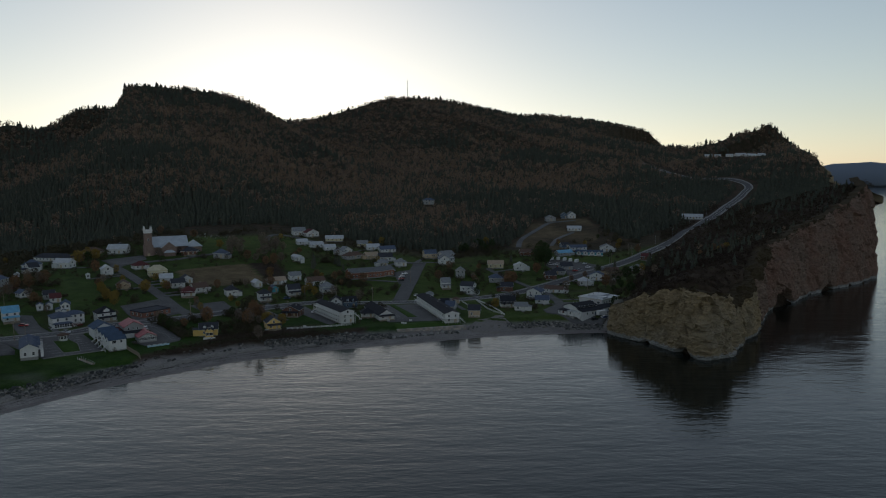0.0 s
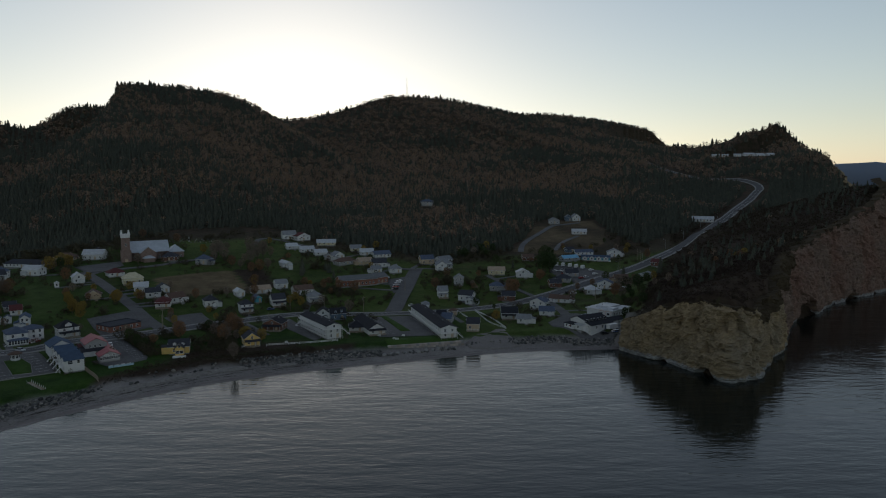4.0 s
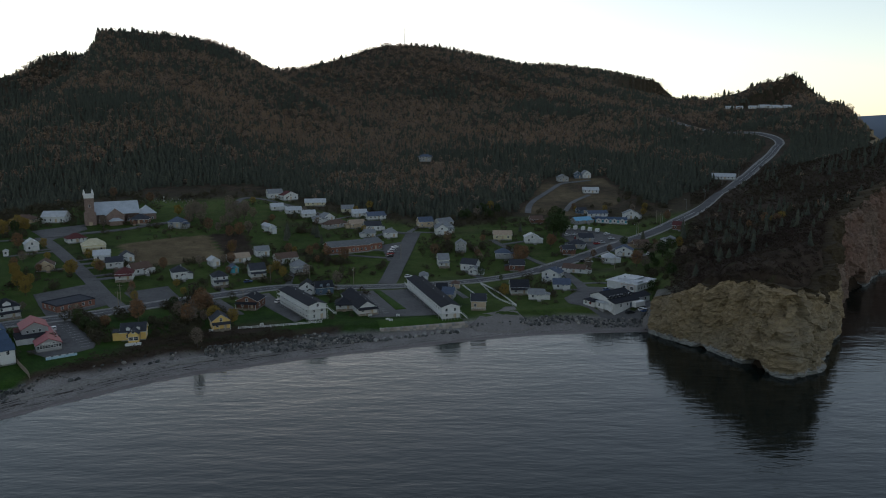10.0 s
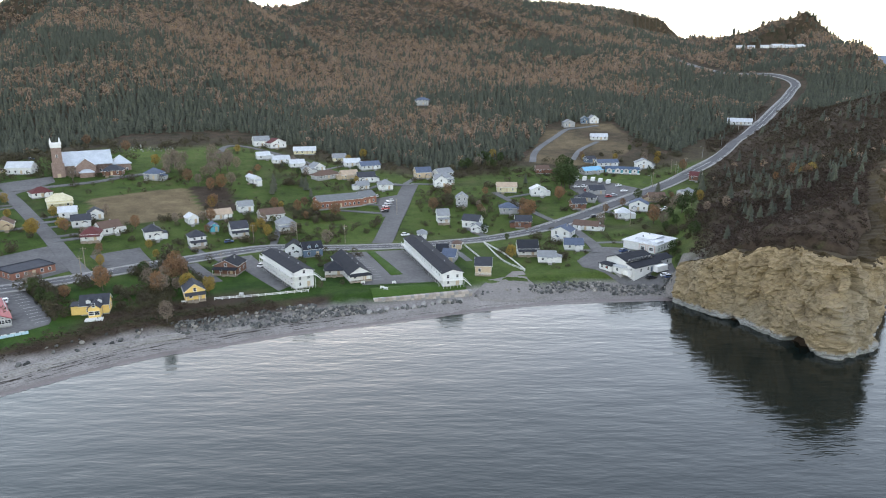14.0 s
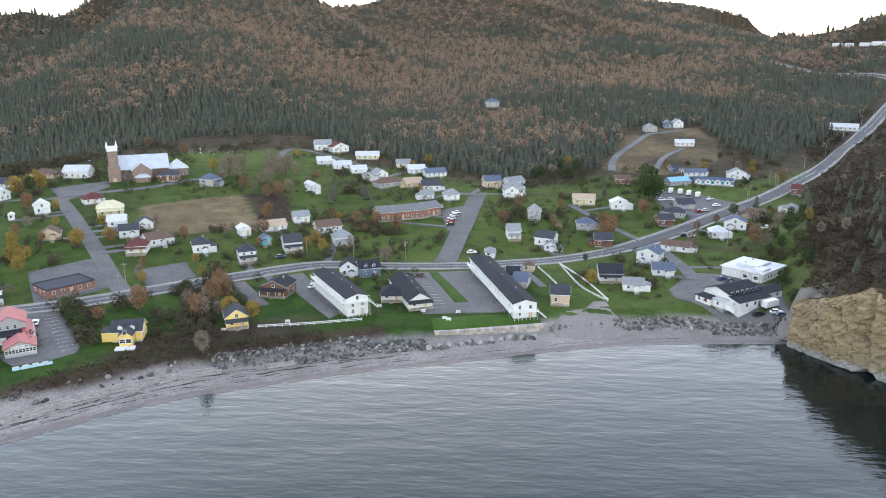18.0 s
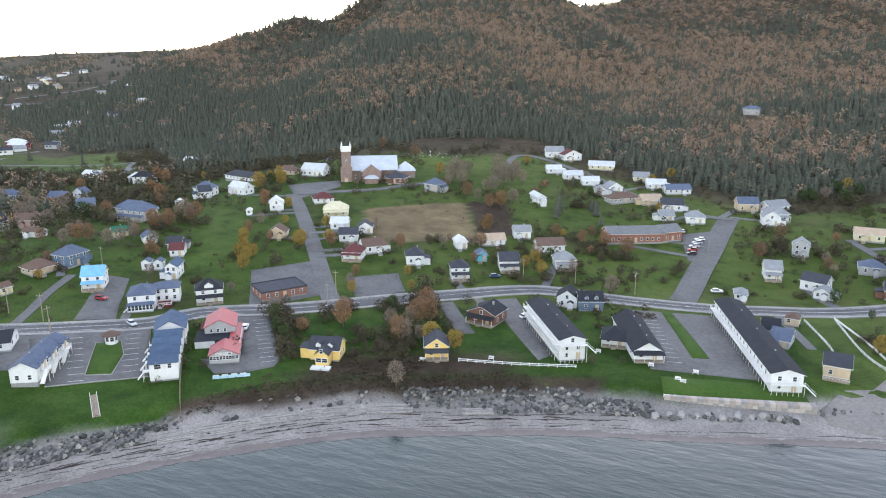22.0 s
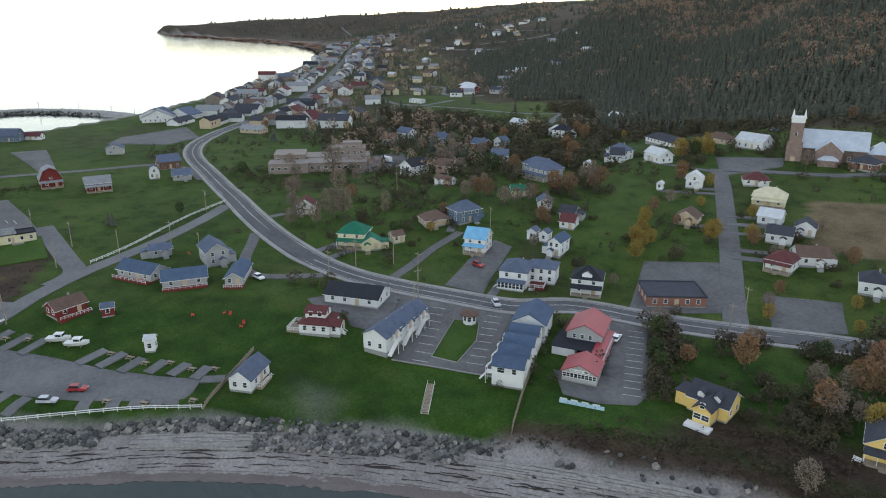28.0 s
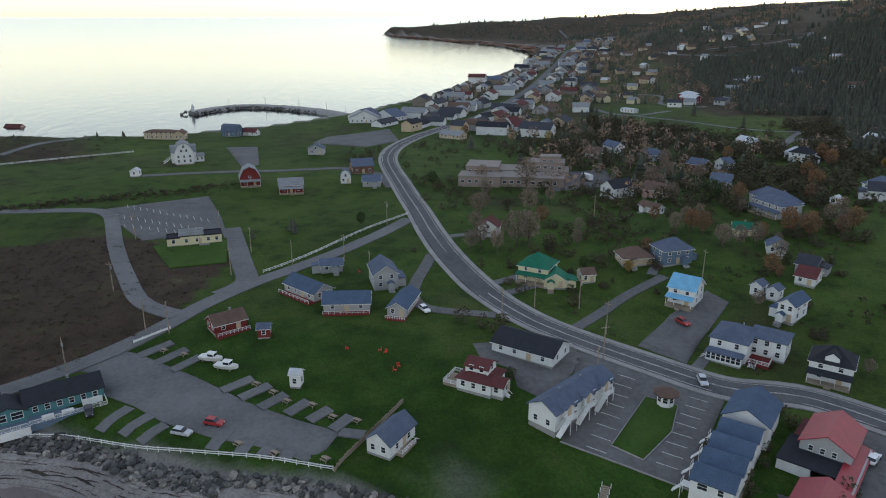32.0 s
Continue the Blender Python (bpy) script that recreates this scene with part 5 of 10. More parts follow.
house(1.7, 502.6, 9, 6.7, 9.0, 1.7, "gable", "x", "white", "grey", "porch")
house(-9.0, 473.9, 4, 4.8, 7.0, 1, "hip", "x", "white", "grey")
house(-274.3, 505.8, -13, 14.1, 8.0, 1.6, "gable", "x", "white", "white")
house(-239.1, 468.9, 29, 2.6, 4.0, 1, "gable", "y", "white", "white")
house(-233.1, 483.3, 37, 7.4, 8.0, 1.6, "gable", "y", "white", "white")
house(-205.8, 447.8, 26, 8.8, 9.0, 1, "gable", "y", "tan", "brown")
house(-219.5, 505.7, 42, 11.0, 9.0, 1, "hip", "x", "white", "maroon")
house(-200.4, 488.6, 30, 13.0, 9.0, 1.6, "hip", "x", "cream", "cream", "porch")
house(-187.7, 472.0, 22, 8.7, 8.0, 1.2, "gable", "x", "white", "white")
house(-175.4, 459.8, 27, 9.0, 8.0, 1.3, "gable", "x", "white", "charcoal")
house(-174.4, 472.9, 29, 7.4, 8.0, 1.2, "gable", "y", "white", "charcoal")
house(-162.2, 442.7, 16, 8.7, 10.0, 1.3, "hip", "y", "white", "maroon", "porch")
house(-159.3, 452.8, 46, 10.4, 9.0, 1.2, "gable", "x", "white", "brown")
house(-167.5, 396.6, 56, 18.4, 14.0, 1, "flat", "x", "brick", "charcoal")
house(-302.4, 544.3, -12, 30.6, 9.0, 1, "hip", "x", "white", "charcoal")
house(-257.8, 556.1, 5, 15.9, 10.0, 1.6, "gable", "x", "white", "white", "balcony")
house(-280.7, 559.8, -8, 16.3, 9.0, 1, "hip", "x", "tan", "brown")
house(40.7, 438.9, -0, 9.8, 9.0, 1.4, "gable", "x", "white", "black", "porch")
house(47.9, 426.0, -7, 8.2, 7.0, 1, "gable", "x", "white", "grey")
house(62.1, 466.2, -29, 10.4, 9.0, 2, "gable", "y", "white", "slate")
house(63.9, 448.1, -5, 9.3, 8.0, 1, "gable", "x", "white", "slate")
house(103.3, 510.3, -6, 8.7, 8.0, 1.3, "hip", "x", "white", "white")
house(116.1, 524.7, -18, 11.3, 9.0, 1.5, "gable", "y", "white", "slate")
house(131.6, 543.7, 3, 10.5, 8.0, 1, "gable", "x", "tan", "brown")
house(78.5, 488.5, -24, 14.0, 7.0, 1, "gable", "x", "white", "brown")
house(13.2, 533.0, -2, 7.2, 8.0, 2, "gable", "y", "grey", "grey")
house(17.8, 495.0, -23, 10.1, 8.0, 1.6, "gable", "x", "white", "charcoal")
house(19.9, 487.3, -12, 6.1, 7.0, 1, "gable", "y", "white", "grey")
house(39.1, 520.1, -2, 9.7, 8.0, 1.3, "hip", "x", "grey", "slate")
house(42.3, 561.7, -2, 13.2, 8.0, 1.3, "gable", "x", "cream", "tan")
house(61.2, 554.4, 1, 10.1, 8.0, 1.5, "gable", "y", "white", "white")
house(45.4, 495.8, -3, 9.2, 8.0, 1.4, "gable", "x", "brown", "charcoal")
house(0.5, 572.9, 11, 8.9, 8.0, 1.7, "gable", "y", "white", "grey")
house(18.5, 408.8, -4, 7.2, 8.0, 1.5, "gable", "x", "tan", "charcoal", "deck")
house(8.3, 449.7, -7, 4.8, 5.0, 1, "hip", "x", "tan", "brown")
house(105.8, 612.0, 26, 16.0, 7.0, 1, "gable", "x", "grey", "skyblue")
house(121.9, 634.2, 12, 17.0, 7.0, 1, "gable", "x", "white", "slate")
house(146.5, 626.7, -8, 12.1, 9.0, 1.5, "gable", "y", "white", "grey")
house(90.0, 543.5, -20, 11.0, 8.0, 1, "hip", "x", "grey", "charcoal")
house(112.0, 646.0, 20, 8.0, 6.0, 1, "gable", "x", "slateblue", "charcoal")
house(81.4, 529.4, 7, 8.8, 8.0, 1.2, "gable", "x", "brown", "charcoal")
house(98.2, 559.9, 8, 10.4, 9.0, 1, "gable", "x", "grey", "charcoal")
house(117.9, 772.5, 8, 11.1, 8.0, 1.5, "gable", "y", "grey", "grey")
house(135.2, 786.4, 0, 7.0, 7.0, 1.6, "gable", "y", "slateblue", "grey")
house(143.0, 786.1, 10, 9.4, 8.0, 1.6, "gable", "y", "white", "grey")
house(134.7, 720.8, -5, 14.9, 8.0, 1, "gable", "x", "white", "white")
house(71.7, 612.2, 6, 9.7, 8.0, 1, "gable", "x", "brown", "brown")
house(154.0, 553.0, -34, 7.0, 8.0, 1, "hip", "x", "white", "grey")
house(171.8, 590.4, -25, 7.9, 8.0, 1.2, "gable", "x", "brown", "maroon")
house(273.5, 770.4, -26, 21.2, 9.0, 1, "gable", "x", "white", "white")
house(-291.4, 494.5, 50, 7.2, 9.0, 1.5, "gable", "x", "white", "charcoal")
house(-202.8, 559.3, 9, 12.0, 10.0, 1.2, "hip", "x", "brown", "charcoal")
house(-176.4, 556.0, -14, 10.1, 9.0, 1.5, "hip", "x", "grey", "slate")
house(-117.8, 565.5, -54, 14.9, 5.0, 1.3, "gable", "x", "white", "white")
house(-17.9, 885.3, -8, 16.0, 11.0, 2, "hip", "x", "grey", "slate")
house(-635.7, 334.9, 49, 23.2, 16.0, 1.6, "gable", "y", "white", "slate")
house(-635.1, 354.9, 41, 22.3, 16.0, 1.3, "gable", "y", "white", "slate")
house(-528.1, 379.3, 42, 18.6, 9.0, 1, "gable", "x", "tan", "grey")
house(4.7, 427.8, -13, 6.1, 9.0, 1, "gable", "x", "grey", "slate")
house(-555.5, 431.6, 9, 24.6, 8.0, 1.4, "gable", "y", "white", "maroon")
house(-293.9, 448.5, 1, 19.5, 9.0, 2, "hip", "x", "grey", "slate")
house(-425.3, 434.2, 51, 9.4, 8.0, 1.4, "gable", "x", "grey", "brown")
house(-441.1, 454.3, 11, 12.3, 8.0, 1.5, "gable", "x", "white", "slate")
house(-413.5, 463.7, 42, 13.7, 9.0, 1.3, "hip", "x", "grey", "slate")
house(-381.8, 472.7, 19, 10.7, 8.0, 1.4, "gable", "x", "brown", "slate")
house(-381.1, 487.4, 11, 7.6, 7.0, 1.4, "gable", "y", "white", "slate")
house(-438.6, 545.1, 4, 15.3, 8.0, 1, "gable", "x", "white", "white")
house(-389.0, 540.7, 30, 15.3, 8.0, 1.6, "hip", "x", "white", "white")
house(-650.5, 641.0, 19, 18.6, 12.0, 2, "gable", "x", "red", "white")
house(-608.4, 555.7, 22, 15.1, 7.0, 1, "flat", "x", "white", "white")
house(-628.7, 663.9, 3, 10.5, 8.0, 1.4, "gable", "x", "white", "grey")
house(-417.5, 618.2, -5, 10.6, 8.0, 1.4, "gable", "x", "grey", "white")
house(488.2, 1305.0, -12, 13.9, 8.0, 1, "gable", "x", "white", "white")
house(503.9, 1301.6, -12, 11.2, 8.0, 1, "gable", "x", "white", "white")
house(525.2, 1300.3, -12, 12.9, 8.0, 1, "gable", "x", "white", "white")
house(546.1, 1302.6, 7, 19.6, 9.0, 1.3, "gable", "x", "white", "white")
house(569.4, 1311.3, 32, 24.6, 8.0, 1, "gable", "x", "white", "white")
house(593.3, 1322.9, 18, 16.4, 8.0, 1, "gable", "x", "white", "white")
house(-227.6, 391.2, 30, 3.6, 4.6, 1.2, "gable", "y", "white", "slate")
house(-223.6, 393.6, 30, 3.6, 4.6, 1.2, "gable", "y", "white", "slate")
house(-235.7, 415.2, 33, 6.4, 8.0, 1, "gable", "x", "grey", "charcoal")
house(-740.0, 48.0, 66, 16.0, 10.0, 2, "gable", "x", "pink", "maroon")


# ---- houses with shapes of their own ----
def block(ob, name, cx, cy, w, d, h, shape="gable", axis="x", pitch=0.5, wall="white", roof="slate", z0=0.0, over=0.4, wins="", kind="small", base=True):
    """A block of a building: w along x, d along y, eaves at h over z0. wins: windows on its sides, such as 'f3 r2' for front and right."""
    quarter = axis == "x"
    rw, rd = (d, w) if quarter else (w, d)
    v, f = wall_shape(shape, rw, rd, h, pitch)
    b = part(name, [(x + cx, y + cy, z + z0) for x, y, z in turned(v, quarter)], f, WALL_MAT[wall], ob)
    (v, f), rise = roof_shape(shape, rw, rd, h, pitch, over)
    part("roof", [(x + cx, y + cy, z + z0) for x, y, z in turned(v, quarter)], f, ROOF_MAT[roof], b)
    if base:
        part("foundation", *box(cx - w / 2 + 0.06, cy - d / 2 + 0.06, z0 - 3.0, cx + w / 2 - 0.06, cy + d / 2 - 0.06, z0 + 0.03), CONCRETE, b)
    floors = max(1, int(h / 2.35))
    for item in wins.split():
        side, n = item[0], int(item[1:])
        span = w if side in "fb" else d
        for fl in range(floors):
            for k in range(n):
                u, sill = ((k + 0.5) / n - 0.5) * span * 0.92, z0 + 0.9 + 2.4 * fl
                m = {"f": pose(cx + u, cy - d / 2 - 0.03, sill), "b": pose(cx - u, cy + d / 2 + 0.03, sill, 0, 0, 180), "l": pose(cx - w / 2 - 0.03, cy - u, sill, 0, 0, -90), "r": pose(cx + w / 2 + 0.03, cy + u, sill, 0, 0, 90)}[side]
                add_window(kind, ob, m)
    return b


def railing(ob, pts, z, name="railing", high=1.0):
    """A white railing over local points."""
    v, f = [], []
    for (ax, ay), (bx, by) in zip(pts, pts[1:]):
        L = math.hypot(bx - ax, by - ay)
        ux, uy = (bx - ax) / L, (by - ay) / L
        items = [(0, -0.04, high - 0.09, L, 0.04, high), (0, -0.03, 0.12, L, 0.03, 0.2)]
        items += [(k * L / max(1, round(L / 1.6)) - 0.05, -0.05, -0.1, k * L / max(1, round(L / 1.6)) + 0.05, 0.05, high + 0.05) for k in range(max(1, round(L / 1.6)) + 1)]
        items += [(0.2 * k, -0.02, 0.2, 0.2 * k + 0.05, 0.02, high - 0.09) for k in range(1, int(L / 0.2))]
        w, g = boxes(items)
        f += [tuple(i + len(v) for i in q) for q in g]
        v += [(ax + x * ux - y * uy, ay + x * uy + y * ux, q + z) for x, y, q in w]
    return part(name, v, f, TRIM, ob, "white railing")


def flight(ob, x, y, z1, z0, turn, wide=1.1):
    """Outside stairs going down from x, y at z1 along the heading turn, with rails."""
    n = max(2, round((z1 - z0) / 0.19))
    c, s_ = math.cos(radians(turn)), math.sin(radians(turn))
    prof = [(0.0, z1 - 0.45), (0.0, z1 - 0.19)]
    for k in range(n):
        prof += [(0.26 * (k + 1), z1 - 0.19 * (k + 1)), (0.26 * (k + 1), z1 - 0.19 * (k + 2))]
    prof.append((0.26 * n, z1 - 0.19 * n - 0.4))
    v, f = prism(prof, -wide / 2, wide / 2)
    steps = part("stairs", [(x + a * c - b * s_, y + a * s_ + b * c, q) for a, b, q in v], f, TRIM, ob, "white outside stairs")
    for e in (-wide / 2, wide / 2):
        v, f = prism([(0.0, z1 + 0.72), (0.26 * n, z1 - 0.19 * n + 0.72), (0.26 * n, z1 - 0.19 * n + 0.9), (0.0, z1 + 0.9)], e - 0.04, e + 0.04)
        part("handrail", [(x + a * c - b * s_, y + a * s_ + b * c, q) for a, b, q in v], f, TRIM, steps)
    return steps


def ground_under(x, y, rot, w, d):
    ca, sa = math.cos(radians(rot)), math.sin(radians(rot))
    z = [float(level(x + i * w / 2 * ca - j * d / 2 * sa, y + i * w / 2 * sa + j * d / 2 * ca)) for i in (-1, 1) for j in (-1, 1)]
    BUILT.append((x, y, 0.5 * max(w, d)))
    return max(min(z) + 0.5, sum(z) / 4 + 0.3)


def stair_motel():
    ob = thing("motel", -189.5, 315.0, 31, "white motel with a slate-blue gable roof and railed outside stairs", "motel", z=ground_under(-189.5, 315.0, 31, 7, 22))
    block(ob, "lodging", 0, 0, 7.0, 22.0, 4.3, "gable", "y", 0.55, "white", "slate", wins="f2 l6")
    for k, y in enumerate((-7.2, -0.2, 6.8)):
        b = block(ob, "dormer", 2.6, y, 3.4, 2.6, 2.1, "gable", "x", 0.6, "white", "slate", 2.7, 0.25, base=False)
        link_part("door", DOOR, ob, "panelled entrance door", pose(4.33, y, 2.75, 0, 0, 90))
        part("landing", *boxes([(3.5, y - 1.3, 2.5, 5.6, y + 1.3, 2.66), (5.45, y - 1.25, -1, 5.57, y - 1.13, 2.5), (5.45, y + 1.13, -1, 5.57, y + 1.25, 2.5)]), TRIM, ob, "white landing on posts")
        railing(ob, [(3.6, y + 1.25), (5.55, y + 1.25), (5.55, y - 0.1)], 2.66)
        flight(ob, 5.0, y - 1.3, 2.66, 0.1, -90)
        add_window("small", ob, pose(3.53, y + 3.4, 0.9, 0, 0, 90))
        add_window("small", ob, pose(3.53, y + 3.4, 2.95, 0, 0, 90))
        link_part("door", DOOR, ob, "panelled entrance door", pose(3.53, y + 1.9, 0.05, 0, 0, 90))
    for k in range(2):
        link_part("vent", VENT, ob, m=pose(-0.8, -4 + 8 * k, 5.75))
    return ob


def bungalow():
    ob = thing("house", -203.4, 298.3, 48, "white bungalow with maroon cross-gable roofs and a railed deck", "house", z=ground_under(-203.4, 298.3, 48, 9, 9))
    block(ob, "ground_floor", 0, 0, 8.6, 8.4, 2.9, "hip", "x", 0.42, "white", "maroon", wins="f3 l2 r2")
    block(ob, "upper_floor", -0.3, 0.4, 5.6, 4.8, 2.0, "gable", "x", 0.5, "white", "maroon", 3.3, wins="f2 r1", base=False)
    block(ob, "entrance_wing", 5.4, -1.4, 3.2, 4.4, 2.7, "gable", "x", 0.5, "white", "maroon", wins="f1 r1")
    part("deck", *box(-8.2, -3.6, -1.6, -4.3, 2.8, 0.1), WOOD, ob, "tan plank deck")
    railing(ob, [(-4.3, -3.5), (-8.1, -3.5), (-8.1, 2.7), (-4.3, 2.7)], 0.1)
    flight(ob, 7.0, -1.4, 0.1, -0.9, 0)
    link_part("door", DOOR, ob, "panelled entrance door", pose(7.03, -0.2, 0.05, 0, 0, 90))
    return ob


def inn():
    ob = thing("inn", -201.9, 364.5, 40, "white two-storey inn with slate hip roofs, glazed veranda and red deck", "inn", z=ground_under(-201.9, 364.5, 40, 10, 12))
    block(ob, "main_house", 0, 0, 8.8, 11.0, 5.3, "hip", "y", 0.5, "white", "slate", wins="f2 l4 r1")
    block(ob, "rear_wing", 7.6, 4.6, 8.8, 7.6, 5.1, "hip", "x", 0.42, "white", "slate", wins="f3 r2 b3")
    b = block(ob, "veranda", -0.2, -6.8, 8.2, 2.8, 2.5, "hip", "x", 0.38, "white", "slate", over=0.35)
    for k in range(7):
        add_window("tall", ob, pose(-3.7 + 1.17 * k, -8.23, 0.55))
    for k in range(2):
        add_window("tall", ob, pose(3.93, -7.4 + 1.2 * k, 0.55, 0, 0, 90))
    part("deck", *box(4.5, -4.6, -1.6, 9.6, 0.7, 0.3), WALL_MAT["red"], ob, "dark red plank deck")
    railing(ob, [(4.6, -4.5), (9.5, -4.5), (9.5, 0.6)], 0.3)
    flight(ob, 6.0, -4.6, 0.3, -1.0, -90, 1.6)
    flight(ob, -4.4, -6.8, 0.1, -1.0, 180, 1.4)
    for u in (0, 1.4):
        link_part("vent", VENT, ob, m=pose(u, 1.0 + u, 7.0))
    return ob


def deck_house():
    ob = thing("house", -224.5, 202.6, 110, "teal clapboard house with a long black gable roof and deck", "house", z=ground_under(-224.5, 202.6, 110, 17, 9))
    block(ob, "long_house", 1.5, 1.0, 16.0, 8.6, 2.9, "gable", "x", 0.50, "teal", "black", wins="f6 r2")
    block(ob, "side_wing", -9.8, -0.8, 7.0, 7.0, 2.7, "gable", "y", 0.42, "teal", "black", wins="f2", kind="glazed")
    part("deck", *boxes([(-6.2, -7.4, -1.6, 9.6, -3.3, 0.0), (-13.4, -7.8, -1.6, -6.2, -4.3, 0.0)]), WALL_MAT["slateblue"], ob, "blue-grey plank deck")
    part("deck_skirt", *boxes([(-13.5, -7.95, -1.9, -6.2, -7.8, 0.02), (-13.62, -7.95, -1.9, -13.5, -4.2, 0.02)]), TRIM, ob, "white boarded deck skirt")
    railing(ob, [(-13.4, -4.4), (-13.4, -7.7), (-6.2, -7.7), (-6.2, -7.3), (9.5, -7.3), (9.5, -3.4)], 0.0)
    part("glazed_screen", *boxes([(4.6, -5.2, 0.0, 8.8, -5.1, 1.7), (4.6, -5.2, 0.0, 4.7, -3.4, 1.7)]), TRIM, ob, "white deck screen")
    part("bench_box", *boxes([(-3.8, -6.6, 0.0, -1.4, -5.7, 0.8), (0.2, -6.4, 0.0, 2.6, -5.5, 0.7)]), TRIM, ob, "white deck seats")
    link_part("chimney", CHIMNEY, ob, m=pose(3.0, 1.6, 4.7))
    return ob


def shore_cottage():
    ob = thing("cottage", -188.6, 274.3, 46, "white gabled cottage with a slate-blue roof and side porch", "cottage", z=ground_under(-188.6, 274.3, 46, 6, 10))
    block(ob, "cottage_body", 0, 0, 5.6, 9.6, 3.2, "gable", "y", 0.75, "white", "slate", wins="f2 l3 r2")
    part("side_porch", *boxes([(2.8, -2.6, -1.6, 4.4, 2.8, 0.1)]), WOOD, ob, "weathered porch deck")
    railing(ob, [(2.9, -2.5), (4.3, -2.5), (4.3, 2.7)], 0.1)
    flight(ob, 3.6, 2.8, 0.1, -1.2, 90)
    link_part("door", DOOR, ob, "panelled entrance door", pose(2.83, 0.6, 0.1, 0, 0, 90))
    return ob


def visitor_centre():
    ob = thing("visitor_centre", -324.4, 225.2, 95, "low cream visitor building with dark ribbed and flat roofs", "building", z=ground_under(-324.4, 225.2, 95, 18, 7))
    block(ob, "hall", 0, 0, 8.0, 7.0, 3.4, "hip", "x", 0.10, "cream", "charcoal", wins="f2")
    part("roof_rib", *boxes([(-4.3, -3.8 + 0.95 * k, 3.5, 4.3, -3.6 + 0.95 * k, 3.95) for k in range(9)]), METAL, ob, "grey roof ribs")
    block(ob, "east_wing", 7.2, -0.4, 6.4, 6.0, 2.9, "flat", "x", 0.1, "cream", "black", wins="f2 r1")
    block(ob, "west_wing", -6.2, -0.6, 4.4, 5.4, 2.6, "flat", "x", 0.1, "cream", "black", wins="f1 l1")
    part("ramp", *boxes([(2.4, -5.4, -1.2, 6.0, -3.6, 0.05)]), CONCRETE, ob)
    link_part("door", DOOR, ob, "panelled entrance door", pose(2.8, -3.53, 0.05))
    return ob


def gambrel_lodge():
    ob = thing("lodge", -464.2, 211.0, 98, "tall white wooden lodge with a grey cross-gambrel roof", "lodge", z=ground_under(-464.2, 211.0, 98, 11, 11))
    block(ob, "main_body", 0, 0, 9.6, 11.0, 6.0, "gambrel", "y", 0.6, "white", "grey", wins="f3 l3 r3")
    block(ob, "cross_wing", 0, 1.5, 12.5, 6.0, 6.0, "gambrel", "x", 0.6, "white", "grey", wins="l2 r2")
    block(ob, "east_annex", 8.0, 1.6, 4.6, 5.4, 3.0, "gable", "x", 0.5, "white", "grey", wins="f2 r1")
    for k in (-1, 1):
        add_window("small", ob, pose(1.3 * k, -5.54, 6.4))
    add_window("small", ob, pose(0, -5.54, 8.6))
    part("porch_deck", *box(-4.2, -7.4, -1.4, 4.2, -5.5, 0.1), WOOD, ob)
    railing(ob, [(-4.1, -5.6), (-4.1, -7.3), (4.1, -7.3), (4.1, -5.6)], 0.1)
    flight(ob, -6.2, -0.5, 3.2, 0.0, 180)
    return ob


def cape_motel():
    ob = thing("motel", -563.0, 190.0, 76, "tan two-storey lodging house with brown roofs near the shore", "motel", z=ground_under(-563.0, 190.0, 76, 22, 9))
    block(ob, "long_wing", -2.0, 0, 20.0, 8.5, 4.8, "hip", "x", 0.28, "tan", "brown", wins="f6 l2 r2")
    block(ob, "end_house", 11.0, -1.0, 6.5, 7.5, 4.0, "gable", "y", 0.6, "tan", "brown", wins="f2 r2")
    return ob


stair_motel()
bungalow()
inn()
deck_house()
shore_cottage()
visitor_centre()
gambrel_lodge()
cape_motel()


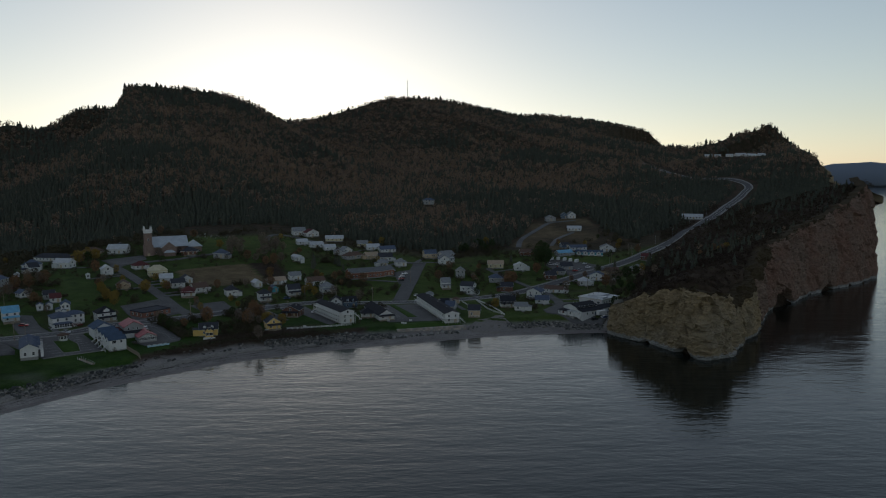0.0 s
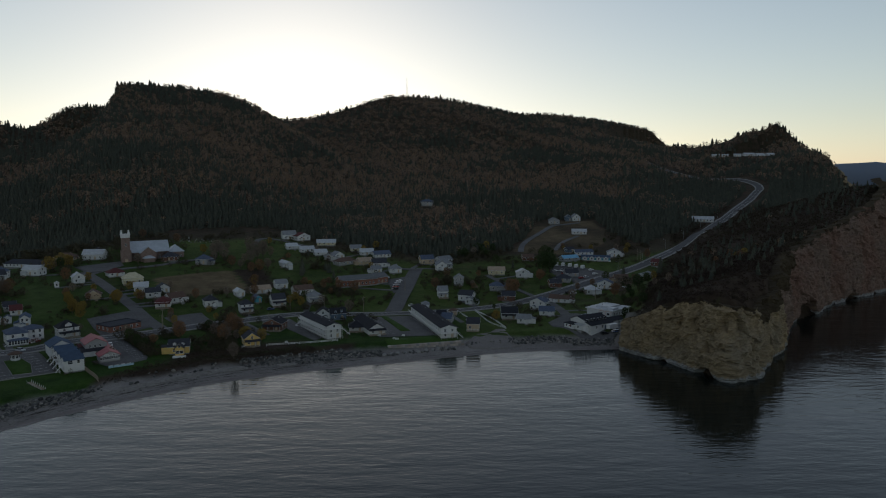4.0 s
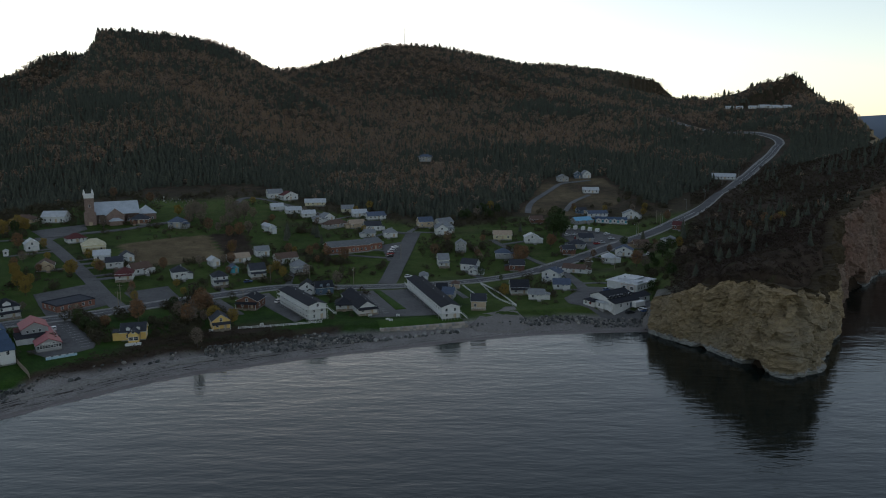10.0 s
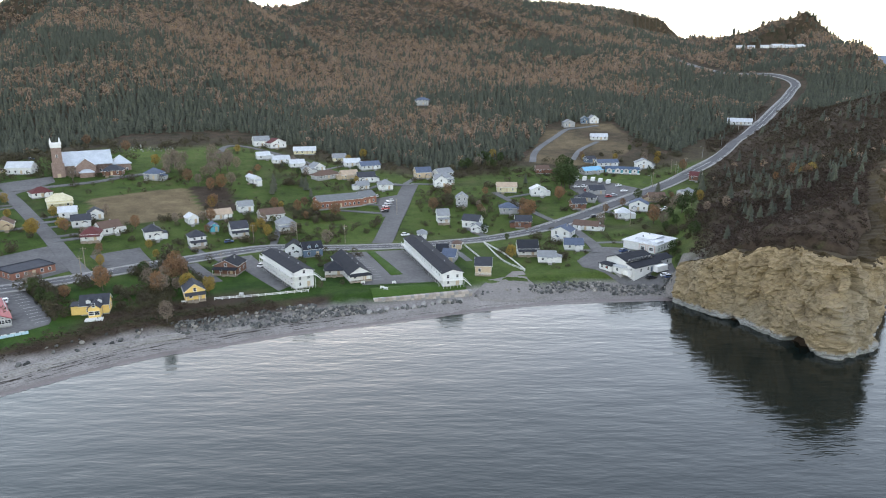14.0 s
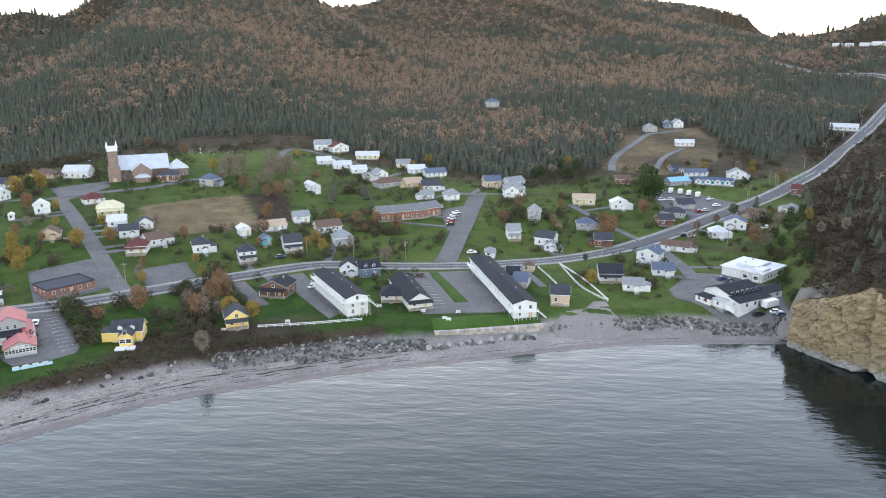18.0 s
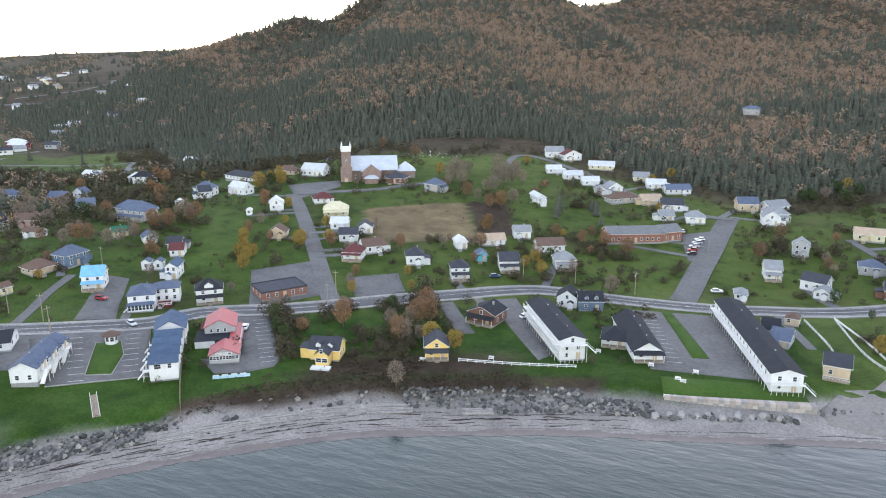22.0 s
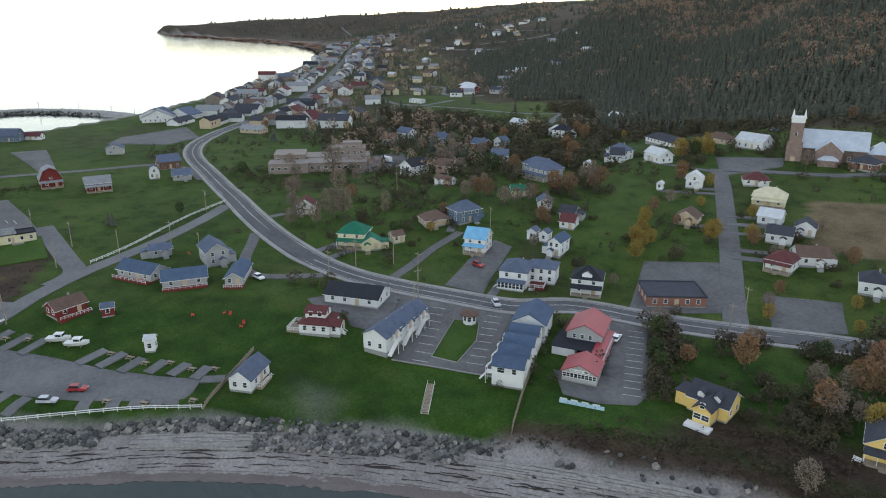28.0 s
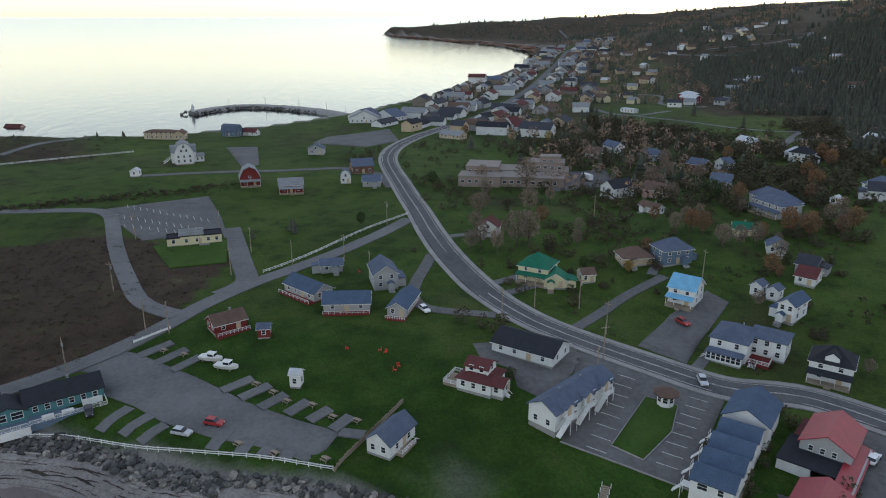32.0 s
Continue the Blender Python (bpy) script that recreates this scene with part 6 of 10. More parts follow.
def shore_hall():
    ob = thing("shore_hall", 81.0, 402.4, 34, "long white hall under stepped black roofs by the shore", "hall", z=5.75)
    BUILT.append((84, 413, 12))
    body = part("hall", *prism([(0.0, -2.5), (0.0, 3.0), (4.6, 4.1), (4.6, 4.7), (10.3, 6.3), (15.6, 4.3), (15.6, -2.5)], 0, 1), WALL_MAT["white"], ob)
    body.data.transform(Matrix(((0, 16.6, 0, 0), (1, 0, 0, 0), (0, 0, 1, 0), (0, 0, 0, 1))))
    body.data.flip_normals()
    for name, prof, x0, x1 in (("lower_roof", [(-0.5, 2.82), (4.56, 4.05), (4.56, 4.25), (-0.5, 3.02)], -0.5, 17.0), ("upper_roof", [(4.1, 4.60), (10.3, 6.34), (16.1, 4.16), (16.1, 4.36), (10.3, 6.58), (4.1, 4.80)], -0.4, 17.0)):
        v, f = prism(prof, x0, x1)
        part(name, [(b, a, c) for a, b, c in v], [q[::-1] for q in f], ROOF_MAT["black"], ob, "black shingle roof")
    block(ob, "rear_wing", 22.2, 6.6, 11.2, 7.0, 3.0, "gable", "x", 0.36, "white", "black", wins="f2 r1")
    block(ob, "front_wing", -2.2, 12.4, 4.4, 6.6, 2.7, "hip", "y", 0.4, "white", "black", wins="l2 f1")
    block(ob, "entrance", -1.6, 6.6, 3.2, 4.6, 2.4, "flat", "x", 0.1, "white", "white", wins="l1")
    for k in range(6):
        add_window("small", ob, pose(1.6 + 2.6 * k, 4.57, 4.15))
    for u, kind in ((2.0, "small"), (8.6, "wide"), (11.5, "wide")):
        add_window(kind, ob, pose(-0.03, u, 1.0, 0, 0, -90))
    for u in (4.0, 8.5, 13.2):
        add_window("small", ob, pose(u, -0.03, 0.9))
    part("door", *box(10.2, -0.08, -0.1, 11.3, 0.0, 2.0), WALL_MAT["slateblue"], ob, "dark plank door")
    part("red_sign", *box(-4.52, 11.0, 1.1, -4.42, 11.9, 1.9), WALL_MAT["red"], ob, "red sign board")
    flight(ob, -1.2, 3.2, 1.9, -0.2, 250, 1.2)
    railing(ob, [(-2.4, 4.2), (-2.4, 1.2), (-0.1, 1.2)], 1.7)
    part("landing", *box(-2.4, 1.2, -0.3, 0.0, 4.2, 1.7), TRIM, ob)
    for u in (4.0, 9.0):
        part("vent_pipe", *tube([(u, 11.5, 5.6), (u, 11.5, 6.9)], [0.16, 0.16], 6), METAL, ob)


def flat_hall():
    ob = thing("flat_roofed_hall", 100.7, 449.0, 46.6, "broad white hall with a shallow pale metal roof", "hall", z=6.0)
    BUILT.append((100.7, 449.0, 13))
    block(ob, "hall", 0, 0, 19.4, 17.0, 3.9, "hip", "x", 0.07, "white", "white", over=0.6, wins="f6 r4")
    part("roof_deck", *prism([(-6.4, 4.2), (6.4, 4.2), (5.6, 5.2), (-5.6, 5.2)], -4.4, 4.4), ROOF_MAT["white"], ob, "raised pale roof deck")
    part("porch_roof", *prism([(-8.6, 4.0), (-1.6, 4.0), (-2.4, 4.9), (-7.8, 4.9)], -8.0, -3.4), ROOF_MAT["white"], ob, "pale porch roof")
    part("fascia", *boxes([(-10.4, -9.2, 3.55, 10.4, -9.05, 3.95), (-10.4, 9.05, 3.55, 10.4, 9.2, 3.95), (-10.4, -9.05, 3.55, -10.25, 9.05, 3.95), (10.25, -9.05, 3.55, 10.4, 9.05, 3.95)]), TRIM, ob)
    for u in (-6.0, -1.6):
        door = part("entrance_gable", *prism([(u - 1.7, -0.2), (u + 1.7, -0.2), (u + 1.7, 3.2), (u, 4.5), (u - 1.7, 3.2)], 0, 1), WALL_MAT["white"], ob)
        door.data.transform(Matrix(((0, -0.35, 0, -9.7), (1, 0, 0, 0), (0, 0, 1, 0), (0, 0, 0, 1))))
        part("gable_trim", *boxes([(-10.12, u - 1.8, 0, -10.06, u - 1.55, 3.3), (-10.12, u + 1.55, 0, -10.06, u + 1.8, 3.3), (-10.12, u - 1.8, 3.1, -10.06, u + 1.8, 3.3)]), WALL_MAT["pink"], door, "faded red trim")
        add_window("wide", ob, pose(-10.13, u, 1.0, 0, 0, -90))
    part("garage_door", *box(-9.78, 2.6, -0.1, -9.7, 6.2, 2.7), TRIM, ob, "white garage door")
    for u in (-3.0, 3.5):
        part("vent", *tube([(u, 2.0, 5.0), (u, 2.0, 5.9)], [0.3, 0.3], 6), METAL, ob)


def cabin_row():
    ob = thing("cabin_row", 128.3, 613.4, -16, "row of joined blue and white cabins with front gables", "cabin", z=ground_under(128.3, 613.4, -16, 23, 7))
    block(ob, "long_cabin", 0, 1.0, 23.0, 6.0, 2.6, "gable", "x", 0.5, "turquoise", "blue", wins="b6")
    for k in range(4):
        u = -8.6 + 5.7 * k
        b = block(ob, "gabled_front", u, -2.6, 3.8, 2.6, 2.5, "gable", "y", 0.6, "white", "blue", wins="f1")
        part("porch", *boxes([(u + 1.95, -3.6, -0.6, u + 3.7, -2.1, 0.05), (u + 3.6, -3.6, 0, u + 3.7, -3.5, 2.3), (u + 1.95, -3.7, 2.3, u + 3.75, -1.9, 2.42)]), TRIM, ob, "white porch")


shore_hall()
flat_hall()
cabin_row()

# ---- church on the hill ----
def church():
    ob = thing("church", -231, 549, 31, "large brown stone church with a tin roof and square tower", "church", z=22.6)
    # local x runs along the nave, y away from the street
    v, f = wall_shape("hip", 17, 27, 8.5, 0.8)
    part("nave_wall", [(-y + 16.5, x + 9, z) for x, y, z in v], f, CHURCH_STONE, ob)
    (v, f), _ = roof_shape("gable", 17, 27, 8.5, 0.85, 0.5)
    part("nave_roof", [(-y + 16.5, x + 9, z) for x, y, z in v], f, TIN, ob, "pale grey tin roof")
    v, f = wall_shape("gable", 17, 26.4, 8.5, 0.85)
    part("nave_gable", [(-y + 16.5, x + 9, z) for x, y, z in v], f, CHURCH_STONE, ob)
    part("foundation", *boxes([(-3, -2, -6, 41, 18, 0.1)]), CHURCH_STONE, ob)
    # transept and chapel
    v, f = wall_shape("gable", 11, 6, 8.0, 0.8)
    t = part("transept", [(x + 14.5, y - 1.5, z) for x, y, z in v], f, CHURCH_STONE, ob)
    (v, f), _ = roof_shape("gable", 11, 10, 8.0, 0.8, 0.35)
    part("transept_roof", [(x + 14.5, y + 0.8, z) for x, y, z in v], f, TIN, t)
    v, f = wall_shape("hip", 8, 5, 4.5, 0.6)
    p = part("apse", [(x + 14.5, y - 5.5, z) for x, y, z in v], f, CHURCH_STONE, ob)
    (v, f), _ = roof_shape("hip", 8, 5, 4.5, 0.6, 0.4)
    part("apse_roof", [(x + 14.5, y - 5.5, z) for x, y, z in v], f, TIN, p)
    v, f = wall_shape("hip", 11, 11, 7.5, 0.7)
    s = part("sacristy", [(x + 35.5, y + 8, z) for x, y, z in v], f, CHURCH_STONE, ob)
    (v, f), _ = roof_shape("hip", 11, 11, 7.5, 0.85, 0.6)
    part("sacristy_roof", [(x + 35.5, y + 8, z) for x, y, z in v], f, TIN, s)
    # tower with pinnacles
    tw = part("tower", *boxes([(-3.6, -2.5, -2, 3.2, 4.3, 10), (-2.9, -1.8, 10, 2.5, 3.6, 19.5)]), CHURCH_STONE, ob, "square stone tower")
    part("belfry", *boxes([(-3.1, -2.0, 19.5, 2.7, 3.8, 21.6), (-2.9, -1.8, 21.6, 2.5, 3.6, 22.2)]), TRIM, tw, "white painted tower top")
    for i in (-2.7, 2.3):
        for j in (-1.6, 3.4):
            v = [(i - 0.75, j - 0.75, 21.4), (i + 0.75, j - 0.75, 21.4), (i + 0.75, j + 0.75, 21.4), (i - 0.75, j + 0.75, 21.4), (i, j, 25.4)]
            part("pinnacle", v, [(0, 1, 4), (1, 2, 4), (2, 3, 4), (3, 0, 4), (3, 2, 1, 0)], TRIM, tw)
    link_part("church_door", DOOR, ob, "pale double door", pose(-0.3, -2.58, 0.3) @ Matrix.Scale(1.6, 4))
    for k in range(7):
        if k != 3:
            add_window("tall", ob, pose(5.5 + k * 3.5, 0.46, 3.2))
    for k in range(2):
        add_window("tall", ob, pose(12.3 + k * 4.4, -4.55, 3.4))
    for k in range(3):
        add_window("tall", ob, pose(32 + k * 3.3, 2.46, 2.6))
    add_window("tall", ob, pose(-0.3, -1.86, 13.5))
    return ob


church()


# ---- diner with red roofs ----
def diner():
    ob = thing("restaurant", -146.2, 341.4, 36, "grey clapboard restaurant with bright red roofs and a windowed front", "restaurant", z=6.3)
    for nm, w, d, h, cx, cy, p in (("pavilion", 10.4, 8.0, 3.2, 0, 4.0, 0.45), ("main_hall", 11.5, 12.5, 6.0, -3.2, 24.5, 0.5)):
        v, f = wall_shape("gable", w, d, h, p)
        b = part(nm, [(x + cx, y + cy, z) for x, y, z in v], f, WALL_MAT["grey"], ob)
        (v, f), _ = roof_shape("gable", w, d, h, p, 0.5)
        part("roof", [(x + cx, y + cy, z) for x, y, z in v], f, ROOF_MAT["scarlet"], b, "bright red roof")
    b = part("side_wing", *box(1.4, 8.0, 0, 5.2, 28.0, 3.0), WALL_MAT["grey"], ob)
    part("wing_roof", [(1.0, 8, 3.9), (5.6, 8, 2.8), (5.6, 28.4, 2.8), (1.0, 28.4, 3.9), (1.0, 8, 3.6), (5.6, 8, 2.5), (5.6, 28.4, 2.5), (1.0, 28.4, 3.6)],
         [(0, 1, 2, 3), (7, 6, 5, 4), (1, 0, 4, 5), (2, 1, 5, 6), (3, 2, 6, 7), (0, 3, 7, 4)], ROOF_MAT["scarlet"], b)
    part("kitchen", *boxes([(-12.0, 12.0, 0, -4.5, 22.5, 3.3)]), WALL_MAT["white"], ob)
    part("kitchen_roof", *boxes([(-12.3, 11.7, 3.3, 1.4, 23.0, 3.55)]), ROOF_MAT["black"], ob)
    part("annex_roof", *boxes([(-11.5, 23.0, 3.4, -8.0, 31.5, 3.7)]), ROOF_MAT["maroon"], ob)
    part("annex", *boxes([(-11.3, 23.2, 0, -8.2, 31.3, 3.4)]), WALL_MAT["grey"], ob)
    part("foundation", *boxes([(-5.3, -0.1, -3, 5.3, 8, 0.1), (-12.0, 8, -3, 5.2, 31, 0.1)]), CONCRETE, ob)
    for k in range(9):
        add_window("small", ob, pose(-4.5 + k * 1.13, -0.04, 1.2))
    for k in range(3):
        add_window("small", ob, pose(-6.4 + k * 2.6, 18.2, 4.0))
    for k in range(5):
        add_window("small", ob, pose(5.24, 10 + k * 3.6, 1.1, 0, 0, 90))
    # the name over the windows: the common word is legible, the rest a bar
    bd = part("sign_board", *box(-2.9, -0.16, 2.95, 2.9, -0.06, 3.75), TRIM, ob, "white signboard")
    cu = bpy.data.curves.new("lettering", "FONT")
    cu.body, cu.size, cu.extrude, cu.align_x = "RESTAURANT", 0.62, 0.01, "CENTER"
    me = bpy.data.meshes.new_from_object(bpy.data.objects.new("lettering", cu))
    me.materials.append(ROOF_MAT["black"])
    link_part("lettering", me, bd, m=pose(-0.7, -0.18, 3.14, 90, 0, 0))
    part("name_bar", *box(1.5, -0.18, 3.16, 2.7, -0.165, 3.56), ROOF_MAT["black"], bd)
    ob.scale = (0.80, 0.93, 0.86)
    return ob


diner()


# ---- motel row of stepped units ----
def motel_row():
    ob = thing("motel", -153.7, 325.6, 40, "white two-storey motel row with slate-blue stepped gable roofs", "motel", z=6.2)
    for k in range(4):
        y0, z0 = k * 5.6, 0.35 * k
        v, f = wall_shape("gable", 5.6, 7.6, 5.2, 0.55)
        u = part("unit", [(-y, x + y0 + 2.8, z + z0) for x, y, z in v], f, WALL_MAT["white"], ob)
        (v, f), _ = roof_shape("gable", 5.6, 7.6, 5.2, 0.55, 0.3)
        part("roof", [(-y, x + y0 + 2.8, z + z0) for x, y, z in v], f, ROOF_MAT["blue"], u)
        part("steps", *boxes([(-5.6, y0 + 0.6, 2.4 + z0, -3.8, y0 + 2.4, 2.55 + z0)] + [(-5.6 - 0.3 * s, y0 + 0.6, 2.2 - 0.35 * s + z0, -5.3 - 0.3 * s, y0 + 1.8, 2.35 - 0.35 * s + z0) for s in range(6)]
                             + [(-5.6, y0 + 0.6, -1, -5.5, y0 + 0.7, 3.5 + z0), (-5.6, y0 + 2.3, -1, -5.5, y0 + 2.4, 3.5 + z0), (-5.6, y0 + 0.6, 3.4 + z0, -5.52, y0 + 2.4, 3.5 + z0)]), TRIM, u, "white outside steps")
        add_window("small", ob, pose(-3.84, y0 + 4.2, 3.4 + z0, 0, 0, -90))
        add_window("small", ob, pose(3.84, y0 + 2.8, 3.4 + z0, 0, 0, 90))
    v, f = wall_shape("gable", 9.0, 11.0, 5.6, 0.55)
    b = part("end_house", [(x, y + 28.4, z + 1.2) for x, y, z in v], f, WALL_MAT["white"], ob)
    (v, f), _ = roof_shape("gable", 9.0, 11.0, 5.6, 0.55, 0.4)
    part("roof", [(x, y + 28.4, z + 1.2) for x, y, z in v], f, ROOF_MAT["blue"], b)
    part("foundation", *boxes([(-3.7, 0.1, -3, 3.7, 33.6, 1.3)]), CONCRETE, ob)
    add_window("wide", ob, pose(-1.6, -0.04, 3.4))
    add_window("small", ob, pose(1.6, -0.04, 3.4))
    return ob


motel_row()


# ---- small round office on the motel court ----
def office():
    ob = thing("gazebo", -184.6, 335.2, 10, "white octagonal office with a brown roof on the court", "kiosk")
    n = 8
    def ring(r, z):
        return [(r * math.cos(2 * math.pi * (k + 0.5) / n), r * math.sin(2 * math.pi * (k + 0.5) / n), z) for k in range(n)]
    v = ring(1.9, -0.6) + ring(1.9, 3.0)
    part("wall", v, [(k, (k + 1) % n, (k + 1) % n + n, k + n) for k in range(n)], TRIM, ob)
    v = ring(2.9, 2.9) + ring(2.9, 3.15) + ring(1.1, 3.9) + [(0, 0, 4.1)]
    part("roof", v, [(k, (k + 1) % n, (k + 1) % n + n, k + n) for k in range(n)] + [(k + n, (k + 1) % n + n, (k + 1) % n + 2 * n, k + 2 * n) for k in range(n)]
         + [(k + 2 * n, (k + 1) % n + 2 * n, 3 * n) for k in range(n)] + [tuple(range(n - 1, -1, -1))], ROOF_MAT["brown"], ob)
    for k in range(8):
        a = 360 * k / n + 45
        add_window("small", ob, pose(1.76 * math.cos(radians(a)), 1.76 * math.sin(radians(a)), 1.2, 0, 0, a + 90))
    return ob


office()

# marks of the parking bays on the motel court
for i, (x0, y0, dx, dy) in enumerate([(-176.5, 312.5, -3.1, 2.6), (-165.0, 326.5, -2.5, 2.6)]):
    for k in range(8):
        x, y = x0 + dx * k, y0 + dy * k
        turn = radians(42 if i == 0 else 44)
        bay = ribbon("bay_line", np.array([(x, y), (x + 4.3 * (1 if i == 0 else -1) * math.cos(turn), y + 4.3 * (1 if i == 0 else -1) * math.sin(turn))]), 0, 0.16, 0.18, PAINT, across=1)
        tagged(bay, "white painted parking line on asphalt", "road marking", "bay lines", "structure")

for name, pts in (("court_kerb", [(-179.3, 308.0), (-170.0, 316.2), (-159.4, 325.3)]), ("island_kerb", [(-175.2, 317.4), (-169.3, 321.4), (-175.6, 331.5), (-183.2, 337.5), (-188.2, 332.4), (-175.2, 317.4)])):
    for a, b in zip(pts, pts[1:]):
        tagged(ribbon(name, smooth_line([a, b], 1.5), 0, 0.18, 0.36, CONCRETE, deep=0.3, across=1), "pale concrete kerb round the court", "kerb", "court kerbs", "structure")

# ---- school of brown brick, low and flat-roofed ----
def school():
    ob = thing("school", -385, 372, 66, "large brown brick school with flat roofs and bands of windows", "school", z=12.4)
    for nm, x0, y0, x1, y1, h in (("front_wing", -26, -14, -6, -2, 4.6), ("long_wing", -6, -12, 24, 2, 4.4), ("hall", -10, 2, 26, 16, 4.8), ("upper_hall", 6, 5, 24, 16, 8.6), ("tower_block", 12, 8, 22, 15, 11.0), ("rear_wing", -24, -2, -8, 14, 7.0)):
        b = part(nm, *boxes([(x0, y0, -2.5, x1, y1, h)]), WALL_MAT["rosebrick"], ob)
        part("flat_roof", *boxes([(x0 - 0.2, y0 - 0.2, h, x1 + 0.2, y1 + 0.2, h + 0.5)]), WALL_MAT["taupe"], b, "pale brown roof edge")
        part("roof_deck", *boxes([(x0 + 0.2, y0 + 0.2, h + 0.5, x1 - 0.2, y1 - 0.2, h + 0.53)]), WALL_MAT["taupe"], b)
        for k in range(int((x1 - x0) / 3.4)):
            add_window("wide", ob, pose(x0 + 2 + k * 3.4, y0 - 0.03, h - 2.6))
    return ob


school()

# ---- sea wall with its white fence, below the motel lawn ----
SEA_BLOCK = speckled("sea_wall_block", (0.26, 0.22, 0.19), (0.40, 0.36, 0.32), 1.0, 0.9, 0.4, 0.4, relief=0.04, spread=0.4)


def sea_wall():
    line = smooth_line([(-25.0, 377.0), (-6, 382.6), (12.4, 388.2)], 1.4)
    ob = thing("sea_wall", 0, 0, 0, "tan timber and block sea wall below a lawn", "wall", z=0)
    for k in range(len(line) - 1):
        a, b = line[k], line[k + 1]
        ang = math.degrees(math.atan2(b[1] - a[1], b[0] - a[0]))
        L = float(np.linalg.norm(b - a))
        for row in range(3):
            o = part("block", *box(0.03, -0.35 - 0.05 * (k + row) % 2, 1.0 + row * 1.1, L - 0.03, 0.6, 2.06 + row * 1.1), SEA_BLOCK if (k * 3 + row) % 4 else CONCRETE, ob)
            o.matrix_local = pose(a[0], a[1], 0, 0, 0, ang)
    return ob


sea_wall()
fence("wall_fence", [(-25.2, 377.4), (-6.2, 383.0), (12.2, 388.6)], "rail")
for x, y, dx, dy, dz in ((-12.0, 384.5, 9, 3, 0),):
    patch("wall_terrace", [(-25.2, 377.2), (12.2, 388.4), (8.5, 395.0), (-27.5, 386.5)], "lawn")

# ---- wharf and breakwater ----
def wharf():
    ob = thing("wharf", 0, 0, 0, "concrete wharf with a rubble breakwater and lamps", "wharf", z=0)
    line = smooth_line([(-700, 335), (-748, 322), (-800, 282), (-832, 236), (-812, 210), (-786, 190)], 12)
    d = np.gradient(line, axis=0)
    n = np.stack([-d[:, 1], d[:, 0]], 1) / np.linalg.norm(d, axis=1)[:, None]
    v, f = [], []
    for p, q in zip(line, n):
        for o, z in ((-7, -3), (-5.5, 3.2), (5.5, 3.2), (9, -3)):
            v.append((*(p + q * o), z))
    for k in range(len(line) - 1):
        f += [(4 * k + i, 4 * k + i + 1, 4 * k + 5 + i, 4 * k + 4 + i) for i in range(3)]
    f += [(0, 3, 2, 1), tuple(len(v) - 4 + i for i in range(4))]
    part("quay", [tuple(map(float, q)) for q in v], f, CONCRETE, ob)
    for k in range(2, len(line) - 1, 3):
        x, y = map(float, line[k])
        part("lamp_post", *boxes([(x - 0.15, y - 0.15, 3, x + 0.15, y + 0.15, 10), (x - 0.2, y - 1.2, 9.8, x + 0.2, y + 0.2, 10)]), METAL, ob)
    rng = random.Random(5)
    vs, fs = [], []
    for k in range(420):
        i = rng.randrange(len(line) // 3, len(line))
        p = line[i] + n[i] * rng.choice((-1, 1)) * rng.uniform(5, 9)
        s, z = rng.uniform(0.8, 1.9), rng.uniform(-0.4, 2.6)
        w, g = rock_shape(rng, s)
        along = rng.uniform(-6.5, 6.5)
        jx, jy = float(d[i][0]) / 12 * along, float(d[i][1]) / 12 * along
        fs += [tuple(j + len(vs) for j in q) for q in g]
        vs += [(a + float(p[0]) + jx, b + float(p[1]) + jy, c + z) for a, b, c in w]
    tagged(part("rubble", vs, fs, STONE, ob, "dark rubble armour stones"), kind="stuff")
    part("beacon", *boxes([(-787.5, 188.5, 3, -784.5, 191.5, 8), (-786.6, 189.4, 8, -785.4, 190.6, 10)]), TRIM, ob, "small white beacon tower")
    return ob


def rock_shape(rng, s):
    """A broken twelve-cornered block about s metres in radius."""
    g = 1.618
    v = [(-1, g, 0), (1, g, 0), (-1, -g, 0), (1, -g, 0), (0, -1, g), (0, 1, g), (0, -1, -g), (0, 1, -g), (g, 0, -1), (g, 0, 1), (-g, 0, -1), (-g, 0, 1)]
    f = [(0, 11, 5), (0, 5, 1), (0, 1, 7), (0, 7, 10), (0, 10, 11), (1, 5, 9), (5, 11, 4), (11, 10, 2), (10, 7, 6), (7, 1, 8),
         (3, 9, 4), (3, 4, 2), (3, 2, 6), (3, 6, 8), (3, 8, 9), (4, 9, 5), (2, 4, 11), (6, 2, 10), (8, 6, 7), (9, 8, 1)]
    k = [s * 0.55 * rng.uniform(0.7, 1.25), s * 0.55 * rng.uniform(0.6, 1.0), s * 0.55 * rng.uniform(0.45, 0.85)]
    a = rng.uniform(0, 3.1)
    out = []
    for x, y, z in v:
        x, y, z = (x * k[0] * rng.uniform(0.75, 1.15), y * k[1] * rng.uniform(0.75, 1.15), z * k[2] * rng.uniform(0.75, 1.15))
        x, z = x * 0.94 - z * 0.34, x * 0.34 + z * 0.94
        out.append((x * math.cos(a) - y * math.sin(a), x * math.sin(a) + y * math.cos(a), z))
    return out, f


wharf()
# ---- cliffs ----
TURF = speckled("heath_turf", (0.034, 0.026, 0.018), (0.066, 0.052, 0.030), 1.2, 0.95, 0.15, 0.4, relief=0.15)
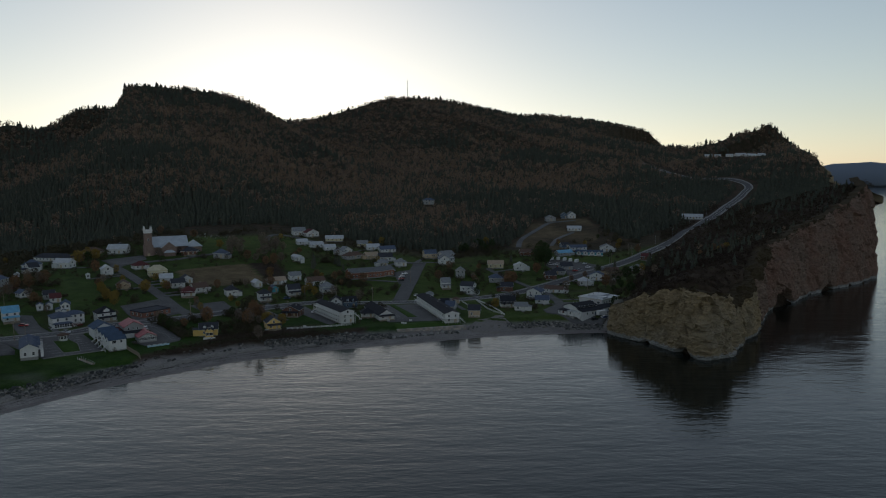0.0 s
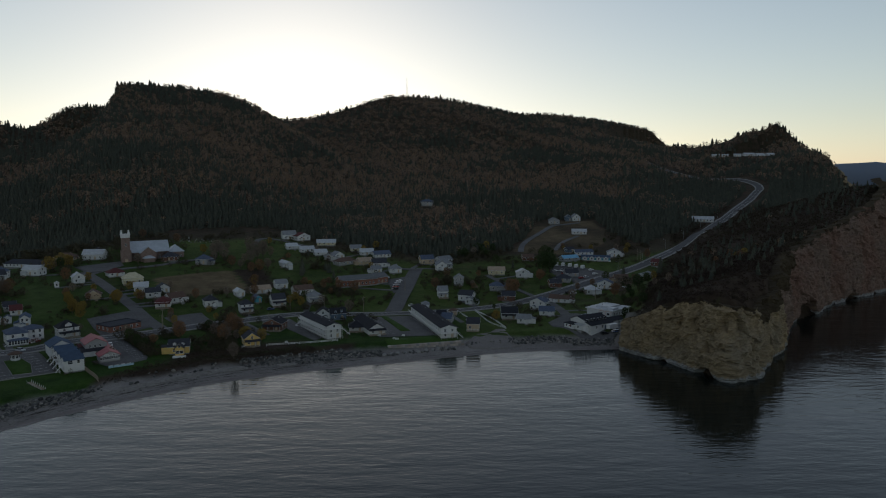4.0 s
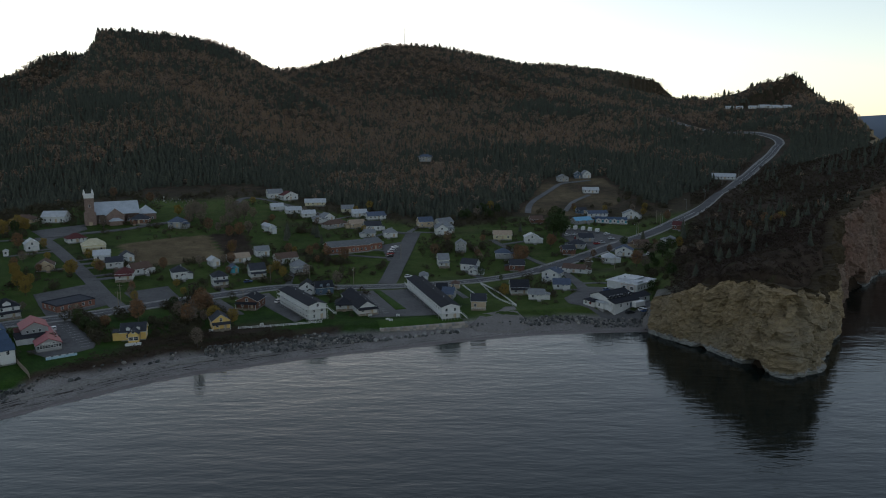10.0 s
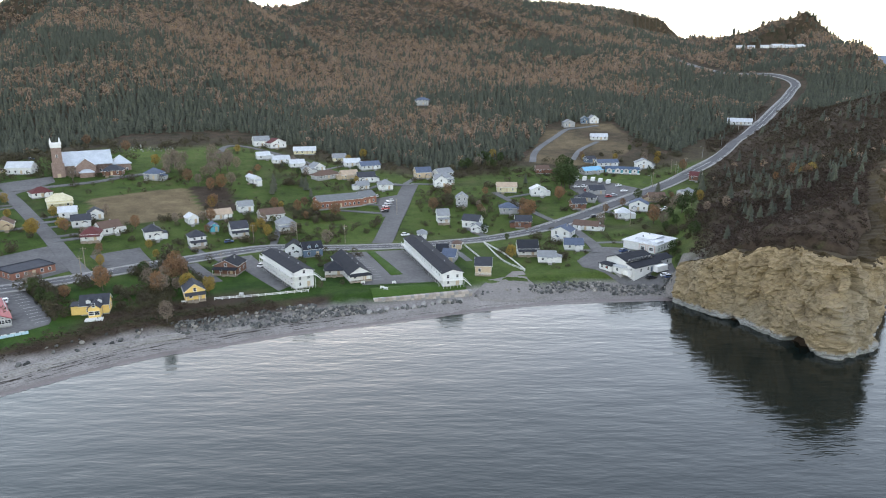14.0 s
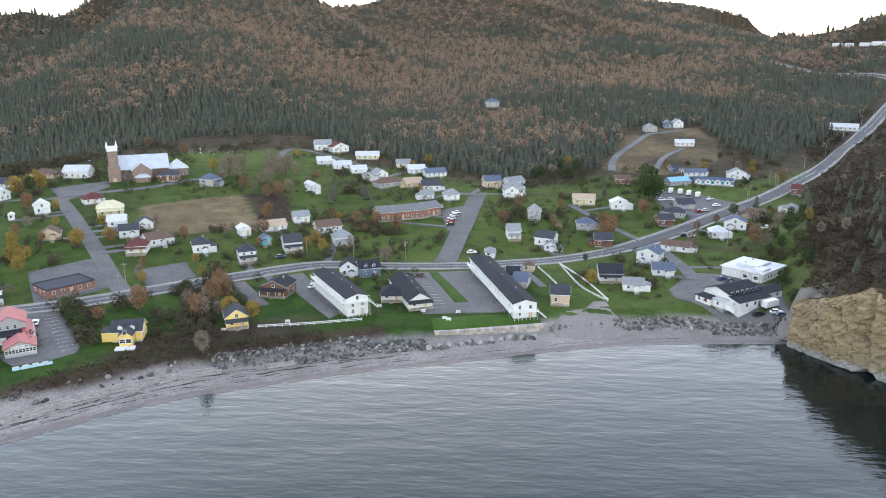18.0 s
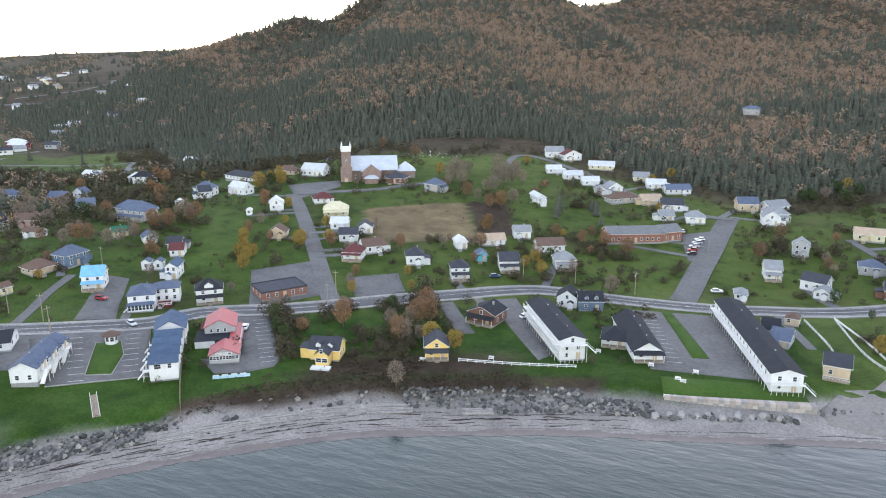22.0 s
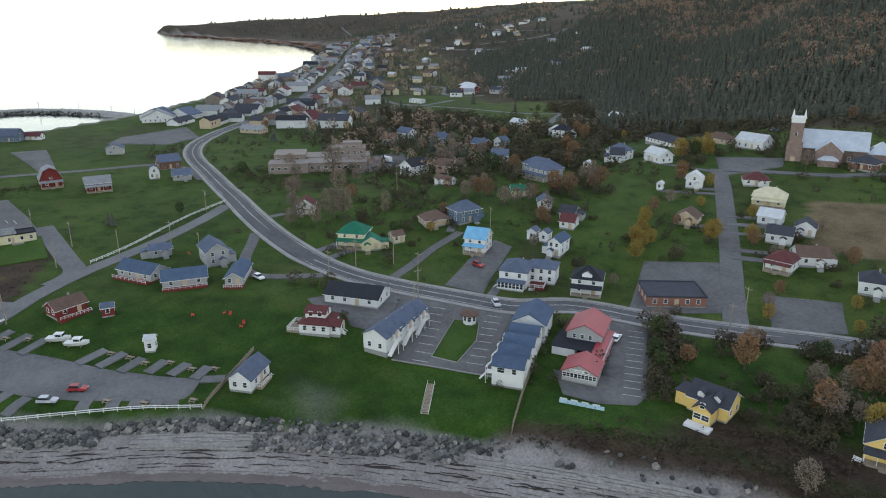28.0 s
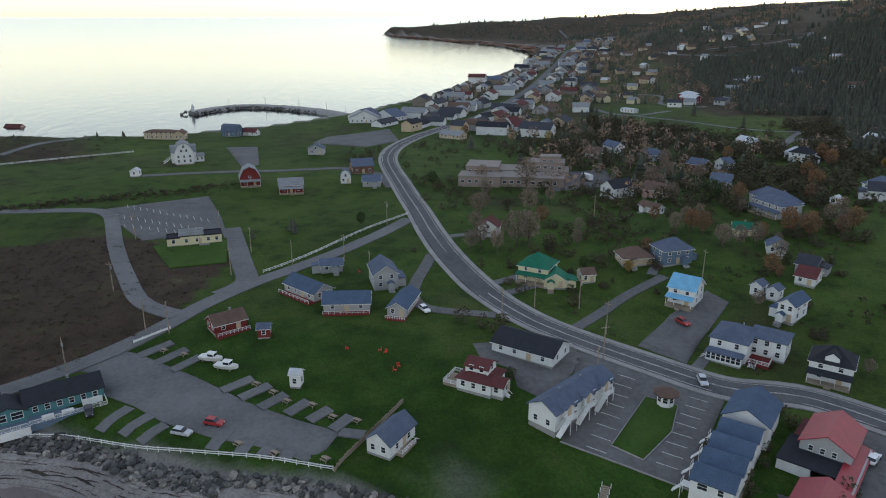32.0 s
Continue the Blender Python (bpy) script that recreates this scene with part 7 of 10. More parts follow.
# caves at the foot: place, width, height, depth; gullies from top to foot: place, width, depth
CAVES = [(120.5, 341, 5.5, 5.0, 6.0), (108, 364, 3.0, 3.0, 4.0), (226, 466, 15.0, 15.0, 16.0), (183, 404, 7.0, 6.0, 6.0), (290, 528, 10.0, 6.0, 6.0)]
GULLIES = [(108, 365, 2.2, 2.6), (115.5, 350, 1.6, 1.3), (134, 333.5, 2.0, 2.0), (147, 352, 3.0, 2.4), (181, 400, 8.0, 5.0), (208, 447, 9.0, 6.0), (256, 495, 7.0, 4.0), (322, 552, 8.0, 5.0)]


def slabs(o, scale, tilt):
    """Offset of flat-faced blocks between joints: each block has its own depth and slant."""
    q = Vector((o.x + tilt * o.z, o.y - 0.6 * tilt * o.z, 0.85 * o.z + 0.3 * tilt * o.x)) * scale
    near = noise.voronoi(q)[1][0]
    turn = noise.cell_vector(near * 9.1)
    return noise.cell(near * 7.3) + 0.9 * (q - near).dot(turn - Vector((0.5, 0.5, 0.5)))


def cliff_face(name, line, spacing, rows, lean, amp, mat, label, top_in=8.0, heights=None):
    """A broken rock face along the shore, from under the water to the turf."""
    p = [np.array(q, float) for q in line]
    pts = []
    for a, b in zip(p, p[1:]):
        n = max(1, int(np.linalg.norm(b - a) / spacing))
        pts += [a + (b - a) * k / n for k in range(n)]
    pts = np.array(pts + [p[-1]])
    for _ in range(2):
        pts[1:-1] = (pts[:-2] + 2 * pts[1:-1] + pts[2:]) / 4
    d = np.gradient(pts, axis=0)
    nrm = np.stack([-d[:, 1], d[:, 0]], 1) / np.linalg.norm(d, axis=1)[:, None]
    if heights:
        top = np.interp(to_line(pts[:, 0], pts[:, 1], line)[1], np.arange(len(heights)), heights)
        top = top + np.array([1.6 * noise.noise(Vector((q[0] * 0.12, q[1] * 0.12, 4))) + 0.9 * noise.noise(Vector((q[0] * 0.5, q[1] * 0.5, 8))) for q in pts])
    else:
        inner = pts + nrm * top_in
        top = np.maximum(terrain(inner[:, 0], inner[:, 1]), 3.0)
        for a in range(12):
            top = np.maximum(top, terrain(pts[:, 0] + top_in * math.cos(a * 0.5236), pts[:, 1] + top_in * math.sin(a * 0.5236)))
    for _ in range(2):
        top[1:-1] = (top[:-2] + 2 * top[1:-1] + top[2:]) / 4
    v, f = [], []
    n = rows + 2
    for i, (q, m) in enumerate(zip(pts, nrm)):
        h = top[i]
        cut = sum(deep * max(0.0, 1 - math.hypot(q[0] - cx, q[1] - cy) / wide) for cx, cy, wide, deep in GULLIES)
        for k in range(rows + 1):
            s = k / rows
            z = -2.5 + (h + 2.9) * s
            o = Vector((q[0], q[1], z))
            # buttresses and clefts, then blocks between the joints, then chips
            w = amp * 2.0 * noise.fractal(Vector((q[0] * 0.06, q[1] * 0.06, z * 0.02)), 1.0, 2.0, 3)
            w += amp * 0.9 * (slabs(o, 0.10, 0.25) - 0.5) + amp * 0.55 * (slabs(o, 0.24, -0.3) - 0.5) + amp * 0.30 * (slabs(o, 0.6, 0.4) - 0.5)
            w += amp * 0.30 * noise.noise(o * 0.8)
            w = (w + cut * (0.55 + 0.45 * s)) * (0.45 + 0.55 * min(1, 3 * s) * (1.0 if s < 0.96 else 0.4))
            back = -2.0 + lean * (s ** 1.4) * h / 30 + w
            if s < 0.10:
                back += 1.2 - 8 * s
            for cx, cy, wide, high, deep in CAVES:
                cave = max(0.0, 1 - math.hypot(q[0] - cx, q[1] - cy) / wide) ** 0.5
                back += deep * cave * max(0.0, min(1.0, (high * cave * (0.85 + 0.3 * noise.noise(o * 0.3)) - z) / 1.5))
            u = q + m * back
            v.append((u[0], u[1], z + 0.5 * noise.noise(o * 0.4)))
        u = q + m * (max(back, 1.0) + (7.0 if heights else 3.0))
        v.append((u[0], u[1], h - (1.0 if heights else 1.6)))
    for i in range(len(pts) - 1):
        f += [(i * n + k, (i + 1) * n + k, (i + 1) * n + k + 1, i * n + k + 1) for k in range(n - 1)]
    ob = mesh_object(name, v, f, mat)
    ob.data.materials.append(TURF)
    for k, face in enumerate(ob.data.polygons):
        row, i = k % (n - 1), k // (n - 1)
        q = pts[i]
        hang = 0.3 + 3.5 * max(0.0, noise.noise(Vector((q[0] * 0.16, q[1] * 0.16, 2))) + 0.1) if heights else 0
        if heights and 142 < q[0] < 215:
            hang += 8.0
        if row == n - 2 or row > rows - hang * rows / 40:
            face.material_index = 1
    return tagged(ob, label, "cliff", kind="structure")


cape = cliff_face("cliff", CLIFF[:15], 0.75, 64, 5.0, 1.7, ROCK, "broken ochre and red-brown rock cliff with tilted strata and caves", heights=EDGE)
cape.data.materials.append(RED_ROCK)
for face in cape.data.polygons:
    c = face.center
    if face.material_index == 0 and c.x > 176 + 0.5 * (20 - c.z) + 9 * noise.noise(c * 0.12):
        face.material_index = 2
cliff_face("far_cliff", CLIFF[14:20], 9, 14, 6.0, 7.0, ROCK, "steep rocky sea cliff below the wooded hill", 14)
cliff_face("cape_cliff", TOWN_SHORE[2:8], 22, 8, 6.0, 9.0, FAR_ROCK, "long dark red cliff of the far cape", 24)

# ---- boulders of the revetment ----
rng = random.Random(11)
shore = smooth_line(BEACH[3:], 0.8)
sd = np.gradient(shore, axis=0)
sd = sd / np.linalg.norm(sd, axis=1)[:, None]
sn = np.stack([-sd[:, 1], sd[:, 0]], 1)
revetment = tagged(new("revetment"), "band of grey armour boulders along the top of the beach", "revetment", kind="structure")
ROCKS = [shared("boulder", rock_shape(rng, 1.0), STONE) for _ in range(18)]
# stretches of the shore by x: nearest and farthest distance from the water, stones for each metre
STRETCHES = [(-240, -196, 10.5, 16.0, 9.0), (-196, -176, 10.5, 15.5, 9.0), (-176, -160, 13.5, 17.0, 6.0), (-160, -147, 8.5, 17.5, 11.0), (-147, -132, 9.5, 17.0, 10.0), (-132, -126, 13.0, 17.0, 5.0), (-126, -84, 13.0, 19.0, 0.8),
             (-84, -62, 11.0, 19.0, 9.0), (-62, -40, 8.5, 18.5, 11.0), (-40, -24, 9.0, 15.5, 10.0), (-24, 12, 8.6, 10.6, 1.4), (12, 40, 12.0, 15.0, 0.6), (40, 70, 9.5, 17.0, 8.0), (70, 97, 5.0, 14.0, 8.0)]
single, vs, fs = 0, [], []
for x0, x1, near, far, per_metre in STRETCHES:
    at = [i for i in range(len(shore)) if x0 <= shore[i][0] < x1]
    for k in range(int(len(at) * 0.8 * per_metre)):
        i = at[rng.randrange(len(at))]
        q = shore[i] + sn[i] * rng.uniform(near, far) + sd[i] * rng.uniform(-0.4, 0.4)
        size = rng.choice((0.35, 0.5, 0.7, 0.95)) * rng.uniform(0.75, 1.2)
        z = float(level(q[0], q[1])) + 0.22 * size
        if -215 < q[0] < -150 and single < 300 and size > 0.55:
            single += 1
            link_part("boulder", ROCKS[rng.randrange(18)], revetment, m=pose(q[0], q[1], z + 0.1, rng.uniform(-25, 25), rng.uniform(-25, 25), rng.uniform(0, 360)) @ Matrix.Scale(size * 1.1, 4))
            continue
        w, g = rock_shape(rng, size)
        fs += [tuple(j + len(vs) for j in t) for t in g]
        vs += [(a + q[0], b + q[1], c + z) for a, b, c in w]
tagged(mesh_object("armour_stones", vs, fs, STONE, revetment), "joined grey boulders of the shore bank", kind="stuff")
# large pale blocks at the foot of the sea wall
for k in range(11):
    i = min(range(len(shore)), key=lambda j: abs(shore[j][0] - (-23 + 3.4 * k)))
    q = shore[i] + sn[i] * rng.uniform(9.5, 10.8)
    ob = tagged(mesh_object("rock", *rock_shape(rng, rng.uniform(1.0, 1.7)), CONCRETE), "large pale rock at the foot of the sea wall", "rock", "wall foot rocks")
    ob.location = (q[0], q[1], float(level(q[0], q[1])) + 0.15)

# ---- wet edge, wrack lines and pale bedrock on the shingle ----
wet = speckled("wet_shingle", (0.060, 0.047, 0.042), (0.105, 0.085, 0.076), 2.0, 0.45, 0.1, 0.3)
weed = speckled("dark_seaweed", (0.022, 0.019, 0.017), (0.050, 0.042, 0.036), 2.0, 0.8)


def strand(name, middle, wander, width, gap, mat, seed, lift, label, category, x0=-260, x1=96):
    """An uneven band along the beach, wandering about its distance from the water, with gaps."""
    v, f, last = [], [], False
    for i in range(len(shore)):
        if not x0 < shore[i][0] < x1:
            last = False
            continue
        u = i * 0.8
        o = middle + wander * (noise.noise(Vector((u * 0.035, seed, 0))) + 0.5 * noise.noise(Vector((u * 0.17, seed, 3))) + 0.25 * noise.noise(Vector((u * 0.6, seed, 5))))
        wide = width * (0.75 + noise.noise(Vector((u * 0.13, seed, 9))) + 0.7 * noise.noise(Vector((u * 0.7, seed, 12)))) - gap
        if wide < 0.03:
            last = False
            continue
        for e in (o - wide / 2, o, o + wide / 2):
            q = shore[i] + sn[i] * e
            v.append((float(q[0]), float(q[1]), max(0.015, float(level(q[0], q[1]))) + lift))
        if last:
            k = len(v) - 6
            f += [(k, k + 1, k + 4, k + 3), (k + 1, k + 2, k + 5, k + 4)]
        last = True
    return tagged(mesh_object(name, v, f, mat), label, category, kind="stuff")


strand("wet_edge", 0.7, 0.15, 2.2, -0.9, wet, 1.0, 0.03, "dark wet shingle along the edge of the water", "beach")
strand("wet_edge", 2.5, 0.35, 0.35, 0.1, wet, 2.0, 0.04, "dark wet line where the last wave reached", "beach")
for k, (o, wander, width, gap) in enumerate(((3.6, 0.9, 0.5, 0.25), (4.6, 1.2, 0.45, 0.25), (6.2, 1.3, 0.9, 0.40), (6.9, 1.5, 0.6, 0.30), (8.2, 1.2, 0.7, 0.35), (9.3, 1.0, 0.6, 0.30))):
    strand("seaweed", o, wander, width, gap, weed, 20.0 + k, 0.06, "dark wrack line washed up on the shingle", "seaweed", x1=-30 if o > 4 else 60)
slab_rock = speckled("pale_bedrock", (0.17, 0.16, 0.148), (0.27, 0.258, 0.24), 1.5, 0.9, 0.3, 0.4, relief=0.08)
# pale layered ledges: from x to x along the shore, distance from the water, width
for x0, x1, o0, wide in ((-206, -199, 8.5, 3.0), (-186.5, -183.5, 9.5, 4.6), (-179.5, -177.0, 9.3, 4.4), (-173.0, -158.5, 8.6, 5.2), (-131.5, -112, 8.4, 4.2), (-113, -97, 9.6, 3.8), (-96, -82, 9.2, 3.6), (-70, -60, 8.5, 2.6)):
    ob = tagged(new("rock_ledge"), "pale layered bedrock ledge on the beach", "rock", "beach ledges")
    at = [i for i in range(len(shore)) if x0 <= shore[i][0] < x1]
    o = o0
    while o < o0 + wide and len(at) > 3:
        step_out = rng.uniform(0.35, 0.62)
        i = at[0] + rng.randrange(0, 3)
        while i < at[-1] - 2:
            n = min(rng.randrange(4, 16), at[-1] + rng.randrange(-2, 3) - i)
            if n >= 2:
                ribbon("layer", shore[i:i + n + 1], o + 0.18 * math.sin(0.3 * i), step_out * 0.86, rng.uniform(0.12, 0.42), slab_rock, ob, deep=0.6, across=1)
            i += max(2, n) + (1 if rng.random() < 0.35 else 0)
        o += step_out


# ---- woods ----
def cone_tree(tiers, sides, rng):
    v, f = [], []
    for k in range(tiers):
        lo = 0.08 + 0.86 * k / tiers
        hi = min(1.0, lo + 1.35 / tiers)
        r = 0.29 * (1 - lo) ** 0.85 + 0.012
        o = len(v)
        for s in range(sides):
            a = 2 * math.pi * (s + 0.5 * (k % 2)) / sides + rng.uniform(-0.2, 0.2)
            q = r * rng.uniform(0.7, 1.15)
            v.append((q * math.cos(a), q * math.sin(a), lo - rng.uniform(0, 0.05)))
        v.append((rng.uniform(-0.01, 0.01), rng.uniform(-0.01, 0.01), hi))
        f += [(o + s, o + (s + 1) % sides, o + sides) for s in range(sides)]
    return np.array(v), np.array(f)


def clump_tree(n, rng, low=0.22, wide=0.36, leaf=0.14):
    """A ragged crown of many small leaf faces with gaps, on a thin stem."""
    v, f = [], []
    for k in range(n):
        while True:
            x, y, z = (rng.uniform(-1, 1) for _ in range(3))
            if 0.25 < x * x + y * y + z * z < 1:
                break
        lump = 1 + 0.25 * math.sin(5 * x + 3 * y) * math.cos(4 * z)
        c = Vector((x * wide * lump, y * wide * lump, low + (1 - low) * (0.5 + 0.5 * z * (0.9 + 0.1 * lump))))
        a, b = Vector([rng.gauss(0, 1) for _ in range(3)]).normalized() * leaf, Vector([rng.gauss(0, 1) for _ in range(3)]).normalized() * leaf
        o = len(v)
        v += [tuple(c + a), tuple(c + b), tuple(c - a * 0.8 - b * 0.4)]
        f.append((o, o + 1, o + 2))
    o = len(v)
    v += [(-0.02, 0, 0), (0.02, 0, 0), (0, 0.03, 0), (0, 0, 0.6)]
    f += [(o, o + 1, o + 3), (o + 1, o + 2, o + 3), (o + 2, o, o + 3)]
    return np.array(v), np.array(f)


def plant(name, templates, places, mat, label):
    """Many trees in one mesh. Places: x, y, z, height, width factor."""
    rs = np.random.RandomState(3)
    V, F, o = [], [], 0
    pick = rs.randint(0, len(templates), len(places))
    for t, (v, f) in enumerate(templates):
        q = places[pick == t]
        if not len(q):
            continue
        a = rs.uniform(0, 6.28, len(q))
        c, s = np.cos(a)[:, None], np.sin(a)[:, None]
        h, w = q[:, 3:4], q[:, 3:4] * q[:, 4:5]
        X = (v[None, :, 0] * c - v[None, :, 1] * s) * w + q[:, 0:1]
        Y = (v[None, :, 0] * s + v[None, :, 1] * c) * w + q[:, 1:2]
        Z = v[None, :, 2] * h + q[:, 2:3] - 0.4
        V.append(np.stack([X, Y, Z], -1).reshape(-1, 3))
        F.append((f[None] + (np.arange(len(q)) * len(v))[:, None, None] + o).reshape(-1, 3))
        o += len(q) * len(v)
    ob = big_mesh(name, np.concatenate(V), np.concatenate(F), mat)
    return tagged(ob, label, "forest", kind="stuff")


def scatter(x0, x1, y0, y1, pitch, seed):
    rs = np.random.RandomState(seed)
    gx_, gy_ = np.meshgrid(np.arange(x0, x1, pitch), np.arange(y0, y1, pitch))
    x = (gx_ + rs.uniform(-0.48, 0.48, gx_.shape) * pitch).ravel()
    y = (gy_ + rs.uniform(-0.48, 0.48, gx_.shape) * pitch).ravel()
    return x, y, rs


def clear_of_roads(x, y, lines, gap):
    ok = np.ones(x.shape, bool)
    for line in lines:
        ok &= to_line(x, y, line)[0] > gap
    return ok


ROADS = [MAIN_EAST, [(69, 641), (73, 667), (98, 723), (113, 751), (142, 762)]]
HILL_LANES = [[(-999.5, 888.6), (-980.7, 912.4), (-964.8, 937.4), (-947.1, 960.3), (-944.8, 985.5), (-935.1, 1000.2), (-960.6, 1035.3)], [(-1060, 850), (-992.4, 847.9), (-910.5, 872.2), (-830.2, 894.0)], [(-867.7, 842.1), (-824.4, 865.9), (-804.3, 881.0)],
              [(-1480, 905), (-1380, 990), (-1230, 1040), (-1090, 1020), (-960.6, 1035.3)]]
forest = []
for x0, x1, y0, y1, pitch, seed in ((-900, 620, 560, 1000, 4.3, 21), (-900, 640, 1000, 1120, 6.5, 25), (-1000, 760, 1120, 1500, 9.0, 22), (-1000, 800, 1500, 2420, 13.0, 23), (-2300, -900, 700, 1900, 19.0, 24), (-3300, -2300, 800, 2200, 30.0, 26)):
    x, y, rs = scatter(x0, x1, y0, y1, pitch, seed)
    z = level(x, y)
    ok = (y > forest_line(x) + 6 * ripple(x, y, 17)) & (z > 10) & on_land(x, y) & clear_of_roads(x, y, ROADS[:1], 15) & clear_of_roads(x, y, ROADS[1:], 9)
    ok &= ~polygon_mask(x, y, [(62, 645), (88, 735), (105, 790), (165, 792), (165, 730), (185, 650), (120, 600)]) & (np.hypot(x + 18, y - 866) > 14)
    ok &= ~polygon_mask(x, y, [(-255, 600), (-150, 640), (-140, 700), (-170, 720), (-250, 680)])
    ok &= ~polygon_mask(x, y, [(500, 1270), (640, 1290), (640, 1340), (500, 1340)])
    if seed == 24:
        ok &= rs.uniform(0, 1, x.shape) < np.clip((z - 8) / 45, 0.25, 1)
    if seed in (24, 26):
        ok &= (ripple(x, y, 70) + 0.6 * ripple(x, y, 31) < 0.25) & clear_of_roads(x, y, HILL_LANES, 12)
    ok &= to_line(x, y, CLIFF)[0] > 7
    forest.append(np.stack([x, y, z, np.clip(rs.normal(10.5, 2.6, x.shape), 5, 17) * (0.70 if pitch < 6 else 0.78 if pitch < 8 else 0.84 if pitch < 12 else 0.85), rs.uniform(0.85, 1.2, x.shape) * (0.98 if pitch < 6 else 1.0 if pitch < 8 else 1.2 if pitch < 12 else 1.6)], 1)[ok])
# spruces and young trees on the cape
x, y, rs = scatter(110, 420, 400, 860, 7.5, 31)
z = level(x, y)
ok = (headland(x, y) > 0.9) & (z > 9) & on_land(x, y) & (to_line(x, y, CLIFF)[0] > 11) & clear_of_roads(x, y, ROADS[:1], 13) & (rs.uniform(0, 1, x.shape) < np.clip((y - 385) / 190, 0.08, 0.8) * (0.42 + 0.5 * ripple(x, y, 25)))
ok &= free(x, y, 4)
forest.append(np.stack([x, y, z, rs.uniform(3.5, 9, x.shape), rs.uniform(0.75, 1.0, x.shape)], 1)[ok])
forest = np.concatenate(forest)
# a few spruces on the knoll of the west cape
x, y, rs = scatter(-640, -540, 60, 160, 14.0, 33)
ok = on_land(x, y) & (level(x, y) > 6.5) & free(x, y, 3) & (rs.uniform(0, 1, x.shape) < 0.25)
forest = np.concatenate([forest, np.stack([x, y, level(x, y), rs.uniform(3, 6, x.shape), rs.uniform(0.9, 1.3, x.shape)], 1)[ok]])
rs = np.random.RandomState(8)
lowland = np.clip((forest[:, 1] - forest_line(forest[:, 0])) / 330, 0, 1)
share = 1.30 - 1.05 * lowland + 0.55 * ripple(forest[:, 0], forest[:, 1], 60) + 0.35 * ripple(forest[:, 0], forest[:, 1], 23)
share = share + 0.38 * step(-260, -480, forest[:, 0])
share = np.where((forest[:, 0] > 120) & (forest[:, 1] > 700), share + 0.25, share)
is_cone = rs.uniform(0, 1, len(forest)) < np.clip(share, 0.12, 0.98)
trng = random.Random(17)
CONES = [cone_tree(4, 6, trng) for _ in range(8)]
CLUMPS = [clump_tree(35, trng, 0.16, 0.38, 0.112) for _ in range(10)]
plant("conifer_forest", CONES, forest[is_cone], CONIFER, "dark spruce and fir forest on the hillsides")
hard = forest[~is_cone].copy()
hard[:, 3] *= 0.80
hard[:, 4] *= 1.25
plant("hardwood_forest", CLUMPS, hard, HARDWOOD, "brown and rust autumn hardwoods on the hillsides")
# scrub of the cape and the bank
x, y, rs = scatter(100, 420, 335, 860, 1.9, 41)
z = level(x, y)
ok = (headland(x, y) > 0.4) & on_land(x, y) & (z > 6) & (to_line(x, y, CLIFF)[0] > 6.5) & free(x, y, 4) & (rs.uniform(0, 1, x.shape) < 0.72 + 0.5 * ripple(x, y, 13))
scrub = [np.stack([x, y, z, (rs.uniform(0.8, 3.0, x.shape) + 1.1 * np.clip(ripple(x, y, 10), 0, 1)) * (0.75 + 0.3 * step(385, 420, y)), rs.uniform(0.9, 1.6, x.shape)], 1)[ok]]
x, y, rs = scatter(96, 420, 330, 700, 1.7, 46)
away, along = to_line(x, y, CLIFF)
ok = on_land(x, y) & (away > 3.2) & (away < 11) & (along < len(EDGE) - 1) & (along > 0.4) & (rs.uniform(0, 1, x.shape) < 0.45 + 0.5 * ripple(x, y, 8))
scrub.append(np.stack([x, y, np.maximum(level(x, y), np.interp(along, np.arange(len(EDGE)), EDGE) - 1.2), rs.uniform(0.6, 1.7, x.shape), rs.uniform(1.1, 1.9, x.shape)], 1)[ok])
x, y, rs = scatter(-150, -30, 300, 420, 1.5, 42)
db = to_line(x, y, BEACH)[0]
ok = on_land(x, y) & (db > 18) & (db < 36 + 6 * ripple(x, y, 9)) & (x < -58 - 0.5 * (db - 18)) & (x > -138 + 0.6 * (db - 18)) & ((db < 26) | (np.abs(x + 103) < 11) | (rs.uniform(0, 1, x.shape) < 0.08))
scrub.append(np.stack([x, y, level(x, y), rs.uniform(0.6, 1.8, x.shape), rs.uniform(1.0, 1.8, x.shape)], 1)[ok])
x, y, rs = scatter(-345, -200, 60, 245, 2.2, 43)
ok = polygon_mask(x, y, [(-216, 178), (-260, 225), (-305, 240), (-340, 195), (-330, 120), (-260, 60), (-228, 110)]) & (rs.uniform(0, 1, x.shape) < 0.75)
scrub.append(np.stack([x, y, level(x, y), rs.uniform(0.3, 1.1, x.shape), rs.uniform(1.3, 2.2, x.shape)], 1)[ok])
x, y, rs = scatter(-720, -480, -70, 170, 3.6, 44)
ok = on_land(x, y) & (y < 160 + 0.25 * (x + 560)) & (rs.uniform(0, 1, x.shape) < 0.5 + 0.4 * ripple(x, y, 20)) & (to_line(x, y, TOWN_SHORE)[0] > 5) & free(x, y, 2)
scrub.append(np.stack([x, y, level(x, y), rs.uniform(0.4, 1.6, x.shape), rs.uniform(1.2, 2.2, x.shape)], 1)[ok])
# brown hedge bank behind the visitor lot
hedge = smooth_line([(-387, 120), (-387, 143.8), (-387.4, 165.5), (-391, 187.4), (-395, 212), (-404, 234.7)], 0.8)
rs = np.random.RandomState(45)
for _ in range(3):
    q = hedge + rs.normal(0, 3.0, hedge.shape)
    scrub.append(np.stack([q[:, 0], q[:, 1], level(q[:, 0], q[:, 1]), rs.uniform(0.6, 1.8, len(q)), rs.uniform(1.0, 1.8, len(q))], 1))
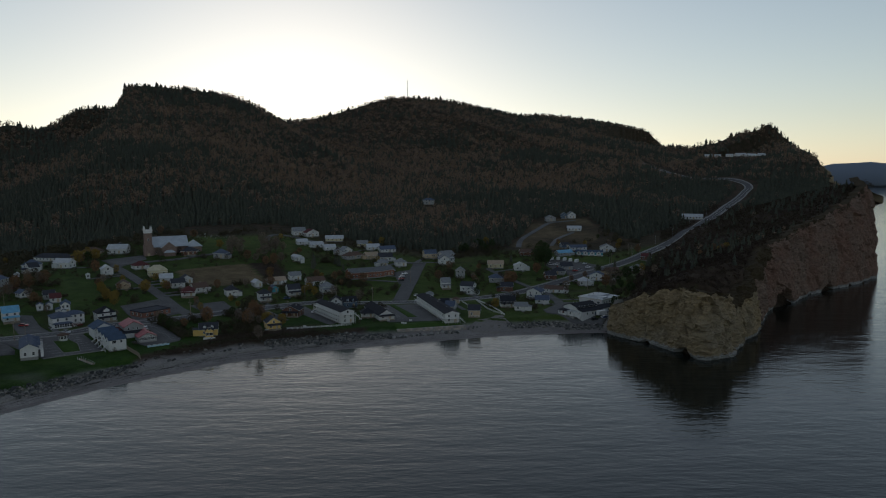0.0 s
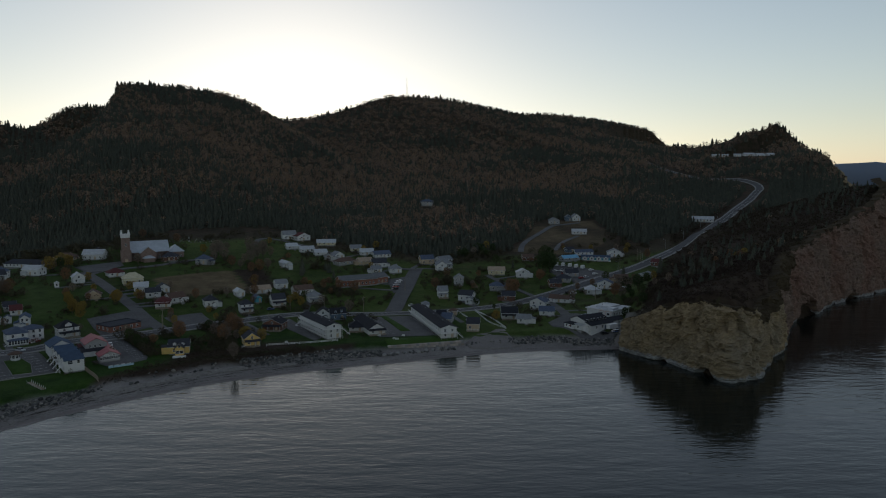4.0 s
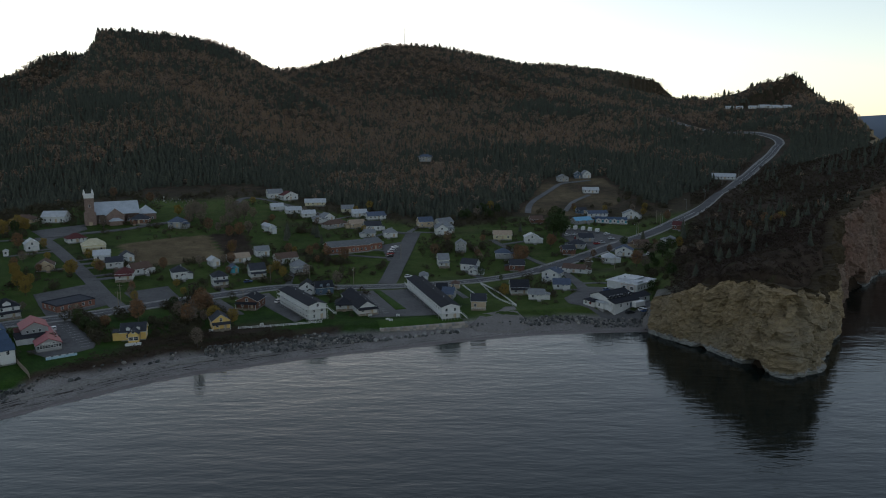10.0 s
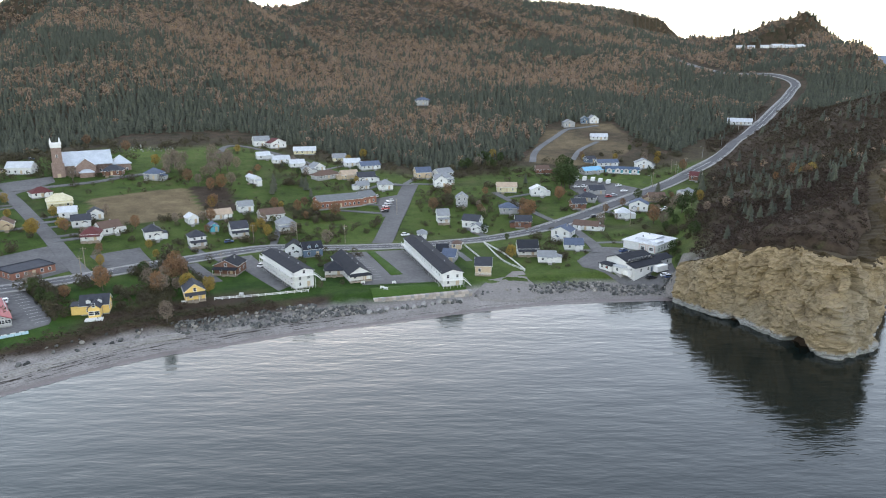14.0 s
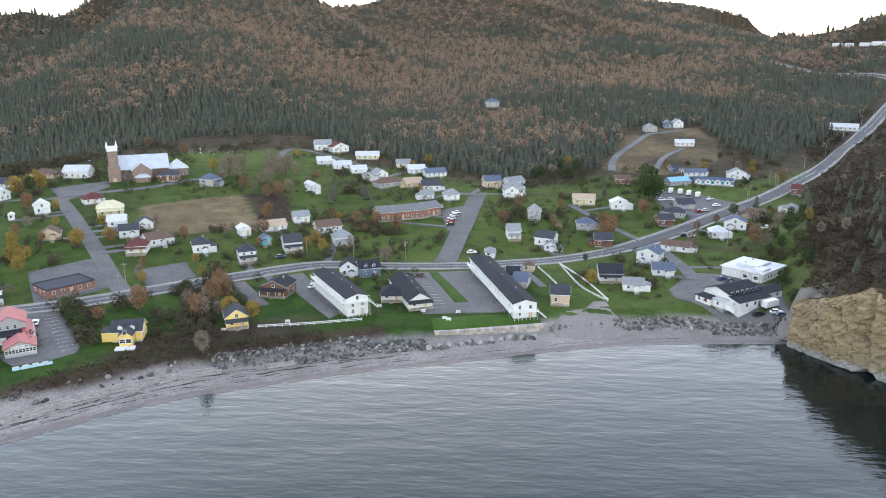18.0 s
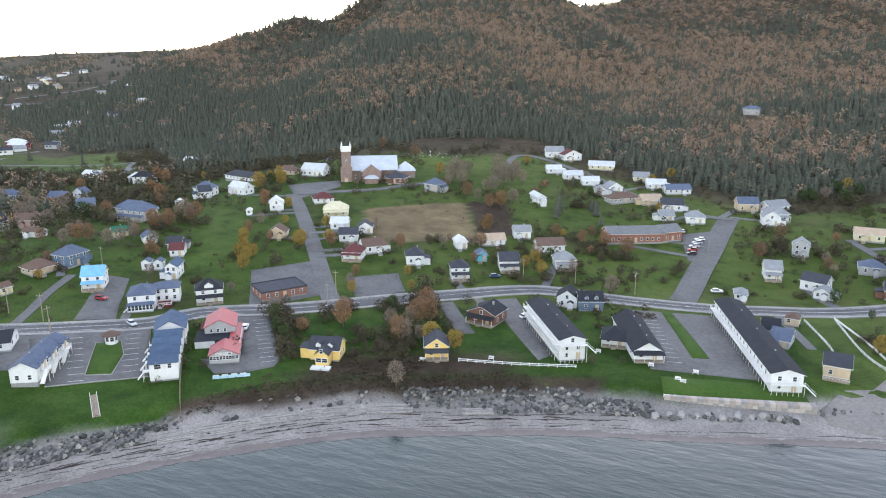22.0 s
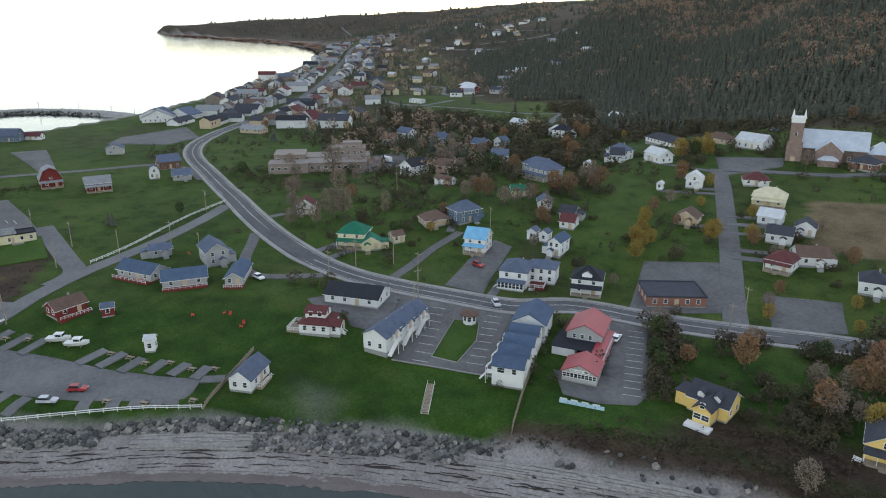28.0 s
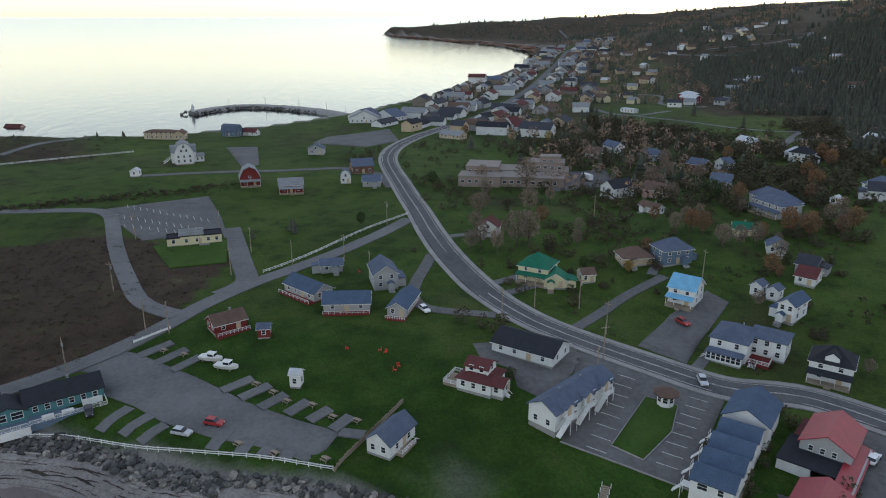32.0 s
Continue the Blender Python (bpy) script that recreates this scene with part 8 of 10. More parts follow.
# hedges and thickets inside the village
for cx, cy, rx, ry, n in ((-105, 520, 30, 9, 60), (-160, 560, 26, 12, 70), (-60, 470, 14, 9, 40), (-290, 380, 22, 14, 60), (-330, 440, 30, 12, 80), (-270, 440, 16, 16, 40), (-45, 435, 10, 6, 30), (20, 600, 30, 10, 60), (-205, 420, 5, 18, 30), (-240, 400, 8, 14, 24), (-300, 470, 30, 14, 80), (-360, 480, 30, 20, 90)):
    x, y = rs.normal(cx, rx * 0.6, n), rs.normal(cy, ry * 0.6, n)
    scrub.append(np.stack([x, y, level(x, y), rs.uniform(0.8, 2.6, n), rs.uniform(0.9, 1.6, n)], 1))
BUSHES = [clump_tree(20, trng, 0.05, 0.50, 0.20) for _ in range(6)]
scrub = np.concatenate(scrub)
point = (scrub[:, 0] > 96) & (scrub[:, 0] < 215) & (scrub[:, 1] < 480)
HEATH = [clump_tree(46, trng, 0.02, 0.52, 0.15) for _ in range(6)]
plant("cape_heath", HEATH, scrub[point], SCRUB, "dark brown and green heath bushes on the cape")["category"] = "shrubs"
sparse = ~point & ((scrub[:, 1] < 560) | (np.arange(len(scrub)) % 2 == 0))
plant("scrub", BUSHES, scrub[sparse], SCRUB, "brown and olive heath scrub and thickets")["category"] = "shrubs"
# ---- single trees ----
def tree_meshes(kind, seed):
    r = random.Random(seed)
    v, f = tube([(0, 0, -0.05), (0.01, 0, 0.15), (0.015, 0.01, 0.4), (0.0, 0.02, 0.75)], [0.032, 0.025, 0.018, 0.006])
    for k in range(9):
        a, z0 = r.uniform(0, 6.28), r.uniform(0.22, 0.6)
        ln, up = r.uniform(0.18, 0.34), r.uniform(0.14, 0.32)
        p = [(0.01, 0.01, z0), (ln * 0.5 * math.cos(a), ln * 0.5 * math.sin(a), z0 + up * 0.45), (ln * math.cos(a), ln * math.sin(a), z0 + up)]
        w, g = tube(p, [0.012, 0.008, 0.002], 4)
        f += [tuple(i + len(v) for i in q) for q in g]
        v += w
    trunk = shared("trunk", (v, f), BARK)
    mat = {"yellow": YELLOW_LEAF, "rust": RUST_LEAF, "bare": BARE_TWIG, "green": GREEN_LEAF, "conifer": CONIFER}[kind]
    if kind == "conifer":
        v, f = cone_tree(9, 9, r)
    elif kind == "bare":
        v, f = clump_tree(800, r, 0.20, 0.33, 0.034)
    else:
        v, f = clump_tree(900, r, 0.16, 0.34, 0.042)
    crown = shared("crown", ([tuple(map(float, q)) for q in v], [tuple(map(int, q)) for q in f]), mat)
    return trunk, crown


TREES = {k: [tree_meshes(k, 50 + i) for i in range(4)] for k in ("yellow", "rust", "bare", "green", "conifer")}
TREE_WORDS = {"yellow": "autumn tree with golden yellow leaves on the grass", "rust": "autumn tree with sparse rust-brown leaves", "bare": "leafless grey-brown tree with fine twigs",
              "green": "leafy dark green tree beside the houses", "conifer": "dark green spruce standing on the grass"}
tree_turn = random.Random(77)


def tree(x, y, h, kind):
    if not free(x, y, 0.22 * h).all() or math.hypot(x + 261, y - 334) < 13:
        return None
    trunk, crown = tree_turn.choice(TREES[kind])
    ob = thing("tree", x, y, tree_turn.uniform(0, 360), TREE_WORDS[kind], "tree")
    k = h * tree_turn.uniform(0.9, 1.12)
    wide = k * tree_turn.uniform(0.85, 1.15)
    m = Matrix.Diagonal((wide, wide, k, 1))
    link_part("trunk", trunk, ob, m=m)
    link_part("crown", crown, ob, m=m)
    return ob


# ---- poles, lamps, vehicles, boats ----
POLE = shared("pole_shaft", tube([(0, 0, -0.5), (0, 0, 4), (0, 0, 9.5)], [0.17, 0.14, 0.10], 7), WOOD)
ARM = shared("crossarm", boxes([(-1.2, -0.06, 8.7, 1.2, 0.06, 8.85), (-1.1, -0.04, 8.85, -1.02, 0.04, 9.05), (-0.05, -0.04, 9.4, 0.05, 0.04, 9.65), (1.02, -0.04, 8.85, 1.1, 0.04, 9.05)]), WOOD)
CAN = shared("transformer", tube([(0.3, 0, 7.2), (0.3, 0, 8.2)], [0.22, 0.22], 8), METAL)


def utility_pole(x, y):
    ob = thing("utility_pole", x, y, (x * 7 + y * 3) % 180, "weathered wooden utility pole with a crossarm", "utility pole", "utility poles")
    link_part("shaft", POLE, ob)
    link_part("crossarm", ARM, ob)
    if int(x + y) % 3 == 0:
        link_part("transformer", CAN, ob)
    return ob


LAMP_POST = shared("lamp_post", tube([(0, 0, -0.5), (0, 0, 5), (0, 0, 8.0), (0.6, 0, 8.6), (1.8, 0, 8.7)], [0.12, 0.10, 0.08, 0.06, 0.05], 6), METAL)
LAMP_HEAD = shared("lamp_head", box(1.6, -0.15, 8.55, 2.4, 0.15, 8.75), METAL)


def street_lamp(x, y):
    ob = thing("street_lamp", x, y, 200, "grey metal street lamp with a curved arm by the road", "street lamp", "road lamps")
    link_part("post", LAMP_POST, ob)
    link_part("head", LAMP_HEAD, ob)
    return ob


CAR_COLOURS = {"white": (0.7, 0.7, 0.7), "silver": (0.42, 0.43, 0.45), "black": (0.02, 0.02, 0.024), "red": (0.30, 0.03, 0.03), "blue": (0.04, 0.07, 0.16)}
CAR_PAINT = {k: speckled("car_paint_" + k, tone(c, 0.95), tone(c, 1.03), 1.0, 0.3) for k, c in CAR_COLOURS.items()}


def car_body():
    side = [(-2.2, 0.35), (2.2, 0.35), (2.25, 0.75), (1.9, 0.92), (1.0, 1.0), (-2.1, 1.02), (-2.25, 0.8)]
    v, f = prism(side, -0.88, 0.88)
    cab = [(-2.0, 1.0), (0.95, 0.98), (0.25, 1.52), (-1.55, 1.55)]
    w, g = prism(cab, -0.74, 0.74)
    return (v, f), (w, g)


_body, _cab = car_body()
CAR_BODY = {k: shared("body", _body, m) for k, m in CAR_PAINT.items()}
CAR_CAB = shared("cabin", _cab, GLASS)
CAR_ROOF = {k: shared("roof_panel", boxes([(-1.6, -0.72, 1.52, 0.3, 0.72, 1.60)]), m) for k, m in CAR_PAINT.items()}
_w = tube([(0, 0, -0.11), (0, 0, 0.11)], [0.33, 0.33], 10)
TYRE = shared("tyre", ([(x, z, y) for x, y, z in _w[0]], _w[1]), RUBBER)
HEADLIGHT = shared("headlight", box(2.18, -0.75, 0.68, 2.27, -0.45, 0.82), TRIM)
car_pick = random.Random(9)


def car(x, y, rot):
    c = car_pick.choice(("white", "white", "silver", "black", "red", "blue", "silver"))
    ob = thing("car", x, y, rot, f"{c} parked car on the asphalt", "car", z=float(level(x, y)) + 0.2)
    link_part("body", CAR_BODY[c], ob)
    link_part("cabin", CAR_CAB, ob, "dark glazed cabin")
    link_part("roof_panel", CAR_ROOF[c], ob)
    for i in (-1.4, 1.4):
        for j in (-0.82, 0.82):
            link_part("wheel", TYRE, ob, m=pose(i, j, 0.33))
    link_part("headlight", HEADLIGHT, ob)
    link_part("headlight", HEADLIGHT, ob, m=pose(0, 1.2, 0))
    return ob


def boat(x, y, rot):
    ob = thing("boat", x, y, rot + 200, "white motor boat laid up on the grass", "boat", "laid-up boats", z=float(level(x, y)) + 0.2)
    v, f = [], []
    for k, (u, w, lo) in enumerate(((-3.2, 1.15, 0.3), (-1.0, 1.25, 0.15), (1.2, 1.0, 0.25), (2.6, 0.5, 0.55), (3.3, 0.04, 0.95))):
        v += [(u, -w, 1.25 + 0.04 * k * k), (u, -w * 0.45, lo), (u, w * 0.45, lo), (u, w, 1.25 + 0.04 * k * k)]
        if k:
            o = 4 * (k - 1)
            f += [(o + i, o + 4 + i, o + 5 + i, o + 1 + i) for i in range(3)] + [(o, o + 3, o + 7, o + 4)]
    f.append((0, 1, 2, 3))
    part("hull", v, f, TRIM, ob)
    part("wheelhouse", *boxes([(-0.6, -0.75, 1.2, 1.2, 0.75, 2.3), (-0.9, -0.85, 2.3, 1.3, 0.85, 2.42)]), TRIM, ob)
    part("windscreen", *boxes([(1.2, -0.65, 1.55, 1.24, 0.65, 2.2), (-0.5, -0.79, 1.6, 1.0, -0.75, 2.15), (-0.5, 0.75, 1.6, 1.0, 0.79, 2.15)]), GLASS, ob)
    part("cradle", *boxes([(-2.2, -0.9, -0.1, -2.0, 0.9, 0.5), (1.0, -0.8, -0.1, 1.2, 0.8, 0.5)]), WOOD, ob)
    return ob


def camper(x, y, rot):
    ob = thing("camper", x, y, rot, "white camping trailer parked on the lot", "camper", "camping trailers", z=float(level(x, y)) + 0.2)
    part("shell", *prism([(-2.9, 0.5), (2.6, 0.5), (3.0, 1.3), (2.5, 2.7), (-2.7, 2.8), (-3.0, 1.6)], -1.15, 1.15), TRIM, ob)
    for u in (-1.4, 1.2):
        add_window("small", ob, pose(u, -1.18, 1.3))
    for j in (-1.0, 1.0):
        link_part("wheel", TYRE, ob, m=pose(0, j, 0.33))
    part("hitch", *boxes([(2.6, -0.08, 0.4, 4.0, 0.08, 0.55), (3.8, -0.06, -0.2, 3.95, 0.06, 0.45)]), METAL, ob)
    return ob


def trailer(x, y, rot):
    ob = thing("box_trailer", x, y, rot, "white box trailer standing on the lot", "trailer", z=float(level(x, y)) + 0.2)
    part("box_body", *boxes([(-3.2, -1.15, 0.7, 3.2, 1.15, 3.0)]), TRIM, ob)
    part("chassis", *boxes([(-3.1, -1.0, 0.45, 4.2, 1.0, 0.7)]), METAL, ob)
    for u in (-0.6, 0.4):
        for j in (-1.0, 1.0):
            link_part("wheel", TYRE, ob, m=pose(u, j, 0.33))
    return ob


BENCH = {"tabletop": shared("tabletop", box(-0.9, -0.38, 0.70, 0.9, 0.38, 0.75), WOOD), "seat": shared("seat", box(-0.9, -0.14, 0.42, 0.9, 0.14, 0.46), WOOD),
         "leg": shared("leg", boxes([(-0.05, -0.75, -0.2, 0.05, -0.65, 0.45), (-0.05, 0.65, -0.2, 0.05, 0.75, 0.45), (-0.05, -0.7, 0.36, 0.05, 0.7, 0.43), (-0.05, -0.3, 0.4, 0.05, 0.3, 0.7)]), WOOD)}


def bench(x, y, rot):
    ob = thing("picnic_table", x, y, rot + 40, "weathered wooden picnic table on the grass", "picnic table", "picnic tables")
    link_part("tabletop", BENCH["tabletop"], ob)
    for j in (-0.7, 0.7):
        link_part("seat", BENCH["seat"], ob, m=pose(0, j, 0))
    for i in (-0.7, 0.7):
        link_part("leg", BENCH["leg"], ob, m=pose(i, 0, 0))
    return ob


SEAT = shared("slatted_seat", boxes([(-0.8, -0.3 + 0.2 * k, 0.4, 0.8, -0.14 + 0.2 * k, 0.45) for k in range(3)]), TRIM)
BACK = shared("slatted_back", boxes([(-0.8, 0.32, 0.55 + 0.2 * k, 0.8, 0.37, 0.7 + 0.2 * k) for k in range(3)]), TRIM)
LEGS = shared("leg", boxes([(-0.05, -0.3, -0.2, 0.05, -0.22, 0.6), (-0.05, 0.3, -0.2, 0.05, 0.38, 1.1)]), TRIM)


def sunlounger(x, y, rot):
    ob = thing("garden_bench", x, y, rot, "white slatted garden seat on the lawn", "bench", "garden seats")
    link_part("slatted_seat", SEAT, ob)
    link_part("slatted_back", BACK, ob)
    for i in (-0.7, 0.7):
        link_part("leg", LEGS, ob, m=pose(i, 0, 0))
    return ob




# ---- thickets: planted together once all their places are known ----
THICKET = []
thicket_turn = random.Random(5)


def bushy(x, y, h):
    """A clump of shrubs and young trees about h metres high."""
    for k in range(5):
        a, b = x + thicket_turn.gauss(0, 0.45 * h), y + thicket_turn.gauss(0, 0.35 * h)
        q = h * thicket_turn.uniform(0.45, 1.0)
        if free(a, b, 0.5).all():
            THICKET.append((a, b, float(level(a, b)), q, thicket_turn.uniform(0.8, 1.25)))
# single trees on the back of the cape
cape_rng = random.Random(12)
saplings = []
for cx, cy, n, kinds in ((139, 446, 16, ("slim",)), (158, 450, 18, ("slim", "slim", "conifer")), (165, 478, 12, ("conifer", "slim")), (199, 506, 10, ("slim", "slim", "rust")), (148, 424, 7, ("conifer",)), (182, 440, 5, ("conifer",)), (225, 540, 12, ("slim", "conifer"))):
    for _ in range(n):
        x, y = cape_rng.gauss(cx, 7), cape_rng.gauss(cy, 7)
        kind, h = cape_rng.choice(kinds), cape_rng.uniform(3.5, 7.0)
        if to_line(np.array([x]), np.array([y]), CLIFF)[0][0] > 9 and free(x, y, 3).all():
            if kind == "slim":
                saplings.append((x, y, float(level(x, y)), h, 0.55))
            else:
                tree(x, y, h, kind)
plant("bare_saplings", CLUMPS, np.array(saplings), THICKET_LEAF, "slim leafless young trees on the cape")["category"] = "trees"
# growth round the camp and the eastern gardens
for x, y, h, kind in ((79.0, 573.5, 16, "green"), (84.5, 575.5, 14, "green"), (141.8, 567.3, 8, "green"), (113.8, 487.5, 9, "rust"), (118.0, 484.0, 8, "bare"), (129.1, 489.5, 9, "green"), (124.0, 492.0, 7, "green"), (122.8, 479.8, 6, "green"), (127.5, 473.5, 6, "green"), (117.0, 477.0, 5, "green"),
                      (139.5, 504.2, 8, "green"), (145.0, 508.0, 7, "yellow"), (166.1, 562.2, 10, "conifer"), (108.2, 530.5, 6, "rust"), (95.5, 519.1, 6, "rust"), (87.6, 495.9, 7, "bare"), (50.8, 510.3, 10, "rust"), (74.5, 548.0, 7, "rust"), (158.4, 633.7, 7, "yellow"), (170.8, 613.8, 8, "rust"),
                      (125.0, 497.0, 7, "bare"), (134.0, 515.0, 7, "bare"), (140.0, 527.0, 6, "green"), (112.0, 625.0, 6, "conifer"), (20.2, 625.8, 7, "green"), (28.0, 629.0, 7, "bare"), (35.8, 622.6, 8, "green"), (32.3, 645.6, 8, "green"), (44.8, 640.4, 8, "green"), (40.0, 650.0, 8, "yellow")):
    tree(x, y, h, kind)
for x, y, h in ((90, 600, 3), (120, 604, 3), (128, 602, 2.5), (98, 527, 3), (92, 531, 2.5), (72, 523, 3), (66, 505, 3), (120, 512, 3), (124, 505, 3.5), (131, 530, 3), (147, 535, 3.5), (146, 560, 3), (110, 497, 3), (104, 490, 3), (108, 480, 3), (112, 471, 3), (56, 530, 3), (60, 540, 3), (66, 566, 3), (70, 585, 4), (62, 600, 4), (56, 612, 4), (150, 600, 3),
                (160, 605, 4), (165, 625, 4), (150, 640, 4), (135, 645, 4), (115, 655, 4), (125, 665, 4), (140, 672, 4), (155, 660, 4), (100, 465, 3), (92, 470, 2.5), (58, 457, 3), (54, 445, 3), (70, 440, 2.5), (56, 436, 3), (50, 415, 2), (57, 418, 2), (44, 452, 2.5)):
    bushy(x, y, h)
# hedges and fruit trees round the gardens
garden = random.Random(23)
for hx, hy, r in [b for b in BUILT if -330 < b[0] < 170 and 300 < b[1] < 640]:
    for _ in range(2):
        a, far = garden.uniform(0, 2 * math.pi), r + garden.uniform(2.5, 7.5)
        x, y = hx + far * math.cos(a), hy + far * math.sin(a)
        if free(x, y, 1.5).all() and float(to_line(np.array([x]), np.array([y]), BEACH)[0][0]) > 36:
            if garden.random() < 0.22:
                tree(x, y, garden.uniform(4, 7), garden.choice(("rust", "bare", "green", "bare", "yellow")))
            else:
                bushy(x, y, garden.uniform(1.6, 3.6))
# tree yellow
tree(-198.7, 416.9, 7, "yellow")
tree(-198.2, 420.4, 6, "yellow")
tree(-192.6, 446.9, 8, "yellow")
tree(-189.7, 447.8, 7, "yellow")
tree(-261.8, 527.4, 9, "yellow")
tree(-142.9, 408.4, 6, "yellow")
tree(-137.3, 410.4, 5, "yellow")
tree(-127.2, 420.6, 5, "yellow")
tree(-125.1, 422.8, 5, "yellow")
tree(-188.8, 441.2, 9, "yellow")
tree(-193.5, 408.1, 8, "yellow")
tree(-202.1, 416.4, 8, "yellow")
tree(-269.4, 515.3, 10, "yellow")
tree(-96.7, 380.2, 8, "yellow")
tree(-88.4, 379.2, 8, "yellow")
tree(-86.0, 465.0, 7, "yellow")
tree(-125.4, 504.6, 8, "yellow")
tree(-102.8, 405.3, 6, "yellow")
tree(-92.1, 476.3, 6, "yellow")
tree(-133.3, 435.5, 5, "yellow")
tree(-196.6, 456.7, 6, "yellow")
tree(-57.9, 648.2, 5, "yellow")
tree(107.8, 649.6, 5, "yellow")
tree(164.2, 651.4, 6, "yellow")
tree(206.0, 509.1, 7, "yellow")
tree(201.3, 509.8, 6, "yellow")
tree(-211.9, 430.9, 7, "yellow")
tree(-204.8, 423.7, 6, "yellow")
tree(-196.6, 453.6, 7, "yellow")
tree(-189.0, 439.9, 7, "yellow")
tree(-242.4, 506.2, 7, "yellow")
tree(-228.2, 487.0, 7, "yellow")
tree(-286.7, 548.9, 8, "yellow")
tree(-276.0, 543.1, 8, "yellow")
tree(-350.2, 558.5, 6, "yellow")
tree(-213.5, 463.9, 5, "yellow")
tree(-193.7, 469.2, 6, "yellow")
tree(-180.7, 451.3, 6, "yellow")
tree(-187.0, 585.9, 8, "yellow")
tree(-56.4, 645.7, 7, "yellow")
tree(-148.7, 642.8, 6, "yellow")
tree(-93.9, 468.7, 6, "yellow")
tree(-89.8, 514.6, 5, "yellow")
tree(-261.8, 525.7, 9, "yellow")
tree(-272.7, 530.5, 8, "yellow")
tree(-228.4, 490.9, 8, "yellow")
tree(-212.9, 432.4, 7, "yellow")
tree(-205.9, 423.7, 7, "yellow")
tree(-195.5, 452.2, 7, "yellow")
tree(-485.1, 431.6, 8, "yellow")
# tree rust
tree(-178.0, 449.1, 6, "rust")
tree(-163.3, 400.4, 9, "rust")
tree(-164.6, 396.6, 7, "rust")
tree(-138.8, 370.4, 6, "rust")
tree(-135.1, 394.0, 5, "rust")
tree(-111.5, 407.8, 9, "rust")
tree(-257.2, 447.2, 8, "rust")
tree(-265.8, 431.7, 9, "rust")
tree(-255.5, 386.3, 6, "rust")
tree(-256.8, 380.5, 8, "rust")
tree(-306.4, 441.0, 9, "rust")
tree(-259.1, 435.1, 9, "rust")
tree(-241.6, 484.7, 9, "rust")
tree(-129.5, 380.5, 9, "rust")
tree(-107.5, 378.0, 9, "rust")
tree(-220.4, 619.7, 8, "rust")
tree(-93.1, 433.7, 6, "rust")
tree(-107.6, 393.2, 10, "rust")
tree(-104.9, 396.8, 9, "rust")
tree(-90.7, 378.5, 9, "rust")
tree(-53.3, 449.8, 8, "rust")
tree(-68.9, 509.8, 7, "rust")
tree(-79.4, 509.6, 8, "rust")
tree(-131.7, 543.6, 9, "rust")
tree(-136.9, 540.0, 9, "rust")
tree(-93.2, 513.3, 7, "rust")
tree(-25.5, 497.1, 6, "rust")
tree(-3.6, 520.3, 8, "rust")
tree(5.0, 548.3, 8, "rust")
tree(-149.7, 461.0, 8, "rust")
tree(-154.6, 552.3, 9, "rust")
tree(-174.6, 556.2, 9, "rust")
tree(-247.8, 374.5, 7, "rust")
tree(-275.2, 403.9, 9, "rust")
tree(-280.8, 402.6, 9, "rust")
tree(-452.2, 423.0, 7, "rust")
tree(-260.0, 454.1, 8, "rust")
tree(-397.6, 500.8, 8, "rust")
tree(-462.8, 474.1, 8, "rust")
tree(72.6, 543.5, 8, "rust")
tree(47.2, 504.6, 9, "rust")
tree(23.9, 496.1, 8, "rust")
tree(74.2, 442.3, 8, "rust")
tree(23.3, 518.3, 6, "rust")
tree(107.4, 653.6, 6, "rust")
tree(-151.4, 425.7, 5, "rust")
tree(-72.7, 497.9, 5, "rust")
tree(-126.8, 512.2, 6, "rust")
tree(-259.5, 644.9, 8, "rust")
tree(48.3, 522.1, 8, "rust")
tree(107.6, 537.4, 5, "rust")
tree(74.3, 558.1, 5, "rust")
tree(28.5, 553.6, 5, "rust")
tree(-382.7, 548.9, 10, "rust")
tree(-366.1, 540.2, 10, "rust")
tree(-338.0, 501.0, 9, "rust")
tree(-318.6, 489.0, 9, "rust")
tree(-299.6, 469.2, 8, "rust")
tree(-263.8, 419.8, 6, "rust")
tree(-295.5, 396.4, 6, "rust")
tree(-263.3, 374.6, 6, "rust")
tree(-307.9, 355.1, 8, "rust")
tree(-220.4, 445.2, 6, "rust")
tree(-205.5, 441.2, 5, "rust")
tree(-121.8, 574.0, 5, "rust")
tree(-121.5, 592.1, 6, "rust")
tree(-125.2, 504.0, 8, "rust")
tree(-57.6, 504.5, 8, "rust")
tree(-77.7, 521.4, 6, "rust")
tree(-57.8, 514.7, 7, "rust")
tree(-164.8, 400.6, 9, "rust")
tree(-168.5, 398.5, 8, "rust")
tree(-537.4, 390.4, 7, "rust")
# tree bare
tree(-250.2, 323.2, 13, "bare")
tree(-252.0, 330.2, 14, "bare")
tree(-251.9, 327.0, 12, "bare")
tree(-291.5, 325.5, 9, "bare")
tree(-288.7, 321.1, 8, "bare")
tree(-283.3, 329.0, 9, "bare")
tree(-227.3, 327.5, 6, "bare")
tree(-300.8, 312.1, 7, "bare")
tree(-284.9, 341.0, 13, "bare")
tree(-286.4, 337.0, 12, "bare")
tree(-330.3, 336.2, 10, "bare")
tree(-332.5, 339.5, 9, "bare")
tree(-279.2, 356.9, 6, "bare")
tree(-260.2, 408.1, 8, "bare")
tree(-258.3, 413.1, 9, "bare")
tree(-246.6, 413.5, 7, "bare")
tree(-262.1, 403.1, 8, "bare")
tree(-258.1, 447.2, 8, "bare")
tree(-267.6, 436.8, 7, "bare")
tree(-271.1, 453.7, 8, "bare")
tree(-308.8, 328.8, 8, "bare")
tree(-128.6, 553.7, 9, "bare")
